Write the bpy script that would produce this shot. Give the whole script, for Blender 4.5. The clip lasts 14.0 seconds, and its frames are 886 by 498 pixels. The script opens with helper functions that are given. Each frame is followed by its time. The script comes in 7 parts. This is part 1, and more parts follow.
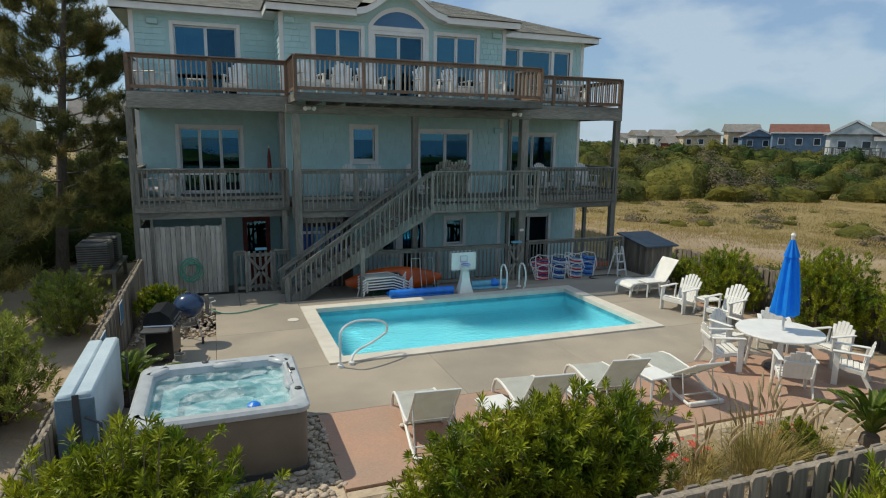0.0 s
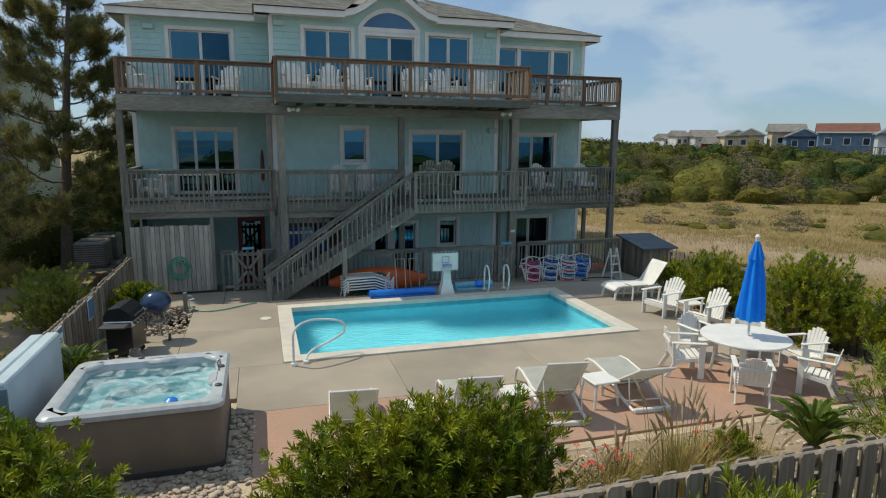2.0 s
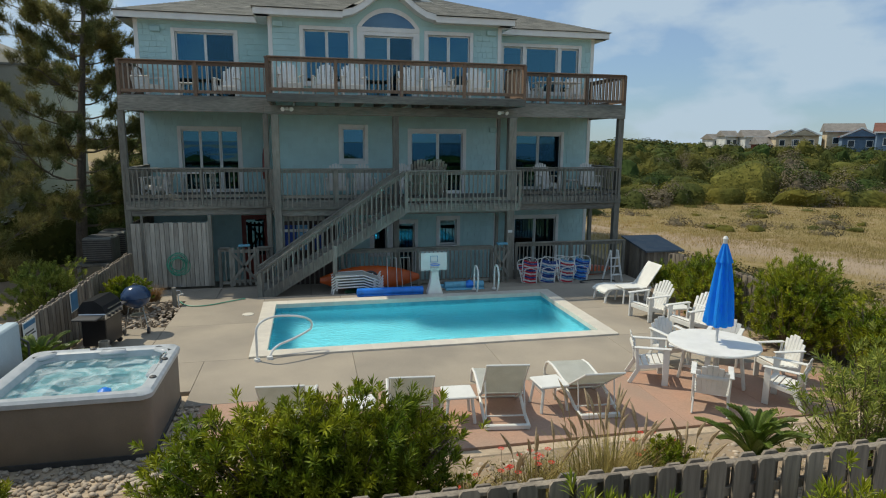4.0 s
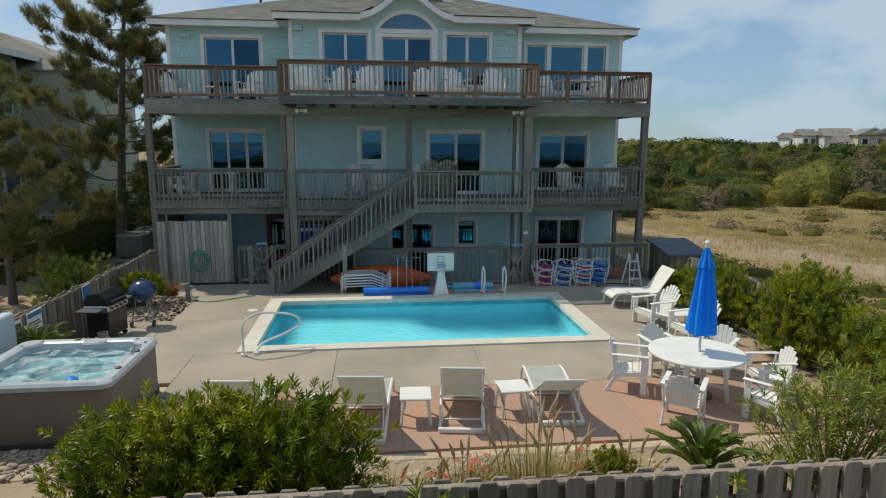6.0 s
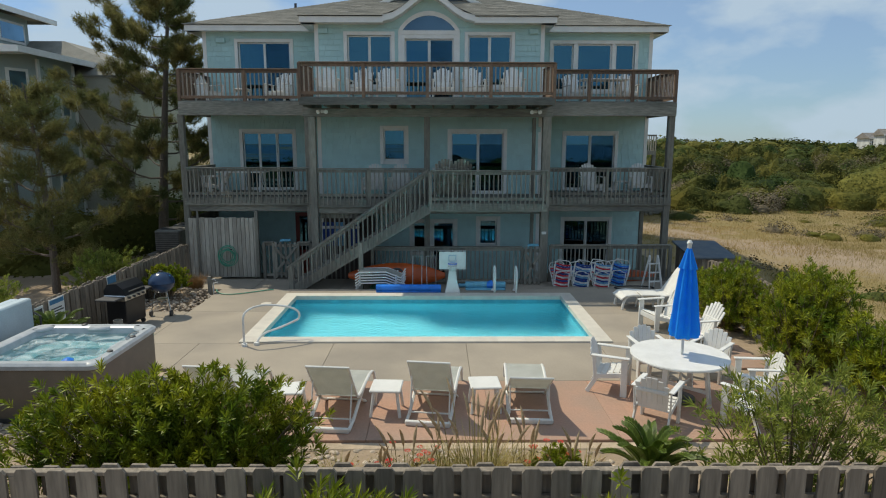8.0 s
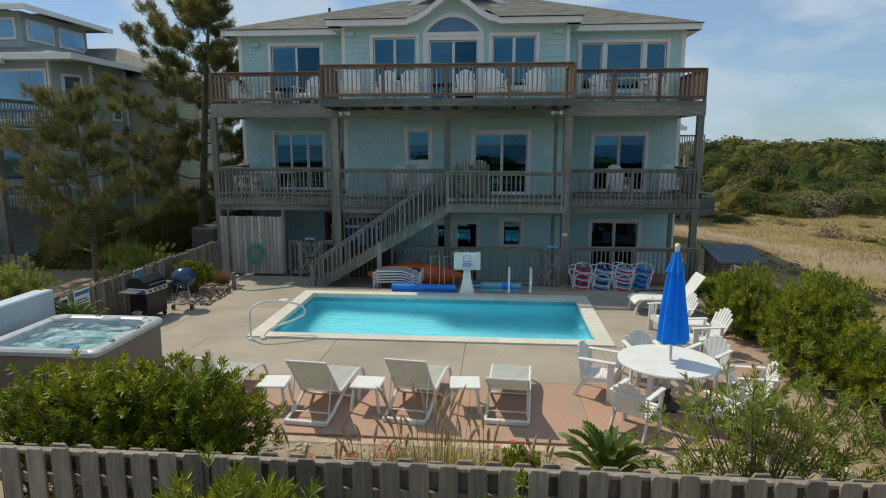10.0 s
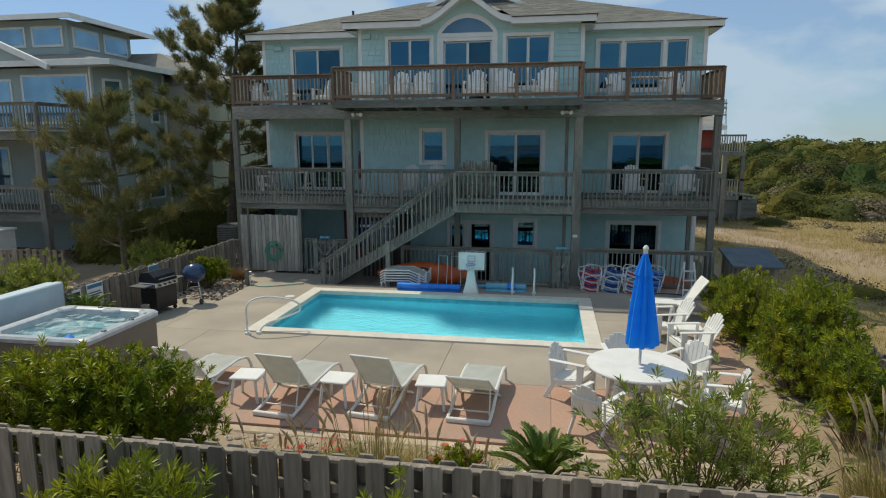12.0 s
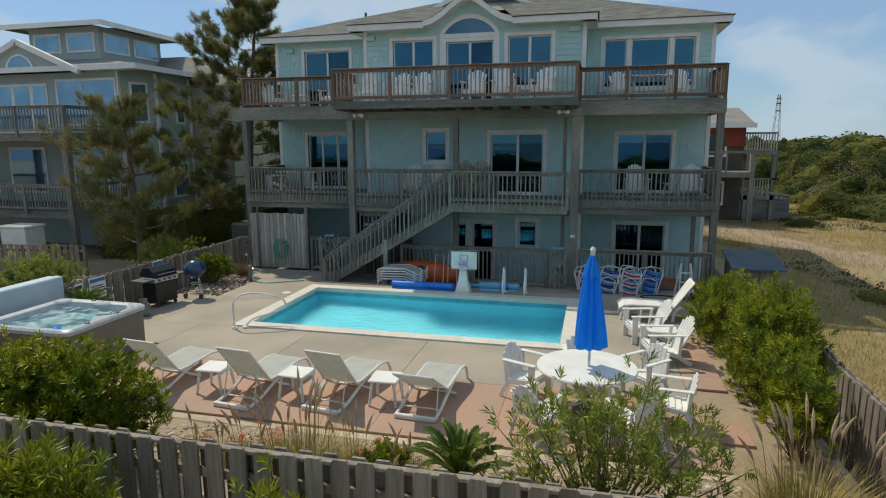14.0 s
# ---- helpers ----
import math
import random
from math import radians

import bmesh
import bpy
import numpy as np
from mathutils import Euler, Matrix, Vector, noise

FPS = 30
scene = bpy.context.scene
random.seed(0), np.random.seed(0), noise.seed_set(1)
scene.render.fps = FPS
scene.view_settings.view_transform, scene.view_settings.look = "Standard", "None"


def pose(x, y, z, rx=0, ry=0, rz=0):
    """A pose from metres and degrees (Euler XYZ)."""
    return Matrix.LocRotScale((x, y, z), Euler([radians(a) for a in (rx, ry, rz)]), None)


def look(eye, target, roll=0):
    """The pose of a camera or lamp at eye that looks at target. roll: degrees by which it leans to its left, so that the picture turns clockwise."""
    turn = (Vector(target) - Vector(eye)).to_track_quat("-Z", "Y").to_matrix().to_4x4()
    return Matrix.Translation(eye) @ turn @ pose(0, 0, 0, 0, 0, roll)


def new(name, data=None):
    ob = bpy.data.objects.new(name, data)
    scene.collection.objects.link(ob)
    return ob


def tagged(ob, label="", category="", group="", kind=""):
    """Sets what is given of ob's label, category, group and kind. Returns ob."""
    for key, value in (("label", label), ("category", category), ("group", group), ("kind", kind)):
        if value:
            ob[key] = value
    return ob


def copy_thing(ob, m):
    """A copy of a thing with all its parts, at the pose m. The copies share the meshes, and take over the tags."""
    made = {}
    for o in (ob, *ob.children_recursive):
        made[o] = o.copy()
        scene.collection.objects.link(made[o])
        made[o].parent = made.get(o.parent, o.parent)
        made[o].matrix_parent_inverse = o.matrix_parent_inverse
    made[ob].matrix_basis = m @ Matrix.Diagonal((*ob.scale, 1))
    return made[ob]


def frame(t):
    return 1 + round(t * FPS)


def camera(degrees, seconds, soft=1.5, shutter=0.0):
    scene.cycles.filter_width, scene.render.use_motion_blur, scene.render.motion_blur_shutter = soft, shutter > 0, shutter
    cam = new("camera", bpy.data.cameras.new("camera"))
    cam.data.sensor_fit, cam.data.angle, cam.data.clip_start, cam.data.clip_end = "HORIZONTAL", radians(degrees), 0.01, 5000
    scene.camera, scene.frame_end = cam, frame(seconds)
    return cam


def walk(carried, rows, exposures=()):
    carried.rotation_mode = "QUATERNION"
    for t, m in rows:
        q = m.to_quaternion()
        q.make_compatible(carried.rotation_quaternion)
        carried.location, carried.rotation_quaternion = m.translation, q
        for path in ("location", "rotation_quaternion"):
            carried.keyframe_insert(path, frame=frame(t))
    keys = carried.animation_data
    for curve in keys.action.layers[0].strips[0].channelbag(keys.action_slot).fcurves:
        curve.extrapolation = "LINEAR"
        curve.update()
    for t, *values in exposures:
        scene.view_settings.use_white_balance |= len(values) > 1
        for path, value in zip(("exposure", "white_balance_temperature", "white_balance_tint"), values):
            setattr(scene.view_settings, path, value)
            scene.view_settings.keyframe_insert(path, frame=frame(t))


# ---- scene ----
cam = camera(71.7, 14.0, soft=1.1)
PATH = [
    (0, (0.72, -0.209, 4.096), (1.409, 1.636, 3.743), 0.8),
    (0.5, (1.104, -0.349, 4.11), (1.761, 1.507, 3.756), 0.7),
    (1, (1.487, -0.471, 4.11), (2.113, 1.395, 3.757), 0.6),
    (1.5, (1.873, -0.579, 4.087), (2.467, 1.298, 3.735), 0.6),
    (2, (2.236, -0.631, 4.063), (2.801, 1.256, 3.715), 0.5),
    (2.5, (2.589, -0.709, 4.032), (3.13, 1.185, 3.685), 0.5),
    (5, (4.49, -1.053, 4.025), (4.808, 0.891, 3.678), 0.3),
    (5.5, (4.863, -1.097, 4.039), (5.129, 0.854, 3.692), 0.2),
    (6, (5.233, -1.132, 4.028), (5.449, 0.826, 3.682), 0.2),
    (6.5, (5.6, -1.221, 4.013), (5.766, 0.742, 3.667), 0.2),
    (7, (5.921, -1.256, 3.997), (6.038, 0.711, 3.654), 0.2),
    (7.5, (6.231, -1.305, 3.987), (6.299, 0.664, 3.645), 0.1),
    (8, (6.522, -1.364, 3.981), (6.541, 0.607, 3.639), 0.1),
    (8.2, (6.615, -1.37, 3.984), (6.621, 0.6, 3.641), -0.0),
    (10.5, (7.949, -1.408, 3.979), (7.732, 0.551, 3.641), -0.0),
    (11, (8.237, -1.404, 3.978), (7.977, 0.55, 3.639), -0.1),
    (11.5, (8.567, -1.384, 3.98), (8.27, 0.564, 3.641), -0.1),
    (12, (8.919, -1.347, 3.984), (8.586, 0.596, 3.646), -0.1),
    (12.5, (9.263, -1.335, 3.993), (8.894, 0.601, 3.654), -0.1),
    (13, (9.598, -1.308, 4.005), (9.194, 0.621, 3.665), -0.2),
    (13.5, (9.959, -1.279, 4.022), (9.52, 0.642, 3.68), -0.2),
    (14, (10.328, -1.234, 4.041), (9.853, 0.678, 3.697), -0.3),
]
walk(cam, [(t, look(eye, target, roll)) for t, eye, target, roll in PATH], [(0.0, 0.0, 6700, 3), (14.0, 0.0, 6700, 3)])
# ---- world and light ----
SUN = Vector((-0.58, 0.43, 1.0)).normalized()
SUN_EL, SUN_AZ = math.asin(SUN.z), math.atan2(SUN.x, SUN.y)
world = bpy.data.worlds.new("sky")
scene.world = world
world.use_nodes = True
wn, wl = world.node_tree.nodes, world.node_tree.links
wn.clear()
w_out, w_bg = wn.new("ShaderNodeOutputWorld"), wn.new("ShaderNodeBackground")
w_sky = wn.new("ShaderNodeTexSky")
w_sky.sky_type, w_sky.sun_disc = "NISHITA", False
w_sky.sun_elevation, w_sky.sun_rotation = SUN_EL, SUN_AZ
w_sky.dust_density, w_sky.air_density, w_sky.ozone_density = 0.15, 1.15, 3.0
w_tc, w_map = wn.new("ShaderNodeTexCoord"), wn.new("ShaderNodeMapping")
w_map.inputs["Scale"].default_value = (2.4, 2.4, 5.2)
w_map.inputs["Location"].default_value = (0.35, 0.2, 0.1)
w_noise, w_ramp, w_mix = wn.new("ShaderNodeTexNoise"), wn.new("ShaderNodeValToRGB"), wn.new("ShaderNodeMixRGB")
w_noise.inputs["Scale"].default_value, w_noise.inputs["Detail"].default_value = 2.3, 9.0
w_noise.inputs["Roughness"].default_value = 0.5
w_ramp.color_ramp.elements[0].position, w_ramp.color_ramp.elements[1].position = 0.43, 0.57
w_ramp.color_ramp.elements[0].color = (0.4, 0.4, 0.4, 1)
w_ramp.color_ramp.elements[1].color = (0.92, 0.92, 0.92, 1)
w_mix.inputs[2].default_value = (5.9, 7.2, 9.0, 1)
wl.new(w_tc.outputs["Generated"], w_map.inputs["Vector"])
wl.new(w_map.outputs["Vector"], w_noise.inputs["Vector"])
wl.new(w_noise.outputs["Fac"], w_ramp.inputs["Fac"])
wl.new(w_ramp.outputs["Color"], w_mix.inputs["Fac"])
w_blue = wn.new("ShaderNodeMixRGB")
w_blue.blend_type = "MULTIPLY"
w_blue.inputs["Fac"].default_value = 1.0
w_blue.inputs[2].default_value = (0.62, 0.86, 1.23, 1)
wl.new(w_sky.outputs["Color"], w_blue.inputs[1])
wl.new(w_blue.outputs["Color"], w_mix.inputs[1])
wl.new(w_mix.outputs["Color"], w_bg.inputs["Color"])
w_bg.inputs["Strength"].default_value = 0.081
wl.new(w_bg.outputs["Background"], w_out.inputs["Surface"])
sun = new("sun", bpy.data.lights.new("sun", "SUN"))
sun.data.energy, sun.data.angle, sun.data.color = 3.4, radians(0.6), (1.0, 0.90, 0.76)
sun.matrix_world = look(tuple(SUN * 60), (0, 0, 0))
scene.view_settings.exposure = 0.0


# ---- materials ----
def mat(name, col, col2=None, rough=0.6, metal=0.0, scale=6.0, fine=60.0, amount=0.5, bump=0.15, stretch=(1, 1, 1), rnd=0.0, island=0.0, spec=0.5, trans=0.0, lo=0.35, hi=0.65, dist=0.01):
    """Principled surface with broad and fine variation, relief, and a change of tone from piece to piece."""
    m = bpy.data.materials.new(name)
    m.use_nodes = True
    n, l = m.node_tree.nodes, m.node_tree.links
    p = n["Principled BSDF"]
    p.inputs["Roughness"].default_value, p.inputs["Metallic"].default_value = rough, metal
    p.inputs["Specular IOR Level"].default_value = spec
    col2 = col2 or tuple(c * 0.72 for c in col)
    tc, mp = n.new("ShaderNodeTexCoord"), n.new("ShaderNodeMapping")
    mp.inputs["Scale"].default_value = stretch
    l.new(tc.outputs["Object"], mp.inputs["Vector"])
    n1, n2 = n.new("ShaderNodeTexNoise"), n.new("ShaderNodeTexNoise")
    n1.inputs["Scale"].default_value, n1.inputs["Detail"].default_value = scale, 6
    n2.inputs["Scale"].default_value, n2.inputs["Detail"].default_value = fine, 4
    for k in (n1, n2):
        l.new(mp.outputs["Vector"], k.inputs["Vector"])
    if rnd:
        oi, add = n.new("ShaderNodeObjectInfo"), n.new("ShaderNodeVectorMath")
        add.operation = "MULTIPLY_ADD"
        add.inputs[1].default_value = (17.0, 31.0, 23.0)
        l.new(oi.outputs["Random"], add.inputs[0])
        l.new(tc.outputs["Object"], add.inputs[2])
        l.new(add.outputs[0], mp.inputs["Vector"])
    rp = n.new("ShaderNodeMapRange")
    rp.inputs["From Min"].default_value, rp.inputs["From Max"].default_value = lo, hi
    l.new(n1.outputs["Fac"], rp.inputs["Value"])
    mx = n.new("ShaderNodeMixRGB")
    mx.inputs[1].default_value, mx.inputs[2].default_value = (*col, 1), (*col2, 1)
    l.new(rp.outputs["Result"], mx.inputs["Fac"])
    f2, hs = n.new("ShaderNodeMapRange"), n.new("ShaderNodeHueSaturation")
    f2.inputs["To Min"].default_value, f2.inputs["To Max"].default_value = 1 - amount * 0.5, 1 + amount * 0.5
    f2.inputs["From Min"].default_value, f2.inputs["From Max"].default_value = 0.25, 0.75
    l.new(n2.outputs["Fac"], f2.inputs["Value"])
    val = f2.outputs["Result"]
    src = None
    if rnd:
        src, amt = oi.outputs["Random"], rnd
    elif island:
        ge = n.new("ShaderNodeNewGeometry")
        src, amt = ge.outputs["Random Per Island"], island
    if src:
        r3, mu = n.new("ShaderNodeMapRange"), n.new("ShaderNodeMath")
        r3.inputs["To Min"].default_value, r3.inputs["To Max"].default_value = 1 - amt, 1 + amt
        mu.operation = "MULTIPLY"
        l.new(src, r3.inputs["Value"])
        l.new(r3.outputs["Result"], mu.inputs[0])
        l.new(val, mu.inputs[1])
        val = mu.outputs[0]
    l.new(val, hs.inputs["Value"])
    l.new(mx.outputs["Color"], hs.inputs["Color"])
    l.new(hs.outputs["Color"], p.inputs["Base Color"])
    if bump:
        bp = n.new("ShaderNodeBump")
        bp.inputs["Strength"].default_value, bp.inputs["Distance"].default_value = bump, dist
        l.new(n2.outputs["Fac"], bp.inputs["Height"])
        l.new(bp.outputs["Normal"], p.inputs["Normal"])
    if trans:
        tr, ms = n.new("ShaderNodeBsdfTranslucent"), n.new("ShaderNodeMixShader")
        ms.inputs[0].default_value = trans
        l.new(hs.outputs["Color"], tr.inputs["Color"])
        l.new(p.outputs[0], ms.inputs[1])
        l.new(tr.outputs[0], ms.inputs[2])
        l.new(ms.outputs[0], n["Material Output"].inputs["Surface"])
    return m


def glass_mat(name, tint, ior=1.5, rough=0.0, wave=0.0, wscale=4.0, foam=0.0, gloss=(1, 1, 1), bend=False):
    """Clear sheet: tinted see-through with a Fresnel gloss; wave gives water its ripples."""
    m = bpy.data.materials.new(name)
    m.use_nodes = True
    n, l = m.node_tree.nodes, m.node_tree.links
    n.clear()
    out, tr, gl, ms, fr = (n.new("ShaderNode" + k) for k in ("OutputMaterial", "BsdfRefraction" if bend else "BsdfTransparent", "BsdfGlossy", "MixShader", "Fresnel"))
    if bend:
        tr.inputs["IOR"].default_value, tr.inputs["Roughness"].default_value = ior, 0.0
    tr.inputs["Color"].default_value = (*tint, 1)
    gl.inputs["Roughness"].default_value = rough
    gl.inputs["Color"].default_value = (*gloss, 1)
    fr.inputs["IOR"].default_value = ior
    l.new(fr.outputs[0], ms.inputs[0])
    l.new(tr.outputs[0], ms.inputs[1])
    l.new(gl.outputs[0], ms.inputs[2])
    last = ms.outputs[0]
    if wave:
        tc, nz, nz2, ad, bp = (n.new("ShaderNode" + k) for k in ("TexCoord", "TexNoise", "TexNoise", "Math", "Bump"))
        nz.inputs["Scale"].default_value, nz.inputs["Detail"].default_value = wscale, 5
        nz2.inputs["Scale"].default_value, nz2.inputs["Detail"].default_value = wscale * 0.22, 3
        l.new(tc.outputs["Object"], nz.inputs["Vector"])
        l.new(tc.outputs["Object"], nz2.inputs["Vector"])
        l.new(nz.outputs["Fac"], ad.inputs[0])
        l.new(nz2.outputs["Fac"], ad.inputs[1])
        bp.inputs["Strength"].default_value, bp.inputs["Distance"].default_value = wave, 0.05
        l.new(ad.outputs[0], bp.inputs["Height"])
        l.new(bp.outputs[0], gl.inputs["Normal"])
        l.new(bp.outputs[0], fr.inputs["Normal"])
        if bend:
            l.new(bp.outputs[0], tr.inputs["Normal"])
        if foam:
            df, m2, rp = n.new("ShaderNodeBsdfDiffuse"), n.new("ShaderNodeMixShader"), n.new("ShaderNodeMapRange")
            n3 = n.new("ShaderNodeTexNoise")
            n3.inputs["Scale"].default_value, n3.inputs["Detail"].default_value, n3.inputs["Distortion"].default_value = 4.5, 8, 0.8
            l.new(tc.outputs["Object"], n3.inputs["Vector"])
            df.inputs["Color"].default_value = (0.82, 0.9, 0.9, 1)
            rp.inputs["From Min"].default_value, rp.inputs["From Max"].default_value = 0.42, 0.66
            rp.inputs["To Max"].default_value = foam
            l.new(n3.outputs["Fac"], rp.inputs["Value"])
            l.new(rp.outputs[0], m2.inputs[0])
            l.new(last, m2.inputs[1])
            l.new(df.outputs[0], m2.inputs[2])
            last = m2.outputs[0]
    l.new(last, out.inputs["Surface"])
    return m


SIDING = mat("pale blue-green shingle paint", (0.465, 0.67, 0.665), (0.42, 0.62, 0.62), rough=0.75, scale=1.2, fine=40, amount=0.12, island=0.045, bump=0.2)
SIDING2 = mat("grey-green board siding", (0.39, 0.46, 0.44), (0.35, 0.41, 0.40), rough=0.75, scale=1.0, fine=30, amount=0.15)
# lighter, warmer copy of SIDING2: sunlight on the side wing put into the colour
SIDING3 = mat("sunlit tan board siding", (0.44, 0.42, 0.34), (0.38, 0.365, 0.30), rough=0.75, scale=1.0, fine=30, amount=0.15)
TRIM = mat("white trim paint", (0.80, 0.80, 0.77), (0.72, 0.72, 0.69), rough=0.5, scale=3, fine=50, amount=0.06, bump=0.05)
ROOF = mat("grey-brown asphalt shingle", (0.275, 0.265, 0.23), (0.21, 0.205, 0.18), rough=0.95, scale=2.2, fine=90, amount=0.4, island=0.1, bump=0.5)
GREYWOOD = mat("weathered grey timber", (0.246, 0.237, 0.198), (0.156, 0.148, 0.127), rough=0.85, scale=3, fine=26, amount=0.55, stretch=(1, 1, 0.18), rnd=0.2, bump=0.35)
BEAMWOOD = mat("weathered grey beam", (0.245, 0.235, 0.2), (0.12, 0.12, 0.105), rough=0.85, scale=1.9, fine=30, amount=0.7, stretch=(0.16, 1, 1), rnd=0.15, bump=0.35)
BROWNWOOD = mat("brown-stained rail timber", (0.20, 0.125, 0.08), (0.13, 0.09, 0.065), rough=0.75, scale=2.5, fine=30, amount=0.5, stretch=(0.5, 1, 0.3), rnd=0.2, bump=0.25)
FENCEWOOD = mat("sun-bleached fence board", (0.265, 0.222, 0.172), (0.155, 0.13, 0.103), rough=0.9, scale=5, fine=34, amount=0.6, stretch=(1, 1, 0.12), rnd=0.22, bump=0.45)
PALEBOARD = mat("silvered vertical board", (0.46, 0.43, 0.37), (0.30, 0.275, 0.235), rough=0.9, scale=5, fine=34, amount=0.5, stretch=(1, 1, 0.12), rnd=0.2, bump=0.4)
# even dark brown that stands in for shade under the deck
SHADEBROWN = mat("shade-brown panel", (0.07, 0.05, 0.04), rough=0.7, scale=4, amount=0.4)
CONCRETE = mat("sandy pool concrete", (0.365, 0.312, 0.245), (0.285, 0.247, 0.2), rough=0.85, scale=0.8, fine=70, amount=0.2, bump=0.2, rnd=0.035)
PATIO = mat("faded red-brown stained concrete", (0.43, 0.255, 0.18), (0.35, 0.245, 0.185), rough=0.8, scale=1.1, fine=34, amount=0.22, bump=0.3, rnd=0.03, lo=0.38, hi=0.66)
COPING = mat("cream coping", (0.636, 0.593, 0.510), (0.568, 0.525, 0.458), rough=0.7, scale=4, fine=60, amount=0.12, bump=0.1, rnd=0.04)
POOLWALL = mat("turquoise pool plaster", (0.29, 0.71, 0.80), (0.24, 0.65, 0.755), rough=0.6, scale=1.1, fine=9, amount=0.16, bump=0.05)
TILEBAND = mat("blue waterline tile", (0.10, 0.42, 0.52), rough=0.25, scale=6, fine=40, amount=0.3, bump=0.05)
WATER = glass_mat("pool water", (0.68, 0.94, 0.99), 1.33, 0.02, 0.9, 13.0, bend=True)
TUBWATER = glass_mat("bubbling tub water", (0.66, 0.84, 0.88), 1.33, 0.05, 0.3, 9.0, 0.38)
# blue gloss paints a clear-sky reflection; the dark tint dims the rooms behind
GLASS = glass_mat("window glass", (0.17, 0.25, 0.31), 2.35, 0.0, gloss=(0.27, 0.70, 1.0))
SCREEN = glass_mat("insect screen mesh", (0.87, 0.87, 0.88), 1.02, 0.4)
WHITE = mat("white resin", (0.77, 0.76, 0.72), (0.69, 0.68, 0.64), rough=0.45, scale=4, fine=40, amount=0.06, bump=0.05)
SLING = mat("cream mesh sling", (0.67, 0.68, 0.63), (0.60, 0.61, 0.56), rough=0.8, scale=5, fine=220, amount=0.3, bump=0.3, trans=0.45)
BLUE = mat("bright blue canvas", (0.012, 0.38, 0.96), (0.012, 0.32, 0.92), rough=0.7, scale=5, fine=180, amount=0.12, bump=0.15, trans=0.45)
BLUEVINYL = mat("blue vinyl float", (0.02, 0.22, 0.80), rough=0.35, scale=5, amount=0.1, bump=0.05)
TEALVINYL = mat("pale blue foam", (0.16, 0.45, 0.62), rough=0.5, scale=5, amount=0.1, bump=0.05)
TUBSHELL = mat("pearl acrylic shell", (0.47, 0.49, 0.51), (0.38, 0.41, 0.43), rough=0.38, scale=7, fine=60, amount=0.1, bump=0.02)
TUBSKIRT = mat("taupe tub panel", (0.20, 0.165, 0.13), (0.17, 0.14, 0.11), rough=0.6, scale=3, fine=60, amount=0.15, bump=0.1)
COVERTOP = mat("faded blue-white vinyl cover", (0.47, 0.56, 0.61), (0.38, 0.47, 0.53), rough=0.6, scale=1.6, fine=40, amount=0.15, bump=0.1)
COVERBLUE = mat("slate blue vinyl", (0.14, 0.22, 0.28), rough=0.6, scale=3, amount=0.2)
BLACK = mat("black enamel", (0.018, 0.018, 0.02), rough=0.3, scale=5, amount=0.3, bump=0.05)
CHAR = mat("dark grey plastic", (0.06, 0.06, 0.062), rough=0.55, scale=5, amount=0.2)
STEEL = mat("brushed steel", (0.62, 0.62, 0.61), rough=0.28, metal=1.0, scale=5, fine=80, amount=0.15, bump=0.05)
WHITEMETAL = mat("white enamelled rail", (0.78, 0.78, 0.75), rough=0.35, scale=4, amount=0.06, bump=0.03)
KETTLE = mat("blue enamel kettle", (0.03, 0.06, 0.13), rough=0.2, scale=3, amount=0.15, bump=0.02)
ACMETAL = mat("grey-beige condenser metal", (0.20, 0.20, 0.18), rough=0.55, scale=5, amount=0.2)
SAND = mat("pale dune sand", (0.52, 0.41, 0.29), (0.42, 0.33, 0.235), rough=0.95, scale=0.9, fine=12, amount=0.3, bump=0.5, dist=0.04)
STONE = mat("river stone", (0.46, 0.385, 0.30), (0.33, 0.265, 0.205), rough=0.85, scale=3, fine=30, amount=0.3, island=0.3, bump=0.3)
LEAF = mat("oleander leaf", (0.085, 0.15, 0.011), (0.34, 0.345, 0.022), rough=0.45, spec=0.35, scale=2.2, fine=8, amount=0.3, island=0.5, bump=0, trans=0.3)
LEAF2 = mat("grey-green shrub leaf", (0.14, 0.20, 0.035), (0.36, 0.37, 0.07), rough=0.6, spec=0.25, scale=2.2, fine=8, amount=0.3, island=0.38, bump=0, trans=0.28)
SCRUB = mat("dune scrub leaf", (0.036, 0.058, 0.014), (0.125, 0.118, 0.026), rough=0.8, spec=0.1, scale=0.13, fine=0.7, amount=0.7, island=0.4, bump=0, trans=0.12, lo=0.42, hi=0.62)
SCRUBY = mat("yellow-green shrub leaf", (0.145, 0.13, 0.026), (0.065, 0.078, 0.02), rough=0.8, spec=0.1, scale=0.25, fine=1.5, amount=0.4, island=0.25, bump=0, trans=0.15, lo=0.4, hi=0.6)
SCRUBG = mat("grey-brown twigs", (0.19, 0.155, 0.105), (0.13, 0.11, 0.07), rough=0.9, spec=0.1, scale=0.3, fine=2, amount=0.4, island=0.25, bump=0)
OCEAN = mat("blue sea", (0.02, 0.09, 0.15), rough=0.3, scale=0.05, fine=0.4, amount=0.2, bump=0.3, dist=0.3)
SAGO = mat("sago frond", (0.075, 0.13, 0.016), (0.155, 0.205, 0.03), rough=0.45, spec=0.35, scale=4, amount=0.3, island=0.25, bump=0, trans=0.2)
NEEDLE = mat("pine needles", (0.105, 0.135, 0.045), (0.27, 0.235, 0.085), rough=0.6, spec=0.2, scale=0.8, fine=5, amount=0.4, island=0.4, bump=0, trans=0.35)
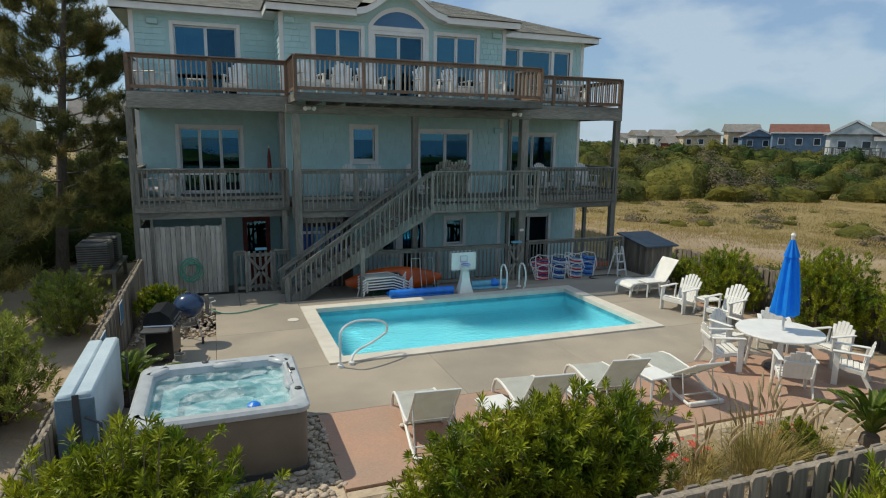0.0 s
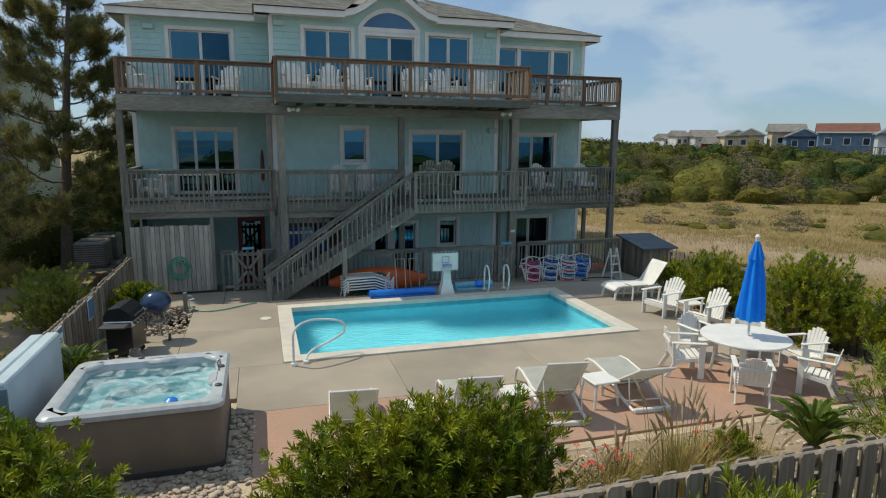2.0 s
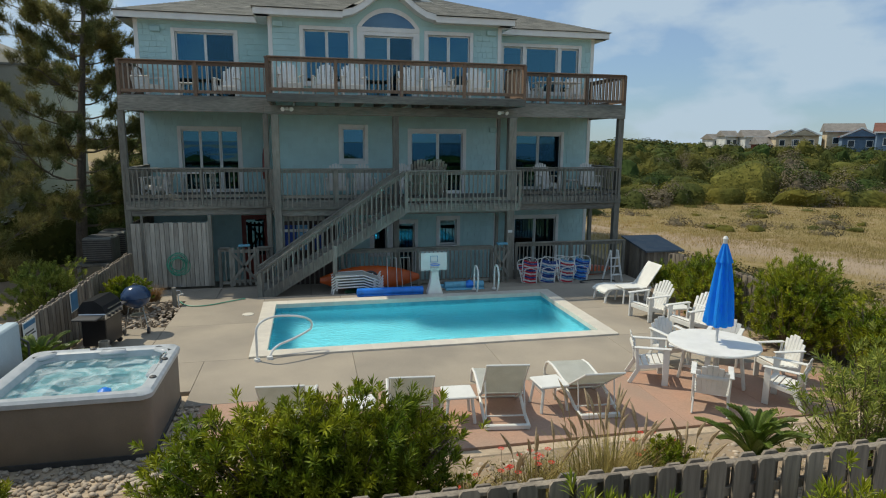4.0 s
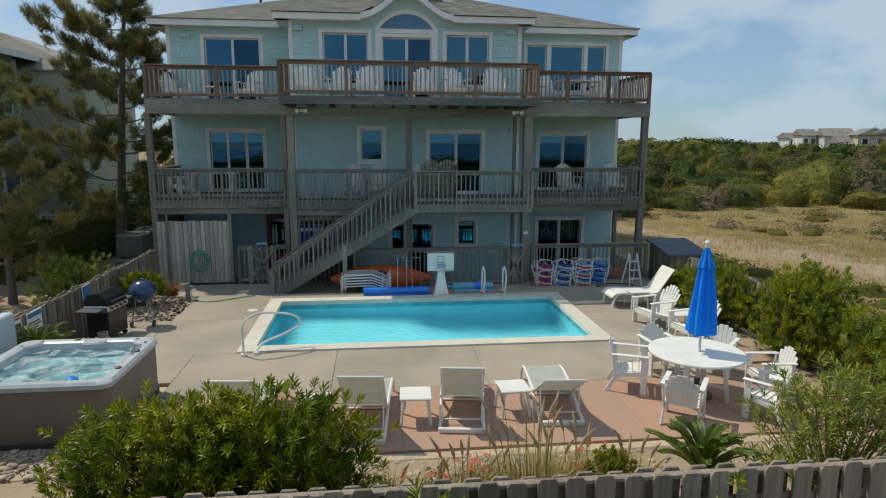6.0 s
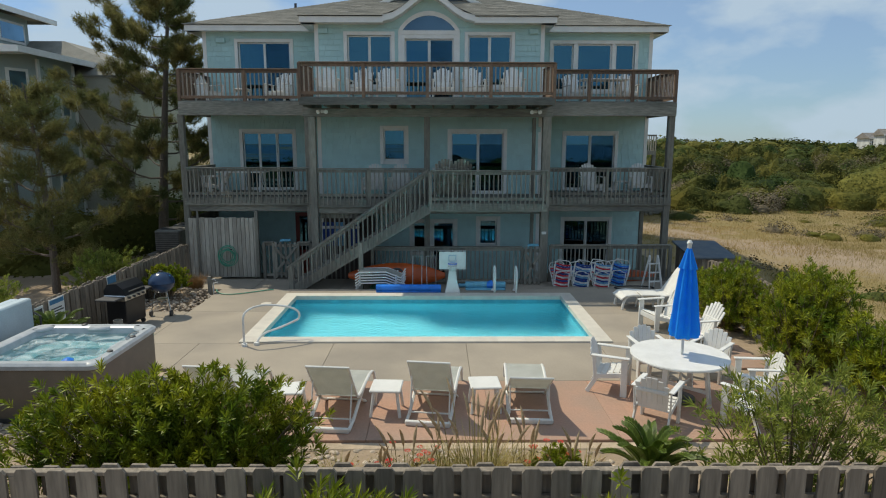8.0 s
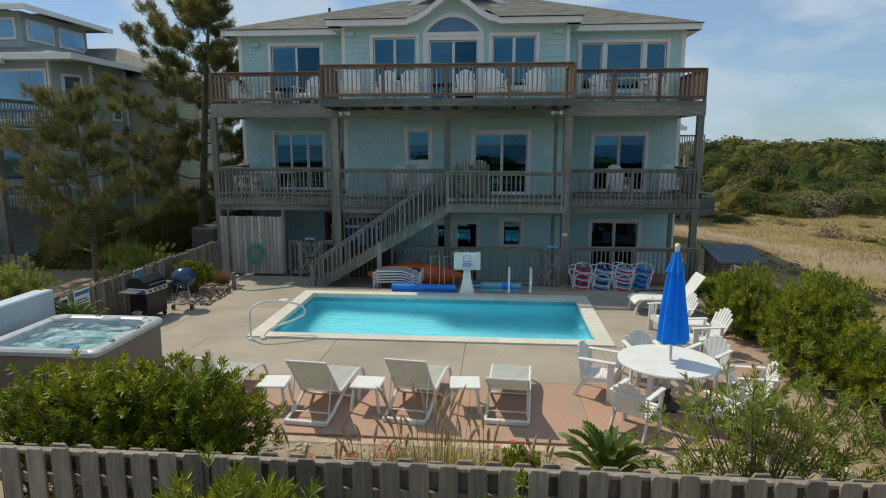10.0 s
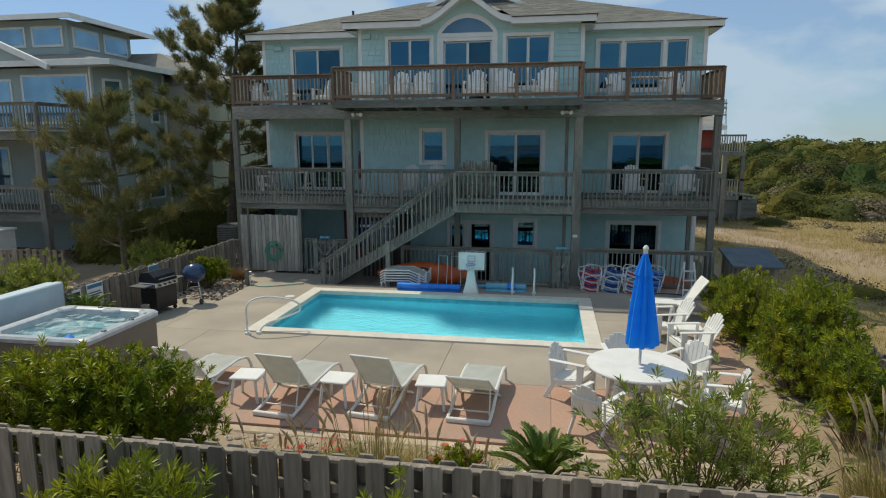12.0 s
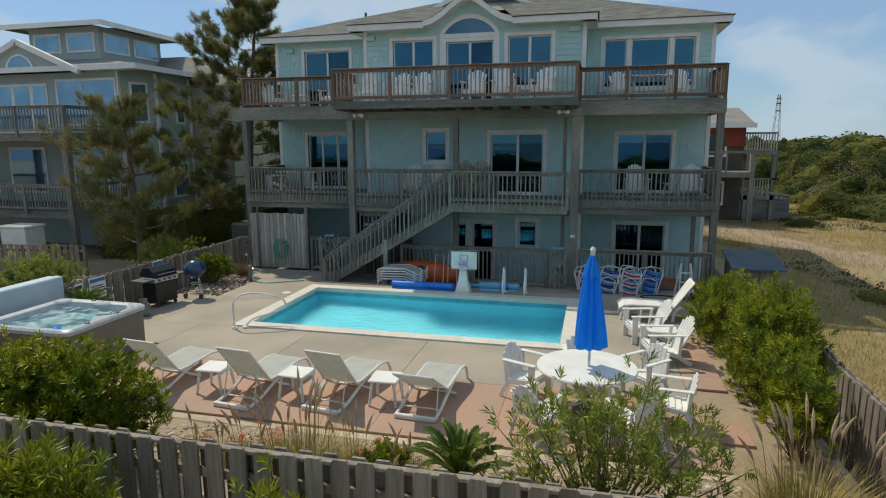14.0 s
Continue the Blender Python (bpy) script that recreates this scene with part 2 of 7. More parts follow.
BARK = mat("grey-brown bark", (0.155, 0.125, 0.10), rough=0.95, scale=8, fine=40, amount=0.6, stretch=(1, 1, 0.3), bump=0.6)
TWIG = mat("pale twig", (0.20, 0.15, 0.10), rough=0.9, scale=8, amount=0.4)
DRYGRASS = mat("dry dune grass", (0.36, 0.25, 0.09), (0.22, 0.185, 0.06), rough=0.8, scale=0.12, fine=2, amount=0.3, island=0.25, bump=0, trans=0.5)
STRAW = mat("straw plume grass", (0.46, 0.35, 0.14), (0.27, 0.25, 0.075), rough=0.8, spec=0.15, scale=4, amount=0.3, island=0.3, bump=0, trans=0.3)
PLUME = mat("buff seed plume", (0.66, 0.52, 0.34), rough=0.9, spec=0.1, scale=30, fine=90, amount=0.3, bump=0.3, trans=0.4)
RED = mat("red petals", (0.75, 0.03, 0.015), rough=0.6, scale=9, amount=0.2, bump=0, trans=0.2)
REDPAINT = mat("dark red door paint", (0.25, 0.035, 0.02), rough=0.5, scale=3, amount=0.15)
ORANGE = mat("orange plastic hull", (0.55, 0.10, 0.015), rough=0.4, scale=3, amount=0.15)
GREENHOSE = mat("green hose", (0.08, 0.36, 0.24), rough=0.5, scale=5, amount=0.15)
NAVY = mat("navy stripe fabric", (0.02, 0.06, 0.26), rough=0.8, scale=9, amount=0.2)
REDCLOTH = mat("red stripe fabric", (0.55, 0.03, 0.05), rough=0.8, scale=9, amount=0.2)
SKYCLOTH = mat("light blue stripe fabric", (0.16, 0.38, 0.58), rough=0.8, scale=9, amount=0.2)
WHITECLOTH = mat("white stripe fabric", (0.7, 0.7, 0.68), rough=0.8, scale=9, amount=0.1)
SLATE = mat("blue-grey rolled roofing", (0.055, 0.085, 0.12), (0.10, 0.12, 0.135), rough=0.7, scale=3, fine=40, amount=0.4, bump=0.2)
SIGNBLUE = mat("faded blue print", (0.08, 0.24, 0.42), rough=0.5, scale=5, amount=0.1)
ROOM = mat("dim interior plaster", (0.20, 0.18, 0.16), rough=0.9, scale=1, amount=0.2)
CURTAIN = mat("pale curtain", (0.55, 0.56, 0.52), rough=0.9, scale=3, fine=20, amount=0.2, stretch=(8, 8, 0.3))
BRICKRED = mat("red clapboard", (0.30, 0.05, 0.03), rough=0.8, scale=1, amount=0.2)
CREAM = mat("cream clapboard", (0.62, 0.52, 0.36), rough=0.8, scale=1, amount=0.15)
PALEWALL = mat("pale grey clapboard", (0.58, 0.60, 0.59), rough=0.8, scale=1, amount=0.15)
BLUEWALL = mat("slate blue clapboard", (0.16, 0.24, 0.34), rough=0.8, scale=1, amount=0.15)
REDROOF = mat("russet shingle roof", (0.20, 0.085, 0.06), rough=0.9, scale=1, fine=6, amount=0.3)
GREYROOF = mat("grey shingle roof", (0.24, 0.22, 0.20), rough=0.9, scale=1, fine=6, amount=0.3)
# blue metallic base puts the sky's reflection into the arched pane's colour
ARCHGLASS = mat("dark arched pane", (0.10, 0.17, 0.23), metal=0.6, rough=0.04, scale=1, amount=0.1, bump=0)
# same for the neighbour's panes: lighter blue stands in for reflected sky
SKYGLASS = mat("far window with sky-blue reflection colour", (0.20, 0.35, 0.48), metal=0.7, rough=0.04, scale=1, amount=0.1, bump=0)
FARPANE = mat("dark far window", (0.03, 0.045, 0.06), rough=0.1, scale=1, amount=0.1, bump=0)
DARKTIMBER = mat("dark grey-brown boarding", (0.10, 0.075, 0.06), rough=0.85, scale=2, fine=14, amount=0.4)
ASPHALT = mat("grey road", (0.20, 0.20, 0.195), rough=0.9, scale=0.5, fine=20, amount=0.3)


# ---- building helpers ----
class Geo:
    """Collects vertices and faces for one mesh."""

    def __init__(self):
        self.v, self.f = [], []

    def box(self, x0, x1, y0, y1, z0, z1, bev=0.0, m=None):
        o = len(self.v)
        lo, hi = (min(x0, x1), min(y0, y1), min(z0, z1)), (max(x0, x1), max(y0, y1), max(z0, z1))
        bev = min(bev, 0.45 * min(h - l for l, h in zip(lo, hi)))
        pts = []
        if bev <= 0:
            pts = [(x, y, z) for z in (lo[2], hi[2]) for y in (lo[1], hi[1]) for x in (lo[0], hi[0])]
            faces = [(0, 2, 3, 1), (4, 5, 7, 6), (0, 1, 5, 4), (2, 6, 7, 3), (0, 4, 6, 2), (1, 3, 7, 5)]
        else:
            idx = {}
            for s in [(a, b, c) for a in (0, 1) for b in (0, 1) for c in (0, 1)]:
                for ax in range(3):
                    idx[s, ax] = len(pts)
                    pts.append(tuple((hi if s[k] else lo)[k] + (0 if k == ax else (-bev if s[k] else bev)) for k in range(3)))
            faces = []
            for ax in range(3):
                u, w = (ax + 1) % 3, (ax + 2) % 3
                for side in (0, 1):
                    ring = []
                    for a, b in ((0, 0), (1, 0), (1, 1), (0, 1)):
                        s = [0, 0, 0]
                        s[ax], s[u], s[w] = side, a, b
                        ring.append(idx[tuple(s), ax])
                    faces.append(tuple(ring if side else ring[::-1]))
                for a in (0, 1):
                    for b in (0, 1):
                        s0, s1 = [0, 0, 0], [0, 0, 0]
                        s0[u], s0[w], s1[u], s1[w], s1[ax] = a, b, a, b, 1
                        s0, s1 = tuple(s0), tuple(s1)
                        q = (idx[s0, u], idx[s1, u], idx[s1, w], idx[s0, w])
                        faces.append(q if a != b else q[::-1])
            for s in [(a, b, c) for a in (0, 1) for b in (0, 1) for c in (0, 1)]:
                t3 = (idx[s, 0], idx[s, 1], idx[s, 2])
                faces.append(t3 if sum(s) % 2 else t3[::-1])
        if m is not None:
            pts = [tuple(m @ Vector(p)) for p in pts]
        self.v += pts
        self.f += [tuple(i + o for i in f) for f in faces]
        return self

    def beam(self, a, b, w, h, bev=0.0, up=(0, 0, 1)):
        """A bar of w across and h high from a to b."""
        a, b = Vector(a), Vector(b)
        d = b - a
        y = d.normalized()
        x = y.cross(Vector(up))
        if x.length < 1e-4:
            x = Vector((1, 0, 0))
        x.normalize()
        z = x.cross(y)
        m = Matrix.Translation(a) @ Matrix((x, y, z)).transposed().to_4x4()
        return self.box(-w / 2, w / 2, 0, d.length, -h / 2, h / 2, bev, m)

    def tube(self, pts, r, n=8, closed=False, caps=True):
        pts = [Vector(p) for p in pts]
        rs = r if isinstance(r, (list, tuple)) else [r] * len(pts)
        o, k = len(self.v), len(pts)
        ref = None
        for i, p in enumerate(pts):
            t = (pts[(i + 1) % k] - pts[i - 1]) if closed else (pts[min(i + 1, k - 1)] - pts[max(i - 1, 0)])
            t.normalize()
            if ref is None:
                ref = Vector((0, 0, 1)) if abs(t.z) < 0.9 else Vector((1, 0, 0))
            x = (ref - t * ref.dot(t)).normalized()
            ref, y = x, t.cross(x)
            for j in range(n):
                a = 2 * math.pi * j / n
                self.v.append(tuple(p + (x * math.cos(a) + y * math.sin(a)) * rs[i]))
        for i in range(k if closed else k - 1):
            for j in range(n):
                a, b = o + i * n, o + ((i + 1) % k) * n
                self.f.append((a + j, a + (j + 1) % n, b + (j + 1) % n, b + j))
        if caps and not closed:
            self.f.append(tuple(o + j for j in range(n))[::-1])
            self.f.append(tuple(o + (k - 1) * n + j for j in range(n)))
        return self

    def lathe(self, prof, n=24, at=(0, 0, 0), caps=True):
        """prof: (radius, z) from bottom to top, turned about z."""
        o = len(self.v)
        for r, z in prof:
            for j in range(n):
                a = 2 * math.pi * j / n
                self.v.append((at[0] + r * math.cos(a), at[1] + r * math.sin(a), at[2] + z))
        for i in range(len(prof) - 1):
            for j in range(n):
                a, b = o + i * n, o + (i + 1) * n
                self.f.append((a + j, a + (j + 1) % n, b + (j + 1) % n, b + j))
        if caps:
            self.f.append(tuple(o + j for j in range(n))[::-1])
            self.f.append(tuple(o + (len(prof) - 1) * n + j for j in range(n)))
        return self

    def prism(self, outline, axis, a, b):
        """A polygon pulled along an axis from a to b; outline gives the two other coordinates in order."""
        o, k = len(self.v), len(outline)
        for c in (a, b):
            for u, w in outline:
                self.v.append((c, u, w) if axis == 0 else (u, c, w) if axis == 1 else (u, w, c))
        self.f.append(tuple(range(o, o + k)))
        self.f.append(tuple(range(o + k, o + 2 * k))[::-1])
        for i in range(k):
            j = (i + 1) % k
            self.f.append((o + i, o + k + i, o + k + j, o + j))
        return self

    def mesh(self, name, material, smooth=False):
        me = bpy.data.meshes.new(name)
        me.from_pydata(self.v, [], self.f)
        bm = bmesh.new()
        bm.from_mesh(me)
        if len(self.f) < 20000:
            bmesh.ops.recalc_face_normals(bm, faces=bm.faces)
        if smooth:
            for f in bm.faces:
                f.smooth = True
            for e in bm.edges:
                if len(e.link_faces) == 2 and e.calc_face_angle(0) > 0.7:
                    e.smooth = False
        bm.to_mesh(me)
        bm.free()
        me.materials.append(material)
        return me


def thing(name, m, label, category, group="", kind=""):
    ob = new(name)
    ob.empty_display_size = 0.2
    ob.matrix_basis = m
    return tagged(ob, label, category, group, kind)


def part(name, geo, material, parent=None, label="", smooth=False, m=None):
    me = geo.mesh(name, material, smooth) if isinstance(geo, Geo) else geo
    ob = new(name, me)
    ob.parent = parent
    if m is not None:
        ob.matrix_basis = m
    return tagged(ob, label)


def solo(name, geo, material, label, category, kind="", group="", smooth=False, m=None):
    return tagged(part(name, geo, material, None, label, smooth, m), label, category, group, kind)


def fan_mesh(name, verts, faces, material):
    """A large mesh straight from arrays."""
    me = bpy.data.meshes.new(name)
    me.from_pydata(verts.reshape(-1, 3).tolist(), [], faces.tolist())
    me.materials.append(material)
    return me


def sheet(name, pts, z, material, parent, label=""):
    """A level face that looks up."""
    me = bpy.data.meshes.new(name)
    me.from_pydata([(x, y, z) for x, y in pts], [], [tuple(range(len(pts)))])
    me.materials.append(material)
    return part(name, me, material, parent, label)


def bez(a, b, c, n=8):
    a, b, c = Vector(a), Vector(b), Vector(c)
    return [a * (1 - t) ** 2 + b * 2 * t * (1 - t) + c * t * t for t in (i / n for i in range(n + 1))]




# ---- ground and yard ----
def ground_height(x, y):
    """Dune sand round the yard; lower under the slab, the basin and the house."""
    d = math.hypot(x - 6, y - 10)
    h = -0.32 + 0.10 * noise.noise((x * 0.35, y * 0.35, 1.0)) + min(1.0, d / 60) * 0.5 * noise.noise((x * 0.05, y * 0.05, 4.0))
    if x > 14.5:
        h -= min(0.25, (x - 14.5) * 0.05)
    if -1.0 < x < 13.6 and 3.9 < y < 16.4:
        h = -0.05 + 0.025 * noise.noise((x * 1.3, y * 1.3, 2.0))
        if x > 0 and y > 6.6 and x < 11.6:
            h = -0.5
    if 2.2 < x < 10.4 and 10.1 < y < 15.0:
        h = -2.3
    if -1.9 < x < 14.4 and 15.5 < y < 31:
        h = -1.0
    return h


def axis(lo, hi, far):
    a = list(np.arange(lo, hi + 0.01, 0.4))
    step, p, q = 0.6, lo, hi
    left, right = [], []
    while q < far:
        step *= 1.17
        p, q = p - step, q + step
        left.append(p)
        right.append(q)
    return left[::-1] + a + right


GX, GY = axis(-8.0, 20.0, 1500.0), axis(0.0, 24.0, 1500.0)
gv = [(x, y, ground_height(x, y)) for y in GY for x in GX]
nx = len(GX)
gf = [(j * nx + i, j * nx + i + 1, (j + 1) * nx + i + 1, (j + 1) * nx + i) for j in range(len(GY) - 1) for i in range(nx - 1)]
GROUND = bpy.data.materials.new("sand and dry grass ground")
GROUND.use_nodes = True
n, l = GROUND.node_tree.nodes, GROUND.node_tree.links
gp = n["Principled BSDF"]
gp.inputs["Roughness"].default_value = 0.95
gtc, gsep = n.new("ShaderNodeTexCoord"), n.new("ShaderNodeSeparateXYZ")
l.new(gtc.outputs["Object"], gsep.inputs[0])
g1, g2, g3 = (n.new("ShaderNodeTexNoise") for _ in range(3))
for k, s in ((g1, 0.2), (g2, 1.1), (g3, 9.0)):
    k.inputs["Scale"].default_value, k.inputs["Detail"].default_value = s, 8
    l.new(gtc.outputs["Object"], k.inputs["Vector"])
# a bare sand track crosses the dune grass outside the yard


def gmath(op, a, b=0.5):
    k = n.new("ShaderNodeMath")
    k.operation = op
    for i, v in enumerate((a, b)):
        if isinstance(v, (int, float)):
            k.inputs[i].default_value = v
        else:
            l.new(v, k.inputs[i])
    return k.outputs[0]


def gramp(src, lo, hi):
    k = n.new("ShaderNodeMapRange")
    k.inputs["From Min"].default_value, k.inputs["From Max"].default_value = lo, hi
    l.new(src, k.inputs["Value"])
    return k.outputs[0]


gdot = n.new("ShaderNodeVectorMath")
gdot.operation = "DOT_PRODUCT"
gdot.inputs[1].default_value = (0.865, 0.502, 0)
l.new(gtc.outputs["Object"], gdot.inputs[0])
wob = gmath("MULTIPLY", gmath("SUBTRACT", g1.outputs["Fac"], 0.5), 9.0)
fine_wob = gmath("MULTIPLY", gmath("SUBTRACT", g2.outputs["Fac"], 0.5), 8.0)
track = gmath("ABSOLUTE", gmath("ADD", gmath("ADD", gmath("SUBTRACT", gdot.outputs["Value"], 30.8), wob), fine_wob))
outside = gmath("MAXIMUM", gramp(gsep.outputs["X"], 13.9, 15.2), gramp(gsep.outputs["Y"], 30.0, 33.0))
patches = gramp(gmath("ADD", g2.outputs["Fac"], gmath("MULTIPLY", g3.outputs["Fac"], 0.5)), 0.55, 0.75)
turf = gmath("MULTIPLY", gmath("MULTIPLY", gramp(track, 0.7, 3.4), outside), gmath("ADD", gmath("MULTIPLY", patches, 0.45), 0.55))
gs, gg, gmix = n.new("ShaderNodeMixRGB"), n.new("ShaderNodeMixRGB"), n.new("ShaderNodeMixRGB")
gs.inputs[1].default_value, gs.inputs[2].default_value = (0.42, 0.315, 0.215, 1), (0.25, 0.19, 0.13, 1)
gg.inputs[1].default_value, gg.inputs[2].default_value = (0.33, 0.23, 0.085, 1), (0.17, 0.14, 0.045, 1)
l.new(g2.outputs["Fac"], gs.inputs["Fac"])
l.new(g2.outputs["Fac"], gg.inputs["Fac"])
l.new(turf, gmix.inputs["Fac"])
l.new(gs.outputs[0], gmix.inputs[1])
l.new(gg.outputs[0], gmix.inputs[2])
l.new(gmix.outputs[0], gp.inputs["Base Color"])
gb = n.new("ShaderNodeBump")
gb.inputs["Strength"].default_value, gb.inputs["Distance"].default_value = 0.5, 0.05
l.new(g3.outputs["Fac"], gb.inputs["Height"])
l.new(gb.outputs[0], gp.inputs["Normal"])
tagged(new("ground", fan_mesh("ground", np.array(gv), np.array(gf), GROUND)), "pale dune sand turning to dry grass", "ground", kind="structure")

# pool basin, with waterline band, and the water in it
PX0, PX1, PY0, PY1 = 2.82, 9.78, 10.78, 14.25
WZ = -0.13
pool = thing("swimming_pool", pose(0, 0, 0), "rectangular turquoise swimming pool with a cream coping", "pool", kind="structure")
g = Geo()
DEEP0, DEEP1 = -0.8, -1.35
g.v = [(PX0, PY0, DEEP0), (PX1, PY0, DEEP1), (PX1, PY1, DEEP1), (PX0, PY1, DEEP0), (PX0, PY0, -0.02), (PX1, PY0, -0.02), (PX1, PY1, -0.02), (PX0, PY1, -0.02)]
g.f = [(0, 1, 2, 3), (0, 4, 5, 1), (1, 5, 6, 2), (2, 6, 7, 3), (3, 7, 4, 0)]
me = bpy.data.meshes.new("basin")
me.from_pydata(g.v, [], g.f)
me.materials.append(POOLWALL)
part("basin", me, POOLWALL, pool, "turquoise plaster basin")
for a, b, c, d in ((PX0, PX1, PY0 + 0.001, PY0 + 0.012), (PX0, PX1, PY1 - 0.012, PY1 - 0.001), (PX0 + 0.001, PX0 + 0.012, PY0, PY1), (PX1 - 0.012, PX1 - 0.001, PY0, PY1)):
    part("waterline_tile", Geo().box(a, b, c, d, -0.30, -0.04), TILEBAND, pool)
sheet("water", [(PX0 + .013, PY0 + .013), (PX1 - .013, PY0 + .013), (PX1 - .013, PY1 - .013), (PX0 + .013, PY1 - .013)], WZ, WATER, pool, "clear rippled blue water").visible_shadow = False
CW = 0.29


def coping_run(x0, x1, y0, y1, along):
    length = (x1 - x0) if along == 0 else (y1 - y0)
    k = max(1, round(length / 0.6))
    for i in range(k):
        a, b = length * i / k + 0.0008, length * (i + 1) / k - 0.0008
        bx = (x0 + a, x0 + b, y0, y1) if along == 0 else (x0, x1, y0 + a, y0 + b)
        part("coping_stone", Geo().box(*bx, -0.07, 0.035, 0.0025), COPING, pool)


coping_run(PX0 - CW, PX1 + CW, PY0 - CW, PY0 + 0.03, 0)
coping_run(PX0 - CW, PX1 + CW, PY1 - 0.03, PY1 + CW, 0)
coping_run(PX0 - CW, PX0 + 0.03, PY0 + 0.03, PY1 - 0.03, 1)
coping_run(PX1 - 0.03, PX1 + CW, PY0 + 0.03, PY1 - 0.03, 1)

# concrete deck in panels with open joints
deck = thing("pool_deck", pose(0, 0, 0), "sandy concrete pool deck with control joints", "paving", kind="structure")
FX0, FX1, FY0, FY1 = PX0 - CW, PX1 + CW, PY0 - CW, PY1 + CW


def slab(x0, x1, y0, y1, name="slab", material=None, top=0.0):
    part(name, Geo().box(x0 + 0.003, x1 - 0.003, y0 + 0.003, y1 - 0.003, top - 0.14, top, 0.004), material or CONCRETE, deck)


for x0, x1 in ((1.75, 4.45), (4.45, 7.1), (7.1, 9.75), (9.75, 11.9)):
    slab(x0, x1, 8.5, FY0)
for x0, x1, y0, y1 in ((-0.75, 0.6, 10.49, 12.85), (0.6, FX0, FY0, 12.85), (0.6, FX0, 12.85, 15.1), (-0.75, 1.75, 9.1, 10.49), (FX1, 12.0, FY0, 12.6), (FX1, 12.6, 12.6, 15.1),
                       (FX0, 4.45, FY1, 15.1), (4.45, 7.1, FY1, 15.1), (7.1, FX1, FY1, 15.1)):
    slab(x0, x1, y0, y1)
for i in range(6):
    x0 = -1.3 + i * 2.5
    g = Geo()
    g.v = [(x0 + .006, 15.1, 0), (x0 + 2.494, 15.1, 0), (x0 + 2.494, 15.9, -0.19), (x0 + .006, 15.9, -0.19), (x0 + .006, 17.3, -0.2), (x0 + 2.494, 17.3, -0.2)]
    g.v += [(x, y, z - 0.3) for x, y, z in g.v]
    g.f = [(0, 1, 2, 3), (3, 2, 5, 4), (6, 9, 8, 7), (9, 10, 11, 8), (0, 6, 7, 1), (4, 5, 11, 10), (0, 3, 9, 6), (3, 4, 10, 9), (1, 7, 8, 2), (2, 8, 11, 5)]
    part("slab", g, CONCRETE, deck)
# red-brown patio, in stained panels
patio = thing("patio", pose(0, 0, 0), "faded red-brown stamped concrete patio", "paving", kind="structure")
for x0, x1 in ((2.0, 3.75), (3.75, 5.55), (5.55, 7.3), (7.3, 9.05), (9.05, 10.6), (10.6, 12.1)):
    part("paver", Geo().box(x0 + 0.002, x1 - 0.002, 6.4, 8.494, -0.12, 0.0, 0.003), PATIO, patio)
part("edge_strip", Geo().box(2.0, 12.1, 6.2, 6.396, -0.14, -0.03, 0.02), SAND, patio, "rough sandy edge")
for j in range(9):
    part("paver", Geo().box(11.905 if j > 0 else 12.105, 12.55, 7.2 + j * 0.6 + (1.3 if j else 0), 7.797 + j * 0.6 + (1.3 if j else 0), -0.12, -0.004, 0.004), PATIO, patio)
part("under_house_slab", Geo().box(-1.3, 13.9, 17.3, 30.5, -0.85, -0.65), CONCRETE, deck)


def stones(name, areas, count, seed, lo=0.03, hi=0.09, zbase=-0.06):
    """Rounded stones scattered over rectangles."""
    r = np.random.default_rng(seed)
    V, F = [], []
    base = []
    for i in range(3):
        for j in range(6):
            a, b = 2 * math.pi * j / 6, -0.7 + 0.7 * i
            base.append((math.cos(a) * math.cos(b), math.sin(a) * math.cos(b), math.sin(b)))
    base += [(0, 0, 1), (0, 0, -1)]
    base = np.array(base)
    bf = [(i * 6 + j, i * 6 + (j + 1) % 6, (i + 1) * 6 + (j + 1) % 6, (i + 1) * 6 + j) for i in range(2) for j in range(6)]
    bt = [(12 + j, 12 + (j + 1) % 6, 18) for j in range(6)]
    size = np.array([(a[1] - a[0]) * (a[3] - a[2]) for a in areas])
    for k in range(count):
        a = areas[r.choice(len(areas), p=size / size.sum())]
        s = lo + (hi - lo) * r.random() ** 2
        pts = base * (s * np.array([1.2, 0.9, 0.6])) * (1 + 0.25 * (r.random((20 - 0, 1))[: len(base)] - 0.5))
        c, sn = math.cos(6.3 * r.random()), math.sin(6.3 * r.random())
        q = math.hypot(c, sn) or 1
        rot = np.array([[c / q, -sn / q, 0], [sn / q, c / q, 0], [0, 0, 1]])
        pts = pts @ rot.T + np.array([a[0] + (a[1] - a[0]) * r.random(), a[2] + (a[3] - a[2]) * r.random(), zbase + s * 0.25])
        o = len(V)
        V += pts.tolist()
        F += [tuple(i + o for i in f) for f in bf + bt]
    me = bpy.data.meshes.new(name)
    me.from_pydata(V, [], F)
    me.polygons.foreach_set("use_smooth", [True] * len(F))
    me.materials.append(STONE)
    return tagged(new(name, me), "buff and grey rounded river stones in a planting bed", "stones", kind="stuff")


stones("river_stones", [(1.4, 12.2, 4.9, 6.4), (2.0, 12.6, 4.1, 4.9)], 3300, 3, 0.012, 0.058, -0.07)
stones("river_stones", [(1.7, 2.05, 6.5, 8.6), (-0.4, 1.9, 6.2, 6.95)], 620, 5, 0.02, 0.055, -0.02)
stones("river_stones", [(-1.0, 0.6, 12.9, 15.4)], 600, 6, 0.015, 0.055, -0.05)
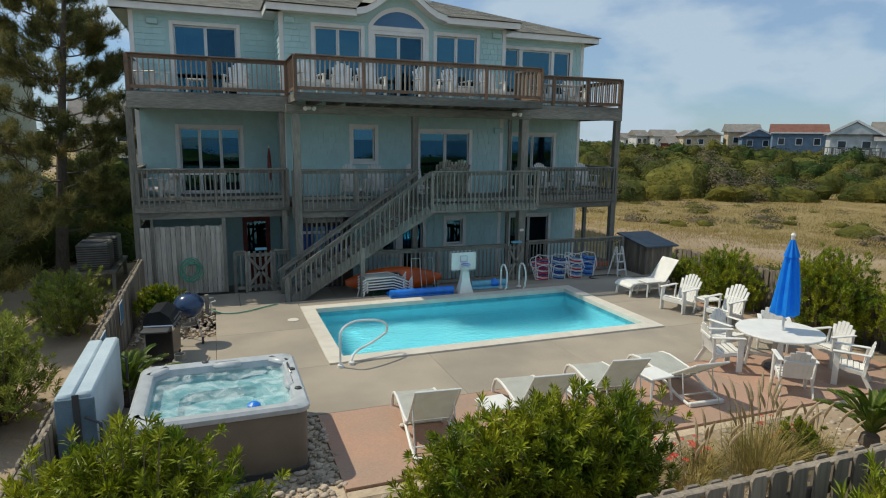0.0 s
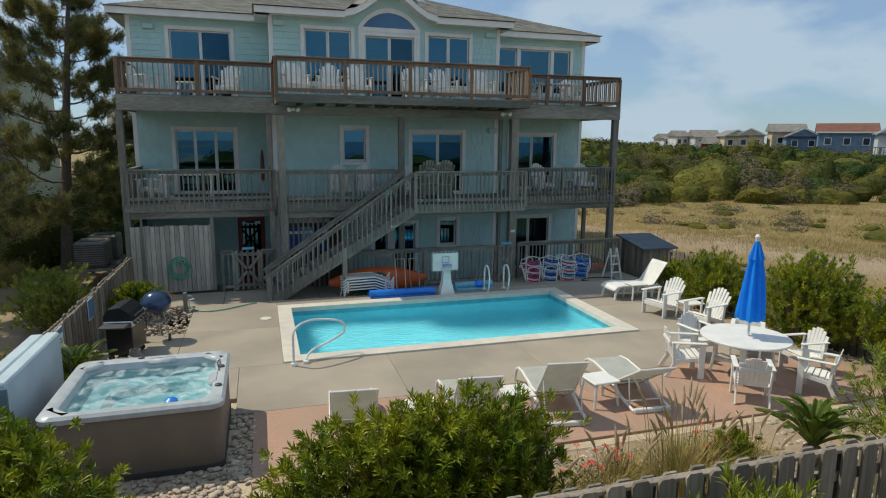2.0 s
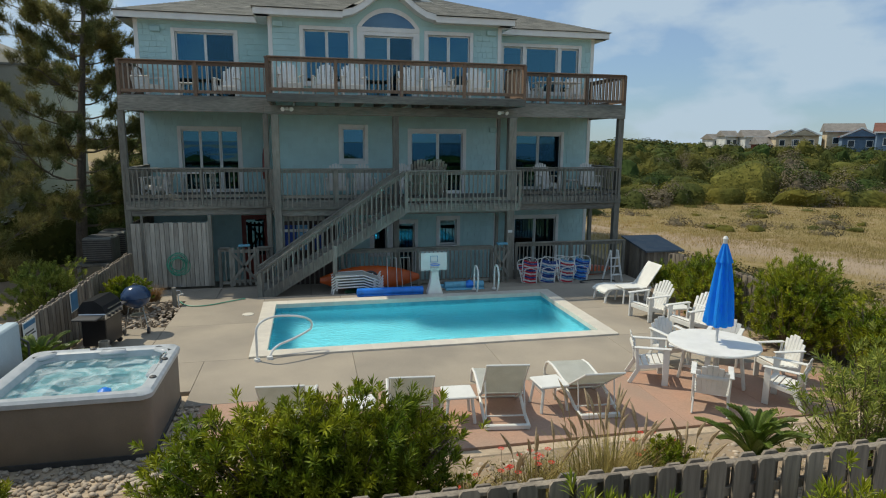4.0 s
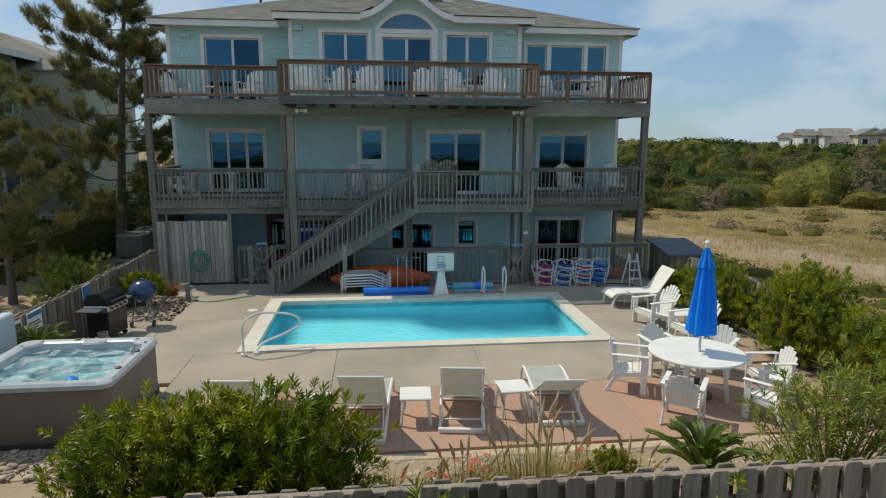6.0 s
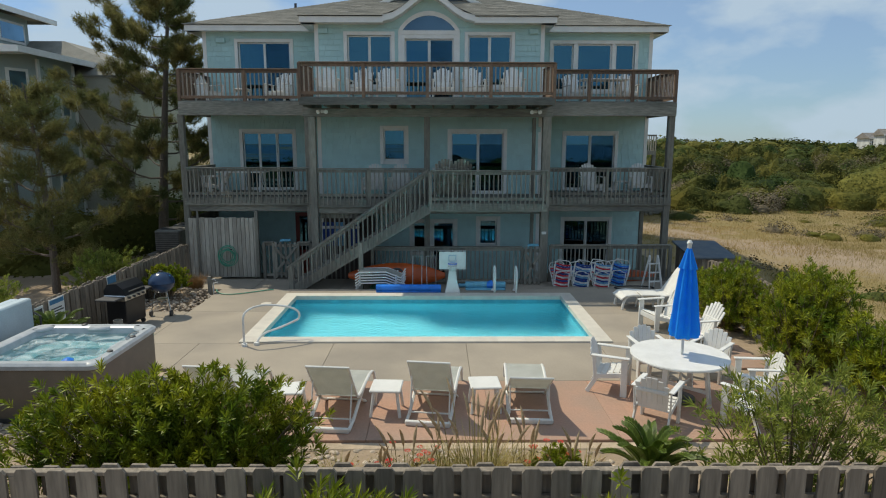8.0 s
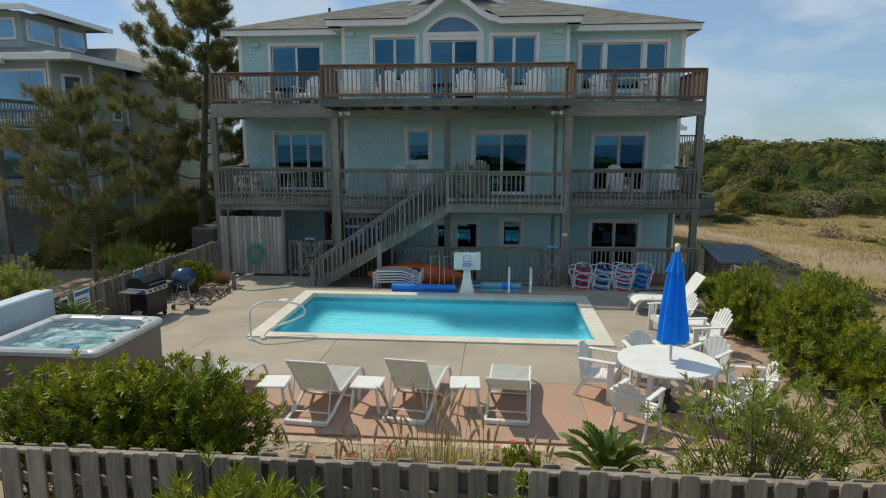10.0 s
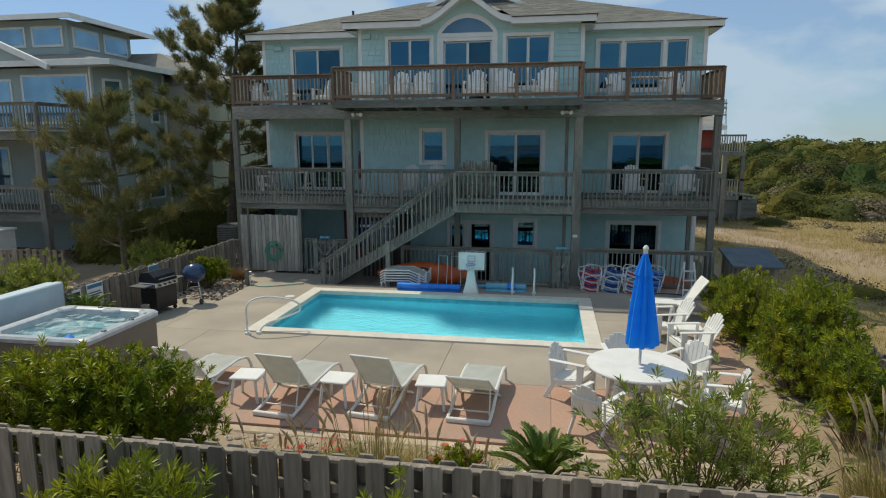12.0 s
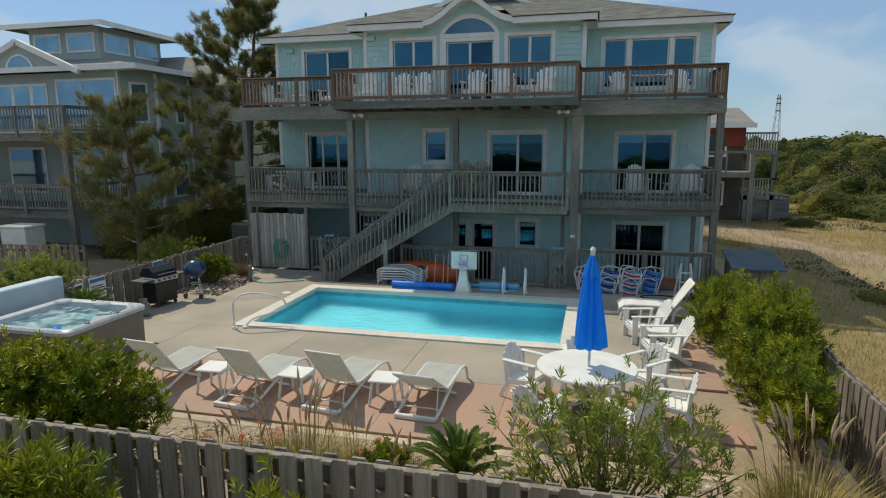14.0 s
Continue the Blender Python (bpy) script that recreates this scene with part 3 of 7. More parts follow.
part("bed_edge", Geo().box(-0.4, 2.0, 6.2, 9.0, -0.2, -0.03, 0.01), SAND, patio, "sandy gravel under the tub")


# ---- house ----
house = thing("beach_house", pose(0, 0, 0), "three-storey pale green shingled beach house with white trim", "house")
CY, WY, BY = 18.79, 20.24, 30.3
HX0, CX0, CX1, HX1 = -1.36, 2.68, 9.9, 13.82
Z0, ZM, ZU, ZT = -0.65, 2.33, 5.22, 7.7


def front_wall(x0, x1, y, holes, z1=ZT):
    xs = sorted({x0, x1, *[v for h in holes for v in h[:2]]})
    zs = sorted({Z0, z1, *[v for h in holes for v in h[2:]]})
    g, idx = Geo(), {}

    def full(i, j):
        if not (0 <= i < len(xs) - 1 and 0 <= j < len(zs) - 1):
            return False
        a, b = (xs[i] + xs[i + 1]) / 2, (zs[j] + zs[j + 1]) / 2
        return not any(h[0] < a < h[1] and h[2] < b < h[3] for h in holes)

    def v(i, j, back):
        if (i, j, back) not in idx:
            idx[i, j, back] = len(g.v)
            g.v.append((xs[i], y + 0.16 * back, zs[j]))
        return idx[i, j, back]

    for i in range(len(xs) - 1):
        for j in range(len(zs) - 1):
            if full(i, j):
                g.f += [(v(i, j, 0), v(i + 1, j, 0), v(i + 1, j + 1, 0), v(i, j + 1, 0)), (v(i, j + 1, 1), v(i + 1, j + 1, 1), v(i + 1, j, 1), v(i, j, 1))]
                for (di, dj), (p, q) in {(-1, 0): ((i, j), (i, j + 1)), (1, 0): ((i + 1, j), (i + 1, j + 1)), (0, -1): ((i, j), (i + 1, j)), (0, 1): ((i, j + 1), (i + 1, j + 1))}.items():
                    if not full(i + di, j + dj):
                        g.f.append((v(*p, 0), v(*q, 0), v(*q, 1), v(*p, 1)))
    part("wall", g, SIDING, house)


def shingle_wall(geo, x0, x1, z0, z1, y, holes, side=0, seed=1):
    """Courses of shakes, each a little proud at its lower edge. side 0: facing -y; else facing along x at plane y."""
    r = random.Random(seed)
    z = z0
    while z < z1 - 0.03:
        h = min(0.17, z1 - z)
        x = x0
        while x < x1 - 0.01:
            w = min(r.choice((0.13, 0.16, 0.2, 0.24)), x1 - x)
            a, b, zz = x + 0.003, x + w - 0.003, z + r.uniform(0, 0.008)
            x += w
            if b - a < 0.02 or any(h_[0] < b and h_[1] > a and h_[2] < zz + h and h_[3] > zz + 0.02 for h_ in holes):
                continue
            o, t0, t1 = len(geo.v), 0.018 + r.uniform(0, 0.006), 0.005
            if side == 0:
                q = [(a, y - t0, zz), (b, y - t0, zz), (b, y - t1, zz + h), (a, y - t1, zz + h), (a, y, zz), (b, y, zz)]
            else:
                q = [(y + side * t0, a, zz), (y + side * t0, b, zz), (y + side * t1, b, zz + h), (y + side * t1, a, zz + h), (y, a, zz), (y, b, zz)]
            geo.v += q
            geo.f += [(o, o + 1, o + 2, o + 3), (o + 4, o + 5, o + 1, o), (o, o + 3, o + 4), (o + 1, o + 5, o + 2)]
        z += 0.17


def opening(x0, x1, z0, z1, y, kind, panes, label, trim=0.115, sill=True, curtain=None, wide=None):
    """A glazed opening: white casing, sashes and real panes, in the wall whose face is at y. panes: x edges."""
    name = "sliding_door" if kind == "door" else "window"
    win = part(name, Geo().box(x0 - trim, x0, y - 0.035, y + 0.05, z0 - (0.0 if kind == "door" else trim), z1 + trim, 0.006), TRIM, house, label)
    part("casing", Geo().box(x1, x1 + trim, y - 0.035, y + 0.05, z0 - (0.0 if kind == "door" else trim), z1 + trim, 0.006), TRIM, win)
    part("casing", Geo().box(x0, x1, y - 0.033, y + 0.05, z1, z1 + trim, 0.006), TRIM, win)
    if kind != "door":
        part("sill", Geo().box(x0, x1, y - 0.05, y + 0.05, z0 - trim, z0, 0.008), TRIM, win)
    else:
        part("sill", Geo().box(x0, x1, y - 0.04, y + 0.1, z0 - 0.02, z0 + 0.04, 0.006), TRIM, win)
        z0 += 0.04
    for i, (a, b) in enumerate(zip(panes, panes[1:])):
        d = 0.05 if i % 2 else 0.085
        s = 0.045
        g = Geo().box(a, a + s, y + d - 0.02, y + d + 0.02, z0, z1, 0.004).box(b - s, b, y + d - 0.02, y + d + 0.02, z0, z1, 0.004)
        g.box(a + s, b - s, y + d - 0.02, y + d + 0.02, z0, z0 + s * 1.3, 0.004).box(a + s, b - s, y + d - 0.02, y + d + 0.02, z1 - s, z1, 0.004)
        part("sash", g, TRIM if kind != "dark" else CHAR, win)
        pane = part("pane", Geo().box(a + s, b - s, y + d - 0.003, y + d + 0.003, z0 + s * 1.3, z1 - s), GLASS, win)
        pane.visible_shadow = False
        if kind == "door" and len(panes) == 3 and i == 1:
            part("screen", Geo().box(a + s, b - s, y + 0.012, y + 0.016, z0 + s * 1.3, z1 - s), SCREEN, win, "dark insect screen panel").visible_shadow = False
    for a, b in curtain or ():
        g = Geo()
        k = max(2, int((b - a) / 0.05))
        pts = [(a + (b - a) * i / k, y + 0.28 + (0.03 if i % 2 else 0)) for i in range(k + 1)]
        o = len(g.v)
        for px, py in pts:
            g.v += [(px, py, z0 + 0.02), (px, py, z1 + 0.05)]
        g.f = [(2 * i, 2 * i + 2, 2 * i + 3, 2 * i + 1) for i in range(k)]
        part("curtain", g, CURTAIN, win)
    return win


holesL = [(-0.2, 1.55, ZU, 7.3), (-0.2, 1.53, ZM, 4.32), (1.5, 2.35, Z0, 1.55)]
holesC = [(3.69, 5.07, 5.75, 7.3), (5.5, 7.04, ZU, 7.2), (7.5, 8.86, 5.75, 7.3), (4.79, 5.48, 3.4, 4.4), (6.97, 8.67, ZM, 4.3), (5.72, 6.16, 0.4, 1.38), (6.38, 7.08, Z0, 1.38), (7.92, 8.5, 0.62, 1.47)]
holesR = [(10.45, 13.24, 5.75, 7.28), (10.98, 12.7, ZM, 4.27), (11.02, 12.62, Z0, 1.28)]
front_wall(HX0, CX0, WY, holesL)
front_wall(CX0, CX1, CY, holesC, ZT)
front_wall(CX1, HX1, WY, holesR)
for x in (CX0, CX1 - 0.16):
    part("wall", Geo().box(x, x + 0.16, CY + 0.16, WY, Z0, ZT), SIDING, house)
part("wall", Geo().box(HX0, HX0 + 0.16, WY + 0.16, BY, Z0, ZT), SIDING, house)
part("wall", Geo().box(HX1 - 0.16, HX1, WY + 0.16, BY, Z0, ZT), SIDING, house)
part("wall", Geo().box(HX0, HX1, BY, BY + 0.16, Z0, ZT), SIDING, house)
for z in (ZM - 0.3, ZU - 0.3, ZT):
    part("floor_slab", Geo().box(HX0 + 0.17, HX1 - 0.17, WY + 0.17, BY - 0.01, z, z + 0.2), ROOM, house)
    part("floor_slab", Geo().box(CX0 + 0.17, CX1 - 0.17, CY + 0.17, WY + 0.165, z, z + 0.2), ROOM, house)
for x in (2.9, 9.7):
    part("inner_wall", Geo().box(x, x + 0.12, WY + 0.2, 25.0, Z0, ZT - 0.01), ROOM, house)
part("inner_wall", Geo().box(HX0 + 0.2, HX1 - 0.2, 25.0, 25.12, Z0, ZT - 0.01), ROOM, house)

trims = [(h[0] - 0.115, h[1] + 0.115, h[2] - 0.1, h[3] + 0.115) for h in holesL + holesC + holesR]
sg = Geo()
shingle_wall(sg, HX0 + 0.09, CX0, Z0, 7.66, WY, trims[:3], seed=2)
shingle_wall(sg, CX0 + 0.09, CX1 - 0.09, Z0, 7.6, CY, trims[3:11] + [(5.3, 7.24, 7.1, 8.1)], seed=3)
shingle_wall(sg, CX1, HX1 - 0.09, Z0, 7.66, WY, trims[11:], seed=4)
shingle_wall(sg, CY + 0.03, WY, Z0, 7.66, CX0, [], -1, 5)
shingle_wall(sg, CY + 0.03, WY, Z0, 7.66, CX1, [], 1, 6)
shingle_wall(sg, WY + 0.03, 23.5, Z0, 7.66, HX0, [], -1, 7)
shingle_wall(sg, WY + 0.03, 23.5, Z0, 7.66, HX1, [], 1, 8)
tagged(part("siding_shingles", sg, SIDING, house, "pale green wood shingles in courses"), kind="stuff")
for x, y in ((HX0, WY), (HX1 - 0.1, WY), (CX0, CY), (CX1 - 0.1, CY)):
    part("corner_board", Geo().box(x - 0.012, x + 0.112, y - 0.03, y + 0.1, Z0, 7.64, 0.005), TRIM, house)

opening(*holesL[0], WY, "door", (-0.2, 0.68, 1.55), "white sliding glass door", curtain=((-0.15, 0.1), (1.2, 1.5)))
opening(*holesL[1], WY, "door", (-0.2, 0.36, 0.97, 1.53), "white three-panel sliding glass door", curtain=((0.6, 0.85),))
opening(*holesC[0], CY, "window", (3.69, 4.38, 5.07), "white-framed double window")
opening(*holesC[1], CY, "door", (5.5, 6.27, 7.04), "white sliding glass door")
opening(*holesC[2], CY, "window", (7.5, 8.18, 8.86), "white-framed double window")
opening(*holesC[3], CY, "window", (4.79, 5.48), "narrow white-framed window with a pale blind", curtain=((4.8, 5.47),))
opening(*holesC[4], CY, "door", (6.97, 7.85, 8.67), "white sliding glass door")
opening(*holesC[5], CY, "window", (5.72, 6.16), "small ground-floor window")
opening(*holesC[6], CY, "door", (6.38, 7.08), "white glazed door")
opening(*holesC[7], CY, "window", (7.92, 8.5), "small ground-floor window")
opening(*holesR[0], WY, "window", (10.45, 11.15), "white-framed triple picture window")
for a, b in ((11.28, 12.46), (12.58, 13.24)):
    part("pane", Geo().box(a + 0.05, b - 0.05, WY + 0.07, WY + 0.076, 5.8, 7.23), GLASS, house).visible_shadow = False
    part("sash", Geo().box(a, a + .05, WY + .05, WY + .09, 5.75, 7.28, .004).box(b - .05, b, WY + .05, WY + .09, 5.75, 7.28, .004).box(a + .05, b - .05, WY + .05, WY + .09, 5.75, 5.8, .004).box(a + .05, b - .05, WY + .05, WY + .09, 7.23, 7.28, .004), TRIM, house)
for a, b in ((11.15, 11.28), (12.46, 12.58)):
    part("mullion", Geo().box(a, b, WY - 0.03, WY + 0.1, 5.75, 7.28, 0.006), TRIM, house)
opening(*holesR[1], WY, "door", (10.98, 11.85, 12.7), "white sliding glass door")
opening(*holesR[2], WY, "door", (11.02, 11.82, 12.62), "white sliding glass door")
# red door, glazed above
rd = part("door", Geo().box(1.5, 2.35, WY + 0.03, WY + 0.08, Z0, 0.2, 0.005).box(1.5, 1.64, WY + 0.03, WY + 0.08, 0.2, 1.55).box(2.21, 2.35, WY + 0.03, WY + 0.08, 0.2, 1.55).box(1.64, 2.21, WY + 0.03, WY + 0.08, 1.4, 1.55), REDPAINT, house, "dark red half-glazed door")
part("pane", Geo().box(1.64, 2.21, WY + 0.05, WY + 0.056, 0.2, 1.4), GLASS, rd).visible_shadow = False
# arched light above the middle doors
AX, AW, AH, AZ = 6.265, 0.83, 0.44, 7.45


def arch_pts(w, h, k=20):
    rr = (w * w + h * h) / (2 * h)
    a0 = math.asin(w / rr)
    return [(AX + rr * math.sin(-a0 + 2 * a0 * i / k), AZ + h - rr + rr * math.cos(-a0 + 2 * a0 * i / k)) for i in range(k + 1)]


inner, outer = arch_pts(AW, AH), [(AX + (x - AX) * 1.165, AZ + (z - AZ) * 1.32 + 0.0) for x, z in arch_pts(AW, AH)]
g = Geo().prism(inner + outer[::-1], 1, CY - 0.05, CY + 0.02)
aw = part("arched_window", g, TRIM, house, "white-framed arched window light")
part("casing", Geo().box(AX - AW - 0.14, AX + AW + 0.14, CY - 0.045, CY + 0.02, 7.315, 7.45, 0.006), TRIM, aw)
part("pane", Geo().prism(inner, 1, CY - 0.03, CY - 0.022), ARCHGLASS, aw)
for x in (AX - AW - 0.14, AX + AW + 0.02):
    part("casing", Geo().box(x, x + 0.12, CY - 0.04, CY + 0.02, ZU, 7.315, 0.006), TRIM, aw)
# gable wall with its curved white rake
GP = [(4.85, 7.66), (5.15, 7.72), (5.45, 7.86), (5.75, 8.05), (6.0, 8.2), (6.265, 8.30), (6.53, 8.2), (6.78, 8.05), (7.08, 7.86), (7.38, 7.72), (7.68, 7.66)]
GP = [(x, 7.66 + (z - 7.66) * 1.2) for x, z in GP]
part("gable", Geo().prism(GP + [(7.68, 7.55), (4.85, 7.55)], 1, CY - 0.012, CY + 0.1), SIDING, house)
FY = 18.33
part("rake_board", Geo().prism([(x, z - 0.02) for x, z in GP] + [(x, z + 0.17) for x, z in GP[::-1]], 1, FY - 0.03, FY + 0.02), TRIM, house)
g, under = Geo(), Geo()
for (xa, za), (xb, zb) in zip(GP, GP[1:]):
    o = len(g.v)
    g.v += [(xa, FY - 0.05, za + 0.175), (xb, FY - 0.05, zb + 0.175), (xb, 22.5, zb + 0.175), (xa, 22.5, za + 0.175), (xa, FY + .02, za - 0.01), (xb, FY + .02, zb - 0.01), (xb, CY, zb - 0.01), (xa, CY, za - 0.01)]
    g.f.append((o, o + 1, o + 2, o + 3))
    under.v += g.v[o + 4:o + 8]
    under.f.append((len(under.v) - 4, len(under.v) - 1, len(under.v) - 2, len(under.v) - 3))
    del g.v[o + 4:o + 8]
part("gable_roof", g, ROOF, house)
part("gable_soffit", under, TRIM, house)
# eaves: fascia, gutter line and soffit
EZ = 7.60


def eave(x0, x1, y, wall_y):
    part("fascia", Geo().box(x0, x1, y, y + 0.03, EZ, EZ + 0.19, 0.006), TRIM, house)
    part("soffit", Geo().box(x0, x1, y + 0.03, wall_y, EZ + 0.02, EZ + 0.04), TRIM, house)


eave(-1.8, 2.32, 19.82, WY)
eave(10.2, 14.2, 19.82, WY)
eave(2.3, 4.86, FY, CY)
eave(7.67, 10.2, FY, CY)
for x, s in ((2.3, -1), (10.2, 1)):
    part("fascia", Geo().box(x - 0.015, x + 0.015, FY + 0.03, 19.82, EZ, EZ + 0.19, 0.005), TRIM, house)
    part("soffit", Geo().box(min(x, x - s * 0.42), max(x, x - s * 0.42), FY + 0.03, WY, EZ + 0.02, EZ + 0.038), TRIM, house)
for x in (-1.8, 14.2):
    part("fascia", Geo().box(x - 0.015, x + 0.015, 19.85, BY + 0.4, EZ, EZ + 0.19, 0.005), TRIM, house)
    part("soffit", Geo().box(min(x, x + (0.42 if x < 0 else -0.42)), max(x, x + (0.42 if x < 0 else -0.42)), 19.85, BY + 0.4, EZ + 0.02, EZ + 0.038), TRIM, house)


def shingle_face(geo, a, b, c, d, rows, seed):
    """Rows of shingle tabs on the slope from the eave a-b up to d-c."""
    r = random.Random(seed)
    a, b, c, d = (Vector(p) for p in (a, b, c, d))
    nrm = (b - a).cross(d - a).normalized()
    for i in range(rows):
        t0, t1 = i / rows, min(1.0, (i + 1.08) / rows)
        l0, r0, l1, r1 = a.lerp(d, t0), b.lerp(c, t0), a.lerp(d, t1), b.lerp(c, t1)
        k = max(1, int((r0 - l0).length / 0.32))
        for j in range(k):
            s0, s1 = j / k, (j + 1) / k - 0.006 / max(0.3, (r0 - l0).length)
            h = nrm * (0.012 + r.uniform(0, 0.006))
            o = len(geo.v)
            p = [l0.lerp(r0, s0) + h, l0.lerp(r0, s1) + h, l1.lerp(r1, s1) + nrm * 0.003, l1.lerp(r1, s0) + nrm * 0.003]
            p += [l0.lerp(r0, s0), l0.lerp(r0, s1)]
            geo.v += [tuple(q) for q in p]
            geo.f += [(o, o + 1, o + 2, o + 3), (o + 4, o + 5, o + 1, o)]


RS, RZ = 0.37, EZ + 0.2
X0, X1, Y0, Y1 = -1.86, 14.26, 19.76, BY + 0.46
RH = (Y1 - Y0) / 2
APEX = RZ + RS * RH
main = [(X0, Y0, RZ), (X1, Y0, RZ), (X1 - RH, Y0 + RH, APEX), (X0 + RH, Y0 + RH, APEX), (X0, Y1, RZ), (X1, Y1, RZ)]
g = Geo()
g.v, g.f = list(main), [(0, 1, 2, 3), (1, 5, 2), (5, 4, 3, 2), (4, 0, 3), (0, 4, 5, 1)]
part("roof", g, ROOF, house, "grey-brown asphalt shingle hip roof")
bx0, bx1, by0 = 2.24, 10.26, FY - 0.06
bh = (bx1 - bx0) / 2
bump = [(bx0, by0, RZ), (bx1, by0, RZ), ((bx0 + bx1) / 2, by0 + bh, RZ + RS * bh), (bx0, 26, RZ), (bx1, 26, RZ), ((bx0 + bx1) / 2, 26, RZ + RS * bh)]
g = Geo()
notch = [(x, y, RZ + RS * (y - by0)) for x, y in ((4.86, by0), (4.86, 19.4), (7.68, 19.4), (7.68, by0))]
g.v, g.f = list(bump) + notch, [(0, 6, 7, 2), (7, 8, 2), (9, 1, 2, 8), (1, 4, 5, 2), (3, 0, 2, 5), (4, 3, 5)]
part("roof", g, ROOF, house, "grey-brown shingle hip over the middle bay")
g = Geo()
shingle_face(g, main[0], main[1], main[2], main[3], 40, 1)
shingle_face(g, main[1], main[5], main[2], main[2], 40, 2)
shingle_face(g, main[4], main[0], main[3], main[3], 40, 3)
shingle_face(g, bump[0], (4.84, by0, RZ), (6.25, by0 + bh, RZ + RS * bh), bump[2], 30, 4)
shingle_face(g, (7.7, by0, RZ), bump[1], bump[2], (6.25, by0 + bh, RZ + RS * bh), 30, 5)
shingle_face(g, bump[1], bump[4], bump[5], bump[2], 30, 6)
shingle_face(g, bump[3], bump[0], bump[2], bump[5], 30, 7)
tagged(part("roof_shingles", g, ROOF, house, "courses of grey-brown shingle tabs"), kind="stuff")
part("vent_pipe", Geo().tube([(1.2, 22.95, 8.7), (1.2, 22.95, 9.12)], 0.05, 10), CHAR, house)
# dormer gable behind the middle gable
g = Geo().prism([(4.3, 8.45), (8.25, 8.45), (6.27, 9.35)], 1, 20.9, 25)
dm = part("dormer", g, SLATE, house, "dark dormer gable with white rakes")
for s in (-1, 1):
    part("rake_board", Geo().beam((6.27 + s * 2.25, 20.75, 8.36), (6.27, 20.75, 9.42), 0.22, 0.14), TRIM, dm)

# ---- decks ----
BAL = Geo().box(-0.017, 0.017, -0.017, 0.017, 0.0, 0.80, 0.003)
BAL_PALE = BAL.mesh("baluster", mat("pale weathered baluster", (0.34, 0.29, 0.235), (0.24, 0.20, 0.165), rough=0.8, scale=3, fine=26, amount=0.4, stretch=(1, 1, 0.2), rnd=0.2))
BAL_BROWN, BAL_GREY = BAL.mesh("baluster", BROWNWOOD), BAL.mesh("baluster", GREYWOOD)


def railing(parent, a, b, z, wood, baluster, h=0.93, step=0.125, posts=None, low=0.10, drop=0.0):
    """Posts, cap, two rails and balusters from a to b (x, y) standing on z."""
    a, b = Vector((*a, z)), Vector((*b, z))
    d = b - a
    k = max(1, round(d.length / (posts or 2.2)))
    up = Vector((0, 0, 1))
    for i in range(k + 1):
        p = a + d * (i / k)
        part("post", Geo().box(p.x - .045, p.x + .045, p.y - .045, p.y + .045, z - 0.15, z + h - 0.035, 0.006), wood, parent)
    part("cap_rail", Geo().beam(a + up * (h - 0.017), b + up * (h - 0.017), 0.14, 0.034, 0.006), wood, parent)
    part("upper_rail", Geo().beam(a + up * (h - 0.085), b + up * (h - 0.085), 0.036, 0.085, 0.004), wood, parent)
    part("lower_rail", Geo().beam(a + up * low, b + up * low, 0.036, 0.085, 0.004), wood, parent)
    m = int(d.length / step)
    nrm = d.normalized().cross(up) * (0.05 if drop else 0.0)
    start = -drop if drop else low
    ht = (h - 0.05 - start) / 0.80
    for i in range(1, m):
        p = a + d * (i / m) + nrm
        ob = part("baluster", baluster, None, parent)
        ob.matrix_basis = Matrix.Translation((p.x, p.y, z + start)) @ Matrix.Diagonal((1, 1, ht, 1))


def deck_floor(parent, x0, x1, y0, y1, z):
    k = int((y1 - y0) / 0.14)
    for i in range(k):
        part("floorboard", Geo().box(x0, x1, y0 + i * (y1 - y0) / k + 0.003, y0 + (i + 1) * (y1 - y0) / k - 0.003, z - 0.035, z), BEAMWOOD, parent)
    for i in range(int((x1 - x0) / 0.6) + 1):
        x = min(x0 + 0.05 + i * 0.6, x1 - 0.05)
        part("joist", Geo().box(x - .02, x + .02, y0 + 0.06, y1, z - 0.25, z - 0.037), BEAMWOOD, parent)


WD, CD, LC = 17.62, 15.97, 16.98
DX0, DX1 = -1.27, 13.78
up_deck = thing("upper_deck", pose(0, 0, 0), "weathered timber upper deck with brown railing", "deck")
deck_floor(up_deck, DX0, 2.75, WD, WY, ZU)
deck_floor(up_deck, 2.75, 9.75, CD, CY, ZU)
deck_floor(up_deck, 9.75, DX1, WD, WY, ZU)
for x0, x1 in ((DX0, 2.72), (9.78, DX1)):
    part("rim_beam", Geo().box(x0, x1, WD - 0.03, WD + 0.03, ZU - 0.44, ZU - 0.03, 0.008), BEAMWOOD, up_deck)
for x in (DX0, DX1):
    part("rim_beam", Geo().box(x - 0.025, x + 0.025, WD + 0.03, WY, ZU - 0.40, ZU - 0.03, 0.008), BEAMWOOD, up_deck)
part("rim_beam", Geo().box(2.72, 9.78, CD - 0.03, CD + 0.03, ZU - 0.22, ZU - 0.03, 0.008), BEAMWOOD, up_deck)
for x in (2.75, 9.75):
    part("rim_beam", Geo().box(x - 0.025, x + 0.025, CD + 0.03, WD - 0.03, ZU - 0.22, ZU - 0.03, 0.008), BEAMWOOD, up_deck)
part("girder", Geo().box(2.6, 9.9, LC - 0.07, LC + 0.07, ZU - 0.5, ZU - 0.26, 0.01), BEAMWOOD, up_deck)
railing(up_deck, (DX0 + 0.05, WD + 0.02), (2.7, WD + 0.02), ZU, BROWNWOOD, BAL_PALE)
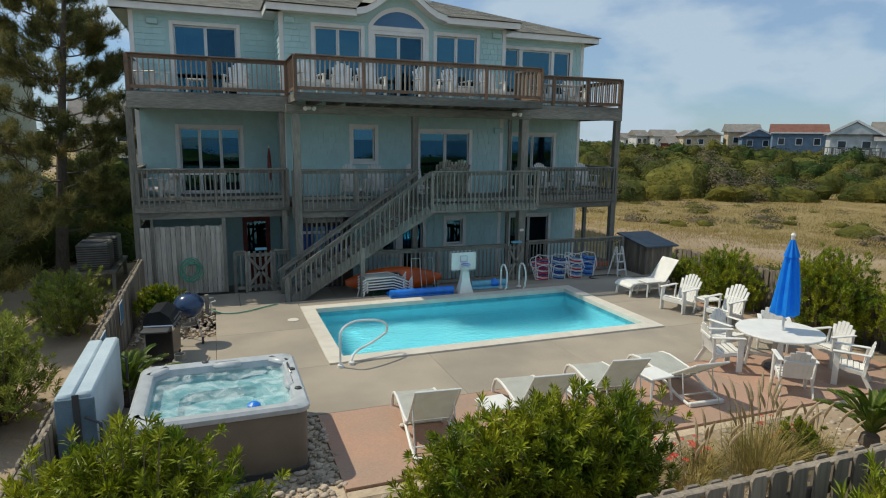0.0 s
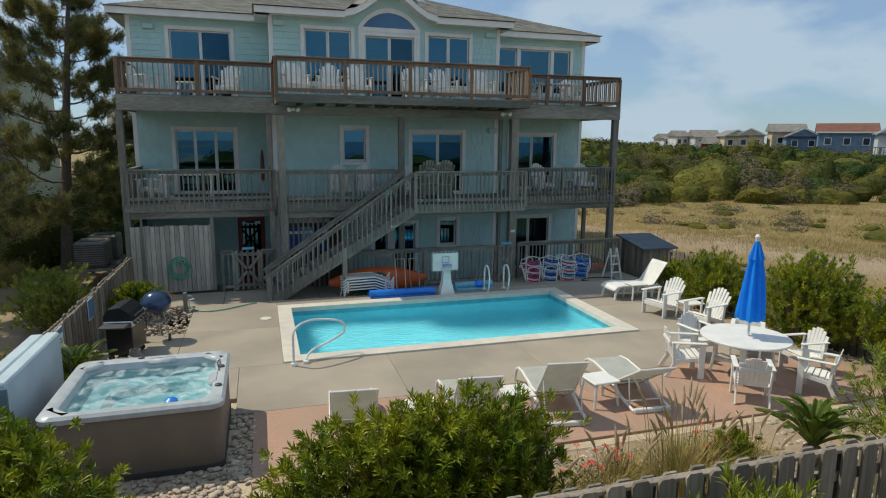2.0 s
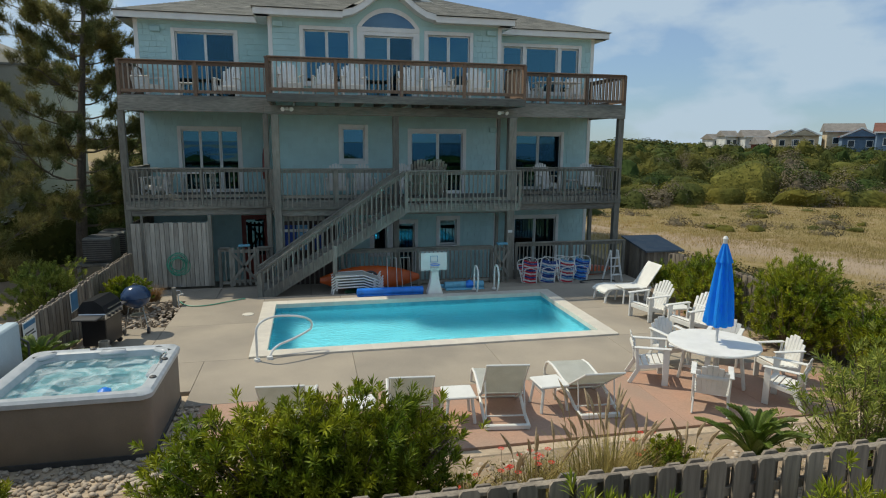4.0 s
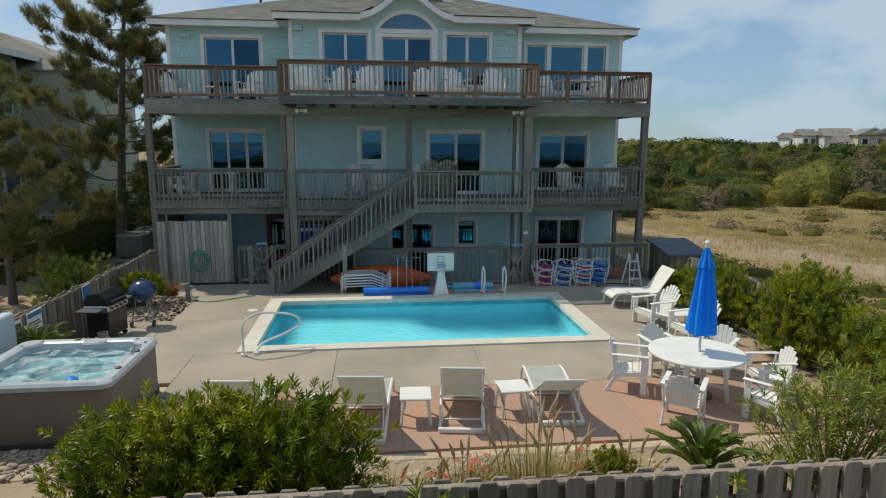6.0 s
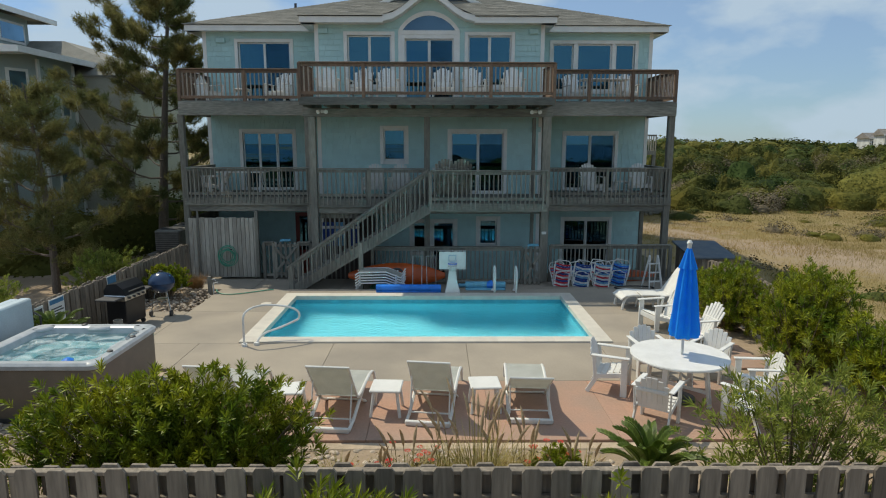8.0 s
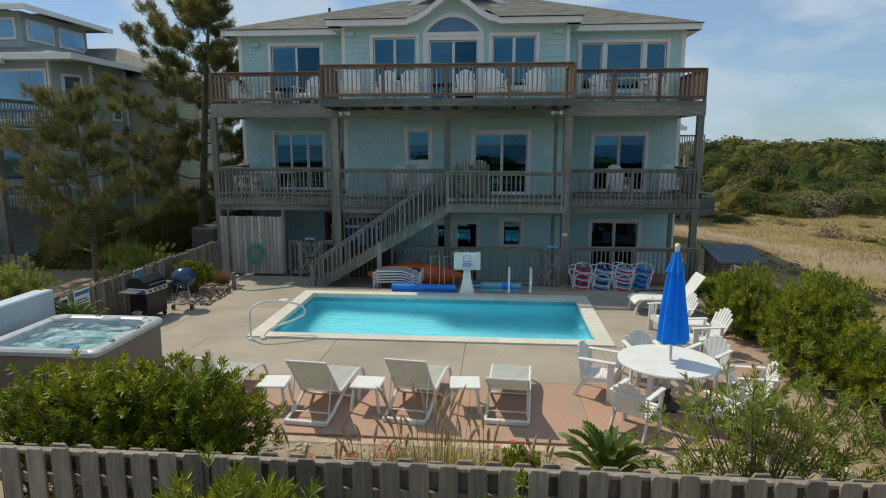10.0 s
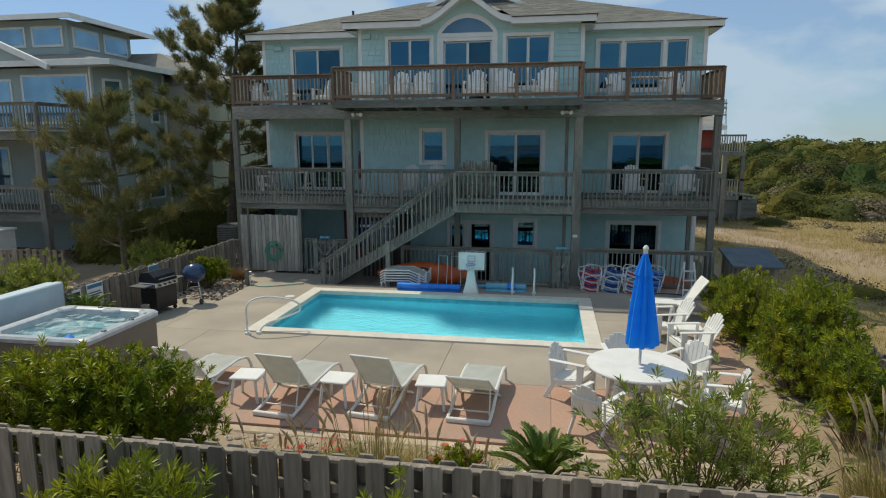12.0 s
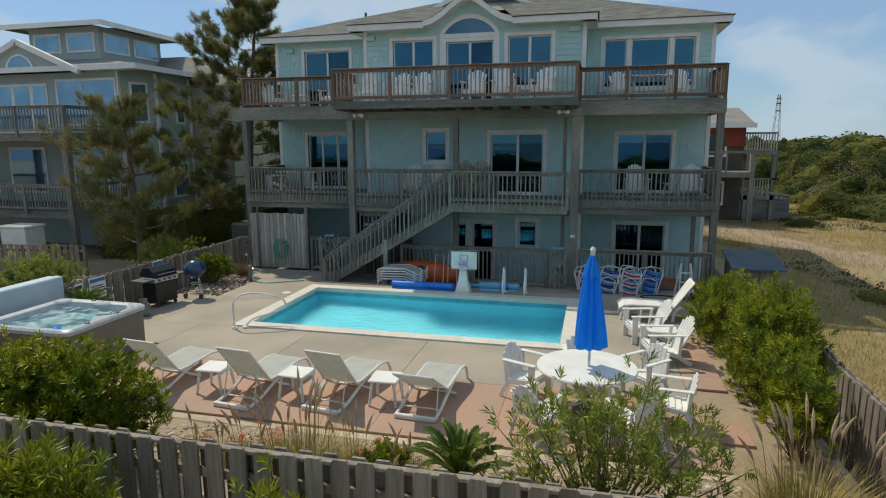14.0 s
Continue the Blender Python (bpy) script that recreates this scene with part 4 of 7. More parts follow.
railing(up_deck, (2.75, WD), (2.75, CD + 0.1), ZU, BROWNWOOD, BAL_BROWN)
railing(up_deck, (2.75, CD + 0.02), (9.75, CD + 0.02), ZU, BROWNWOOD, BAL_PALE, posts=1.8)
railing(up_deck, (9.75, CD + 0.1), (9.75, WD), ZU, BROWNWOOD, BAL_BROWN)
railing(up_deck, (9.8, WD + 0.02), (DX1 - 0.05, WD + 0.02), ZU, BROWNWOOD, BAL_PALE, posts=1.4)
railing(up_deck, (DX0 + 0.03, WD + 0.1), (DX0 + 0.03, WY - 0.1), ZU, BROWNWOOD, BAL_BROWN)
railing(up_deck, (DX1 - 0.03, WD + 0.1), (DX1 - 0.03, WY - 0.1), ZU, BROWNWOOD, BAL_BROWN)

low_deck = thing("lower_deck", pose(0, 0, 0), "weathered grey timber lower deck with railing and posts", "deck")
deck_floor(low_deck, DX0, 2.75, WD, WY, ZM)
deck_floor(low_deck, 2.75, 9.75, LC, CY, ZM)
deck_floor(low_deck, 9.75, DX1, WD, WY, ZM)
for x0, x1, y in ((DX0, 2.7, WD), (2.7, 9.8, LC), (9.8, DX1, WD)):
    part("rim_beam", Geo().box(x0, x1, y - 0.03, y + 0.03, ZM - 0.27, ZM - 0.03, 0.008), BEAMWOOD, low_deck)
    part("girder", Geo().box(x0 + 0.02, x1 - 0.02, y + 0.05, y + 0.17, ZM - 0.46, ZM - 0.2, 0.01), BEAMWOOD, low_deck)
for x in (DX0, DX1):
    part("rim_beam", Geo().box(x - 0.025, x + 0.025, WD + 0.03, WY, ZM - 0.40, ZM - 0.03, 0.008), BEAMWOOD, low_deck)
railing(low_deck, (DX0 + 0.1, WD), (2.66, WD), ZM, GREYWOOD, BAL_GREY, h=0.90, drop=0.2)
railing(low_deck, (2.75, LC), (6.2, LC), ZM, GREYWOOD, BAL_GREY, h=0.90, drop=0.2)
railing(low_deck, (9.85, WD), (DX1 - 0.08, WD), ZM, GREYWOOD, BAL_GREY, h=0.90, drop=0.2)
railing(low_deck, (DX0 + 0.05, WD + 0.1), (DX0 + 0.05, WY - 0.1), ZM, GREYWOOD, BAL_GREY, h=0.90)
railing(low_deck, (DX1 - 0.05, WD + 0.1), (DX1 - 0.05, WY - 0.1), ZM, GREYWOOD, BAL_GREY, h=0.90)
for x, y, z1, w in ((DX0 + 0.02, WD + 0.1, ZU - 0.4, 0.17), (2.56, WD + 0.1, ZU - 0.45, 0.15), (2.86, LC, ZU - 0.5, 0.2), (6.22, LC, ZU - 0.5, 0.17), (9.74, LC, ZU - 0.5, 0.24), (9.42, LC + 0.3, ZU - 0.5, 0.1), (DX1 - 0.1, WD + 0.1, ZU - 0.4, 0.19), (13.3, WD + 1.2, ZM - 0.3, 0.12)):
    part("support_post", Geo().box(x - w / 2, x + w / 2, y - w / 2, y + w / 2, -0.7, z1, 0.01), GREYWOOD, low_deck)
part("post_tag", Geo().box(9.66, 9.8, LC - 0.132, LC - 0.122, 1.27, 1.35), TRIM, low_deck, "small white tag on a post")
# landing and stairs
SY0, SY1, SX0, SX1 = 15.72, 16.82, 2.3, 6.28
LX1 = 9.6
deck_floor(low_deck, SX1, LX1, SY0, LC - 0.04, ZM)
part("rim_beam", Geo().box(SX1, LX1, SY0 - 0.03, SY0 + 0.03, ZM - 0.25, ZM - 0.03, 0.008), BEAMWOOD, low_deck)
railing(low_deck, (SX1 + 0.05, SY0), (LX1, SY0), ZM, GREYWOOD, BAL_GREY, h=0.90, drop=0.2)
stairs = thing("deck_stairs", pose(0, 0, 0), "weathered grey timber staircase up to the lower deck", "stairs")
SB = -0.15
rise = ZM - SB
for y in (SY0 + 0.02, SY1 - 0.02):
    part("stringer", Geo().beam((SX0 + 0.15, y, SB - 0.02), (SX1, y, ZM - 0.17), 0.05, 0.28, 0.006), GREYWOOD, stairs)
steps = 14
for i in range(steps):
    x, z = SX0 + 0.1 + (SX1 - SX0 - 0.1) * i / steps, SB + rise * (i + 1) / (steps + 1)
    part("tread", Geo().box(x, x + 0.29, SY0 + 0.05, SY1 - 0.05, z - 0.04, z, 0.005), GREYWOOD, stairs)
slope = (ZM - SB) / (SX1 - SX0)
for y in (SY0, SY1):
    part("handrail", Geo().beam((SX0 - 0.06, y, SB + 0.62), (SX1, y, ZM + 0.87), 0.09, 0.05, 0.006), GREYWOOD, stairs)
    part("handrail", Geo().beam((SX0 - 0.02, y, SB + 0.56), (SX1, y, ZM + 0.80), 0.035, 0.09, 0.004), GREYWOOD, stairs)
    for i in range(30):
        x = SX0 + 0.02 + (SX1 - SX0) * i / 30
        zt = SB + 0.6 + (ZM + 0.25 - SB) * (i / 30)
        zb = max(SB, SB - 0.10 + (x - SX0) * slope - 0.12)
        ob = part("baluster", BAL_GREY, None, stairs)
        ob.matrix_basis = Matrix.Translation((x, y - 0.035 if y == SY0 else y + 0.035, zb)) @ Matrix.Diagonal((1, 1, (zt - zb) / 0.80, 1))
    part("newel", Geo().box(SX0 + 0.03, SX0 + 0.13, y - 0.04, y + 0.04, SB - 0.02, SB + 0.68, 0.006), GREYWOOD, stairs)
part("support_post", Geo().box(4.3, 4.42, SY0 - 0.05, SY0 + 0.07, SB - 0.05, 1.2, 0.008), GREYWOOD, stairs)

# ground-floor railing, gates and the storage screen
low_rail = thing("yard_railing", pose(0, 0, 0), "grey timber railing with gates below the deck", "railing")
railing(low_rail, (4.6, 16.55), (9.05, 16.55), -0.2, GREYWOOD, BAL_GREY, h=1.15, posts=2.2)
railing(low_rail, (9.95, 16.9), (13.6, 16.9), -0.2, GREYWOOD, BAL_GREY, h=1.15, posts=1.8)
railing(low_rail, (1.15, 17.45), (1.45, 17.45), -0.2, GREYWOOD, BAL_GREY, h=1.15)
railing(low_rail, (2.2, 17.45), (2.6, 17.45), -0.2, GREYWOOD, BAL_GREY, h=1.15)


def gate(x0, x1, y, z0, z1):
    gt = thing("garden_gate", pose((x0 + x1) / 2, y, z0), "grey timber gate with a cross brace", "gate", "gates")
    w, h = x1 - x0, z1 - z0
    for z in (0.12, h - 0.12):
        part("rail", Geo().box(-w / 2, w / 2, -0.02, 0.02, z - 0.05, z + 0.05, 0.005), GREYWOOD, gt)
    k = int(w / 0.13)
    for i in range(k):
        x = -w / 2 + (i + 0.5) * w / k
        part("picket", Geo().box(x - 0.035, x + 0.035, -0.045, -0.022, 0, h, 0.004), GREYWOOD, gt)
    for s in (-1, 1):
        part("brace", Geo().beam((-s * w / 2 * 0.9, -0.06, 0.15), (s * w / 2 * 0.9, -0.06, h - 0.15), 0.03, 0.08, 0.004), GREYWOOD, gt)


gate(1.45, 2.2, 17.42, -0.18, 0.95)
gate(9.08, 9.62, 16.5, -0.18, 0.95)
screen = thing("storage_screen", pose(-1.2, 17.6, -0.2), "weathered vertical-board storage enclosure", "screen")
r = random.Random(4)
for i in range(17):
    x = i * 0.125
    part("board", Geo().box(x + 0.003, x + 0.12, -0.02 - r.uniform(0, 0.012), 0.02, 0.0, 1.88 + r.uniform(-0.015, 0.015), 0.004), PALEBOARD, screen)
for z in (0.3, 1.6):
    part("rail", Geo().box(0, 2.12, 0.02, 0.06, z, z + 0.09), GREYWOOD, screen)
part("post", Geo().box(2.06, 2.16, -0.05, 0.05, 0, 2.1, 0.006), GREYWOOD, screen)
part("post", Geo().box(0.28, 0.34, -0.06, -0.03, 0, 2.1, 0.006), GREYWOOD, screen)
for i in range(16):
    y = i * 0.16
    part("board", Geo().box(-0.02, 0.02, y + 0.06, y + 0.212, 0.0, 1.88, 0.004), FENCEWOOD, screen)
# lattice of boards under the lower deck behind the stairs
lat = thing("slat_screen", pose(2.95, 17.25, -0.65), "dark slatted screen behind the stairs", "screen")
for i in range(9):
    part("slat", Geo().box(i * 0.14, i * 0.14 + 0.05, 0, 0.02, 0.0, 2.5, 0.003), GREYWOOD, lat)
part("rail", Geo().box(0, 1.2, 0.02, 0.05, 2.35, 2.5), GREYWOOD, lat)
# added dark panel paints the shade behind the slats; beach towels hang before it
part("shade_panel", Geo().box(2.95, 4.55, 17.85, 17.9, -0.62, 1.75), SHADEBROWN, lat, "dark panel standing in for the shade behind the slats", m=pose(-2.95, -17.25, 0.65))
for i, x in enumerate((3.15, 3.5, 3.95)):
    tw_ = thing("beach_towel", pose(x, 17.5, 1.55), "blue striped towel hanging below the deck", "towel", "hanging towels")
    part("cloth", Geo().prism([(-0.17 + 0.34 * k / 6, 0.02 * (k % 2)) for k in range(7)] + [(0.17 - 0.34 * k / 6, 0.02 * ((6 - k) % 2) + 0.006) for k in range(7)], 2, -0.75, 0.0), (NAVY, SKYCLOTH, NAVY)[i], tw_)
    part("hem", Geo().box(-0.17, 0.17, -0.004, 0.032, -0.2, -0.12), WHITECLOTH, tw_)


# ---- fences ----
BOARDS = []
for i in range(4):
    g = Geo()
    h, w = 1.13 + 0.012 * (i - 1.5), 0.068 + 0.002 * i
    g.prism([(-w, 0), (w, 0), (w, h), (w - 0.022, h + 0.026), (-w + 0.022, h + 0.026), (-w, h)], 1, -0.011, 0.011)
    BOARDS.append(g.mesh("picket", FENCEWOOD))


def fence(name, a, b, z, top, label, gap=0.18, both=True, seed=1, wide=1.0):
    """Shadow-board fence: pickets on both faces of the rails, set off by half a step."""
    a, b = Vector((*a, 0)), Vector((*b, 0))
    d = b - a
    u = d.normalized()
    nrm = Vector((-u.y, u.x, 0))
    ang = math.atan2(u.y, u.x)
    f = thing(name, pose(0, 0, 0), label, "fence")
    r = random.Random(seed)
    sc = (top - z) / 1.15
    k = int(d.length / gap)
    for side in ((-1, 1) if both else (-1,)):
        for i in range(k):
            p = a + u * (gap * (i + (0.5 if side > 0 else 0.0)) + r.uniform(-0.006, 0.006)) + nrm * side * (0.042 if wide == 1.0 else 0.056)
            ob = part("picket", BOARDS[r.randrange(4) if wide == 1.0 else r.randrange(1, 3)], None, f)
            ob.matrix_basis = Matrix.Translation((p.x, p.y, z - (0.02 if side > 0 and wide > 1.0 else 0.0) + r.uniform(-0.012, 0.012) / wide ** 7)) @ Matrix.Rotation(ang, 4, "Z") @ Matrix.Rotation(r.uniform(-0.012, 0.012), 4, "Y") @ Matrix.Diagonal((wide, 1.2, sc, 1))
    for h in (0.25, 0.93):
        part("rail", Geo().beam(a + Vector((0, 0, z + h * sc)), b + Vector((0, 0, z + h * sc)), 0.04, 0.09, 0.004), FENCEWOOD, f)
    part("rail", Geo().beam(a + Vector((0, 0, top - 0.045)), b + Vector((0, 0, top - 0.045)), 0.045 if wide == 1.0 else 0.075, 0.035, 0.004), FENCEWOOD, f)
    m = int(d.length / 2.4) + 1
    for i in range(m + 1):
        p = a + d * (i / m)
        part("post", Geo().box(p.x - .042, p.x + .042, p.y - .042, p.y + .042, z - 0.3, top - 0.06), FENCEWOOD, f)
    return f


fence("front_fence", (-1.2, 3.33), (13.7, 3.33), -0.25, 1.345, "sun-bleached shadow-board fence along the planting bed", seed=1, gap=0.243, wide=1.16)
fence("side_fence", (-1.17, 3.45), (-1.17, 17.3), -0.2, 0.92, "sun-bleached picket fence beside the hot tub", seed=2)
fence("side_fence", (13.7, 3.45), (13.7, 14.4), -0.2, 0.98, "sun-bleached picket fence against the dune", seed=3)


# ---- furniture ----
def chaise(back_deg=52):
    t = thing("sun_lounger", pose(0, 0, 0), "white-framed sun lounger with cream mesh sling, back raised", "lounger", "sun loungers by the pool")
    w, L = 0.31, 1.72
    hinge = (0.62, 0.30)
    c, s = math.cos(radians(back_deg)), math.sin(radians(back_deg))
    top = (hinge[0] - 0.78 * c, hinge[1] + 0.78 * s)
    # seat sling, gently curved down to the foot
    prof = [(hinge[0], hinge[1]), (0.8, 0.285), (1.1, 0.31), (1.4, 0.335), (1.62, 0.31), (L, 0.26)]
    g = Geo().prism(prof + [(y, z - 0.012) for y, z in prof[::-1]], 0, -w + .02, w - .02)
    part("seat", g, SLING, t)
    g = Geo().beam((0, hinge[0], hinge[1] + 0.01), (0, top[0], top[1]), 2 * w - 0.05, 0.014, 0.004)
    bk = part("backrest", g, SLING, t)
    part("back_frame", Geo().tube([(-w + .01, hinge[0], hinge[1]), (-w + .01, top[0], top[1]), (w - .01, top[0], top[1]), (w - .01, hinge[0], hinge[1])], 0.016, 6), WHITE, bk)
    for sx in (-w, w):
        pts = [(sx, y, z - 0.01) for y, z in prof] + [(sx, L + 0.08, 0.12), (sx, L + 0.1, 0.0)]
        part("side_rail", Geo().tube(pts, 0.024, 6), WHITE, t)
        part("leg", Geo().tube([(sx, 1.02, 0.28), (sx, 0.7, 0.19), (sx, 0.35, 0.07), (sx, 0.04, 0.03)], 0.025, 6), WHITE, t)
        part("leg", Geo().tube([(sx, hinge[0] + 0.05, 0.28), (sx, 0.85, 0.14), (sx, 1.12, 0.0)], 0.022, 6), WHITE, t)
        part("prop", Geo().tube([(sx * 0.92, (hinge[0] + top[0]) / 2, (hinge[1] + top[1]) / 2), (sx * 0.92, 0.22, 0.06)], 0.011, 6), WHITE, t)
    part("base_bar", Geo().box(-w - .01, w + .01, 0.0, 0.06, 0.0, 0.075, 0.012), WHITE, t)
    part("cross_bar", Geo().tube([(-w, 0.3, 0.08), (w, 0.3, 0.08)], 0.013, 6), WHITE, t)
    part("cross_bar", Geo().tube([(-w, 1.12, 0.02), (w, 1.12, 0.02)], 0.016, 6), WHITE, t)
    return t


c1 = chaise()
c1.matrix_basis = pose(3.27, 6.62, 0, 0, 0, -6)
for x, y, a in ((4.98, 6.6, -6), (6.38, 6.78, -8)):
    copy_thing(c1, pose(x, y, 0, 0, 0, a))
c2 = chaise(32)
c2.matrix_basis = pose(7.86, 6.86, 0, 0, 0, -4)
tagged(c2, "white-framed sun lounger with its back half raised")


def side_table():
    t = thing("side_table", pose(0, 0, 0), "small square white resin side table", "side table", "side tables between loungers")
    part("tabletop", Geo().box(-.23, .23, -.23, .23, .385, .42, 0.012), WHITE, t)
    for sx in (-1, 1):
        for sy in (-1, 1):
            part("leg", Geo().beam((sx * .17, sy * .17, .39), (sx * .215, sy * .215, 0), 0.04, 0.04, 0.008), WHITE, t)
    for sx in (-1, 1):
        part("stretcher", Geo().box(sx * .185 - .012, sx * .185 + .012, -.17, .17, .33, .38, 0.004), WHITE, t)
    return t


st = side_table()
st.matrix_basis = pose(4.33, 7.22, 0, 0, 0, 4)
for x, y, a in ((5.77, 7.30, -3), (7.24, 7.42, 3), (11.62, 13.0, 0), (11.75, 11.0, 0), (12.6, 18.9, 0), (7.85, 17.3, 0), (0.35, 18.7, 0)):
    z = 0 if y < 15 else (ZM if x > 12 else ZU)
    copy_thing(st, pose(x, y, z, 0, 0, a))


def adirondack(tall=False, slats=7, paint=None, back=0.62):
    """Fan-back chair, facing -y. tall: dining height."""
    t = thing("adirondack_chair", pose(0, 0, 0), "white slatted fan-back Adirondack chair", "chair", "white Adirondack chairs")
    paint = paint or WHITE
    sh, dz = (0.42, 0.07) if tall else (0.36, 0.14)
    w = 0.27
    for i in range(5):
        y = -0.24 + i * 0.105
        z = sh - dz * i / 4
        part("seat_slat", Geo().box(-w, w, y, y + 0.095, z - 0.022, z, 0.006), paint, t)
    ang = radians(14 if tall else 26)
    for i in range(slats):
        k = (i - (slats - 1) / 2) / ((slats - 1) / 2)
        h = back - (0.12 if tall else 0.15) * k * k
        x0, x1 = (k * 0.20, k * 0.235) if tall else (k * 0.19, k * 0.255)
        y0, z0 = 0.26, sh - dz - 0.02
        part("back_slat", Geo().beam((x0, y0, z0), (x1, y0 + (h + 0.1) * math.sin(ang), z0 + (h + 0.1) * math.cos(ang)), 0.088 if tall else 0.07, 0.02, 0.008, up=(0, -1, 0.2)), paint, t)
    part("back_rail", Geo().beam((-0.26, 0.26 + 0.33 * math.sin(ang) + 0.02, sh - dz + 0.30), (0.26, 0.26 + 0.33 * math.sin(ang) + 0.02, sh - dz + 0.30), 0.03, 0.06, 0.006), paint, t)
    ah = sh + (0.24 if tall else 0.20)
    for s in (-1, 1):
        part("armrest", Geo().box(s * 0.31 - 0.048, s * 0.31 + 0.048, -0.31, 0.34, ah, ah + 0.024, 0.009), paint, t)
        part("front_leg", Geo().box(s * 0.305 - 0.022, s * 0.305 + 0.022, -0.28, -0.17, 0, ah, 0.006), paint, t)
        part("seat_rail", Geo().beam((s * 0.275, -0.24, sh - 0.05), (s * 0.285, 0.3, sh - dz - 0.06), 0.026, 0.08, 0.006), paint, t)
        part("back_leg", Geo().beam((s * 0.28, 0.22, sh - dz - 0.03), (s * 0.29, 0.50 if not tall else 0.40, 0.0), 0.03, 0.075, 0.006), paint, t)
        part("arm_post", Geo().beam((s * 0.3, 0.30, ah), (s * 0.29, 0.26, sh - 0.18), 0.03, 0.06, 0.006), paint, t)
    part("apron", Geo().box(-0.28, 0.28, -0.262, -0.24, sh - 0.13, sh - 0.03, 0.005), paint, t)
    return t


TC = (10.3, 7.75)
ch = adirondack(True, slats=6, back=0.47)
tagged(ch, "white slatted dining-height Adirondack chair by the round table", "chair", "chairs round the table")
CHAIRS = [(9.4, 8.15), (10.2, 8.8), (11.2, 8.65), (9.68, 6.9), (10.95, 6.85), (11.5, 7.65)]
first = True
for x, y in CHAIRS:
    a = math.degrees(math.atan2(TC[1] - y, TC[0] - x)) + 90
    if first:
        ch.matrix_basis, first = pose(x, y, 0, 0, 0, a) @ Matrix.Diagonal((0.92, 0.92, 0.95, 1)), False
    else:
        copy_thing(ch, pose(x, y, 0, 0, 0, a) @ Matrix.Diagonal((0.92, 0.92, 0.95, 1)))
ad = adirondack()
ad.matrix_basis = pose(11.35, 11.55, 0, 0, 0, -90 + 14)
copy_thing(ad, pose(11.6, 10.35, 0, 0, 0, -90 + 12))
deckchair = adirondack(back=0.78)
deckchair.matrix_basis = pose(1.45, 18.8, ZU, 0, 0, -10)
for x, y, a in ((-0.75, 18.9, 60), (3.3, 17.2, 8), (4.25, 17.35, -6), (5.05, 17.3, 5), (6.7, 17.3, 0), (7.6, 17.25, 4), (8.75, 17.2, -5), (11.0, 19.0, 10), (12.6, 18.8, -8)):
    copy_thing(deckchair, pose(x, y, ZU, 0, 0, a))
for x, y, a in ((4.55, 17.7, 0), (5.35, 17.7, 0), (11.55, 18.5, 4), (13.1, 18.5, -8), (6.75, 18.0, 10)):
    copy_thing(deckchair, pose(x, y, ZM, 0, 0, a))
# grey instead of white paints the shade on these stacked chairs
ag = adirondack(paint=GREYWOOD, back=0.8)
tagged(ag, "Adirondack chair stacked at the stair head, shade put into its grey colour", "chair", "stacked grey chairs")
ag.matrix_basis = pose(6.75, 16.35, ZM, 0, 0, 180)
for x, k in ((6.75, 1), (7.2, 0), (7.2, 1)):
    copy_thing(ag, pose(x, 16.35 + 0.03 * k, ZM + 0.2 * k, 0, 0, 180))

table = thing("round_table", pose(*TC, 0), "large round white resin dining table", "table")
part("tabletop", Geo().lathe([(0.70, 0.70), (0.735, 0.705), (0.74, 0.725), (0.73, 0.74)], 40), WHITE, table)
for k in range(4):
    a = radians(45 + 90 * k)
    part("leg", Geo().beam((0.42 * math.cos(a), 0.42 * math.sin(a), 0.70), (0.52 * math.cos(a), 0.52 * math.sin(a), 0), 0.09, 0.05, 0.008), WHITE, table)
for k in range(2):
    a = radians(45 + 90 * k)
    c, s = math.cos(a) * 0.47, math.sin(a) * 0.47
    part("stretcher", Geo().beam((-c, -s, 0.18 + 0.05 * k), (c, s, 0.18 + 0.05 * k), 0.04, 0.05, 0.006), WHITE, table)
umb = thing("table_umbrella", pose(TC[0] + 0.03, TC[1] - 0.03, 0), "closed bright blue patio umbrella on a white pole", "umbrella")
part("pole", Geo().tube([(0, 0, 0.05), (0, 0, 2.42)], 0.021, 10), WHITEMETAL, umb)
part("base", Geo().lathe([(0.24, 0.0), (0.24, 0.05), (0.06, 0.09), (0.04, 0.3)], 24), CHAR, umb)


def folded(zs, amp, k=8, n=64):
    """A canopy hanging closed in k folds. zs: (z, radius)."""
    g = Geo()
    for z, rad in zs:
        for j in range(n):
            a = 2 * math.pi * j / n
            q = rad * (1 + amp * math.cos(k * a) + 0.12 * math.sin(3 * a + z * 2))
            g.v.append((q * math.cos(a), q * math.sin(a), z))
    for i in range(len(zs) - 1):
        for j in range(n):
            g.f.append((i * n + j, i * n + (j + 1) % n, (i + 1) * n + (j + 1) % n, (i + 1) * n + j))
    return g


cano = part("canopy", folded([(1.04, 0.17), (1.06, 0.20), (1.25, 0.188), (1.6, 0.155), (1.95, 0.115), (2.15, 0.085), (2.3, 0.055), (2.38, 0.03)], 0.22), BLUE, umb, smooth=True)
part("vent", folded([(2.11, 0.12), (2.13, 0.115), (2.25, 0.08), (2.36, 0.05), (2.42, 0.03)], 0.16), BLUE, cano, smooth=True)
part("finial", Geo().lathe([(0.02, 2.40), (0.035, 2.43), (0.03, 2.47), (0.045, 2.50), (0.02, 2.54)], 12), WHITE, umb, smooth=True)

# moulded lounger on the far side
fl = thing("sun_lounger", pose(10.95, 13.25, 0, 0, 0, 2), "white moulded resin lounger with its back raised", "lounger")
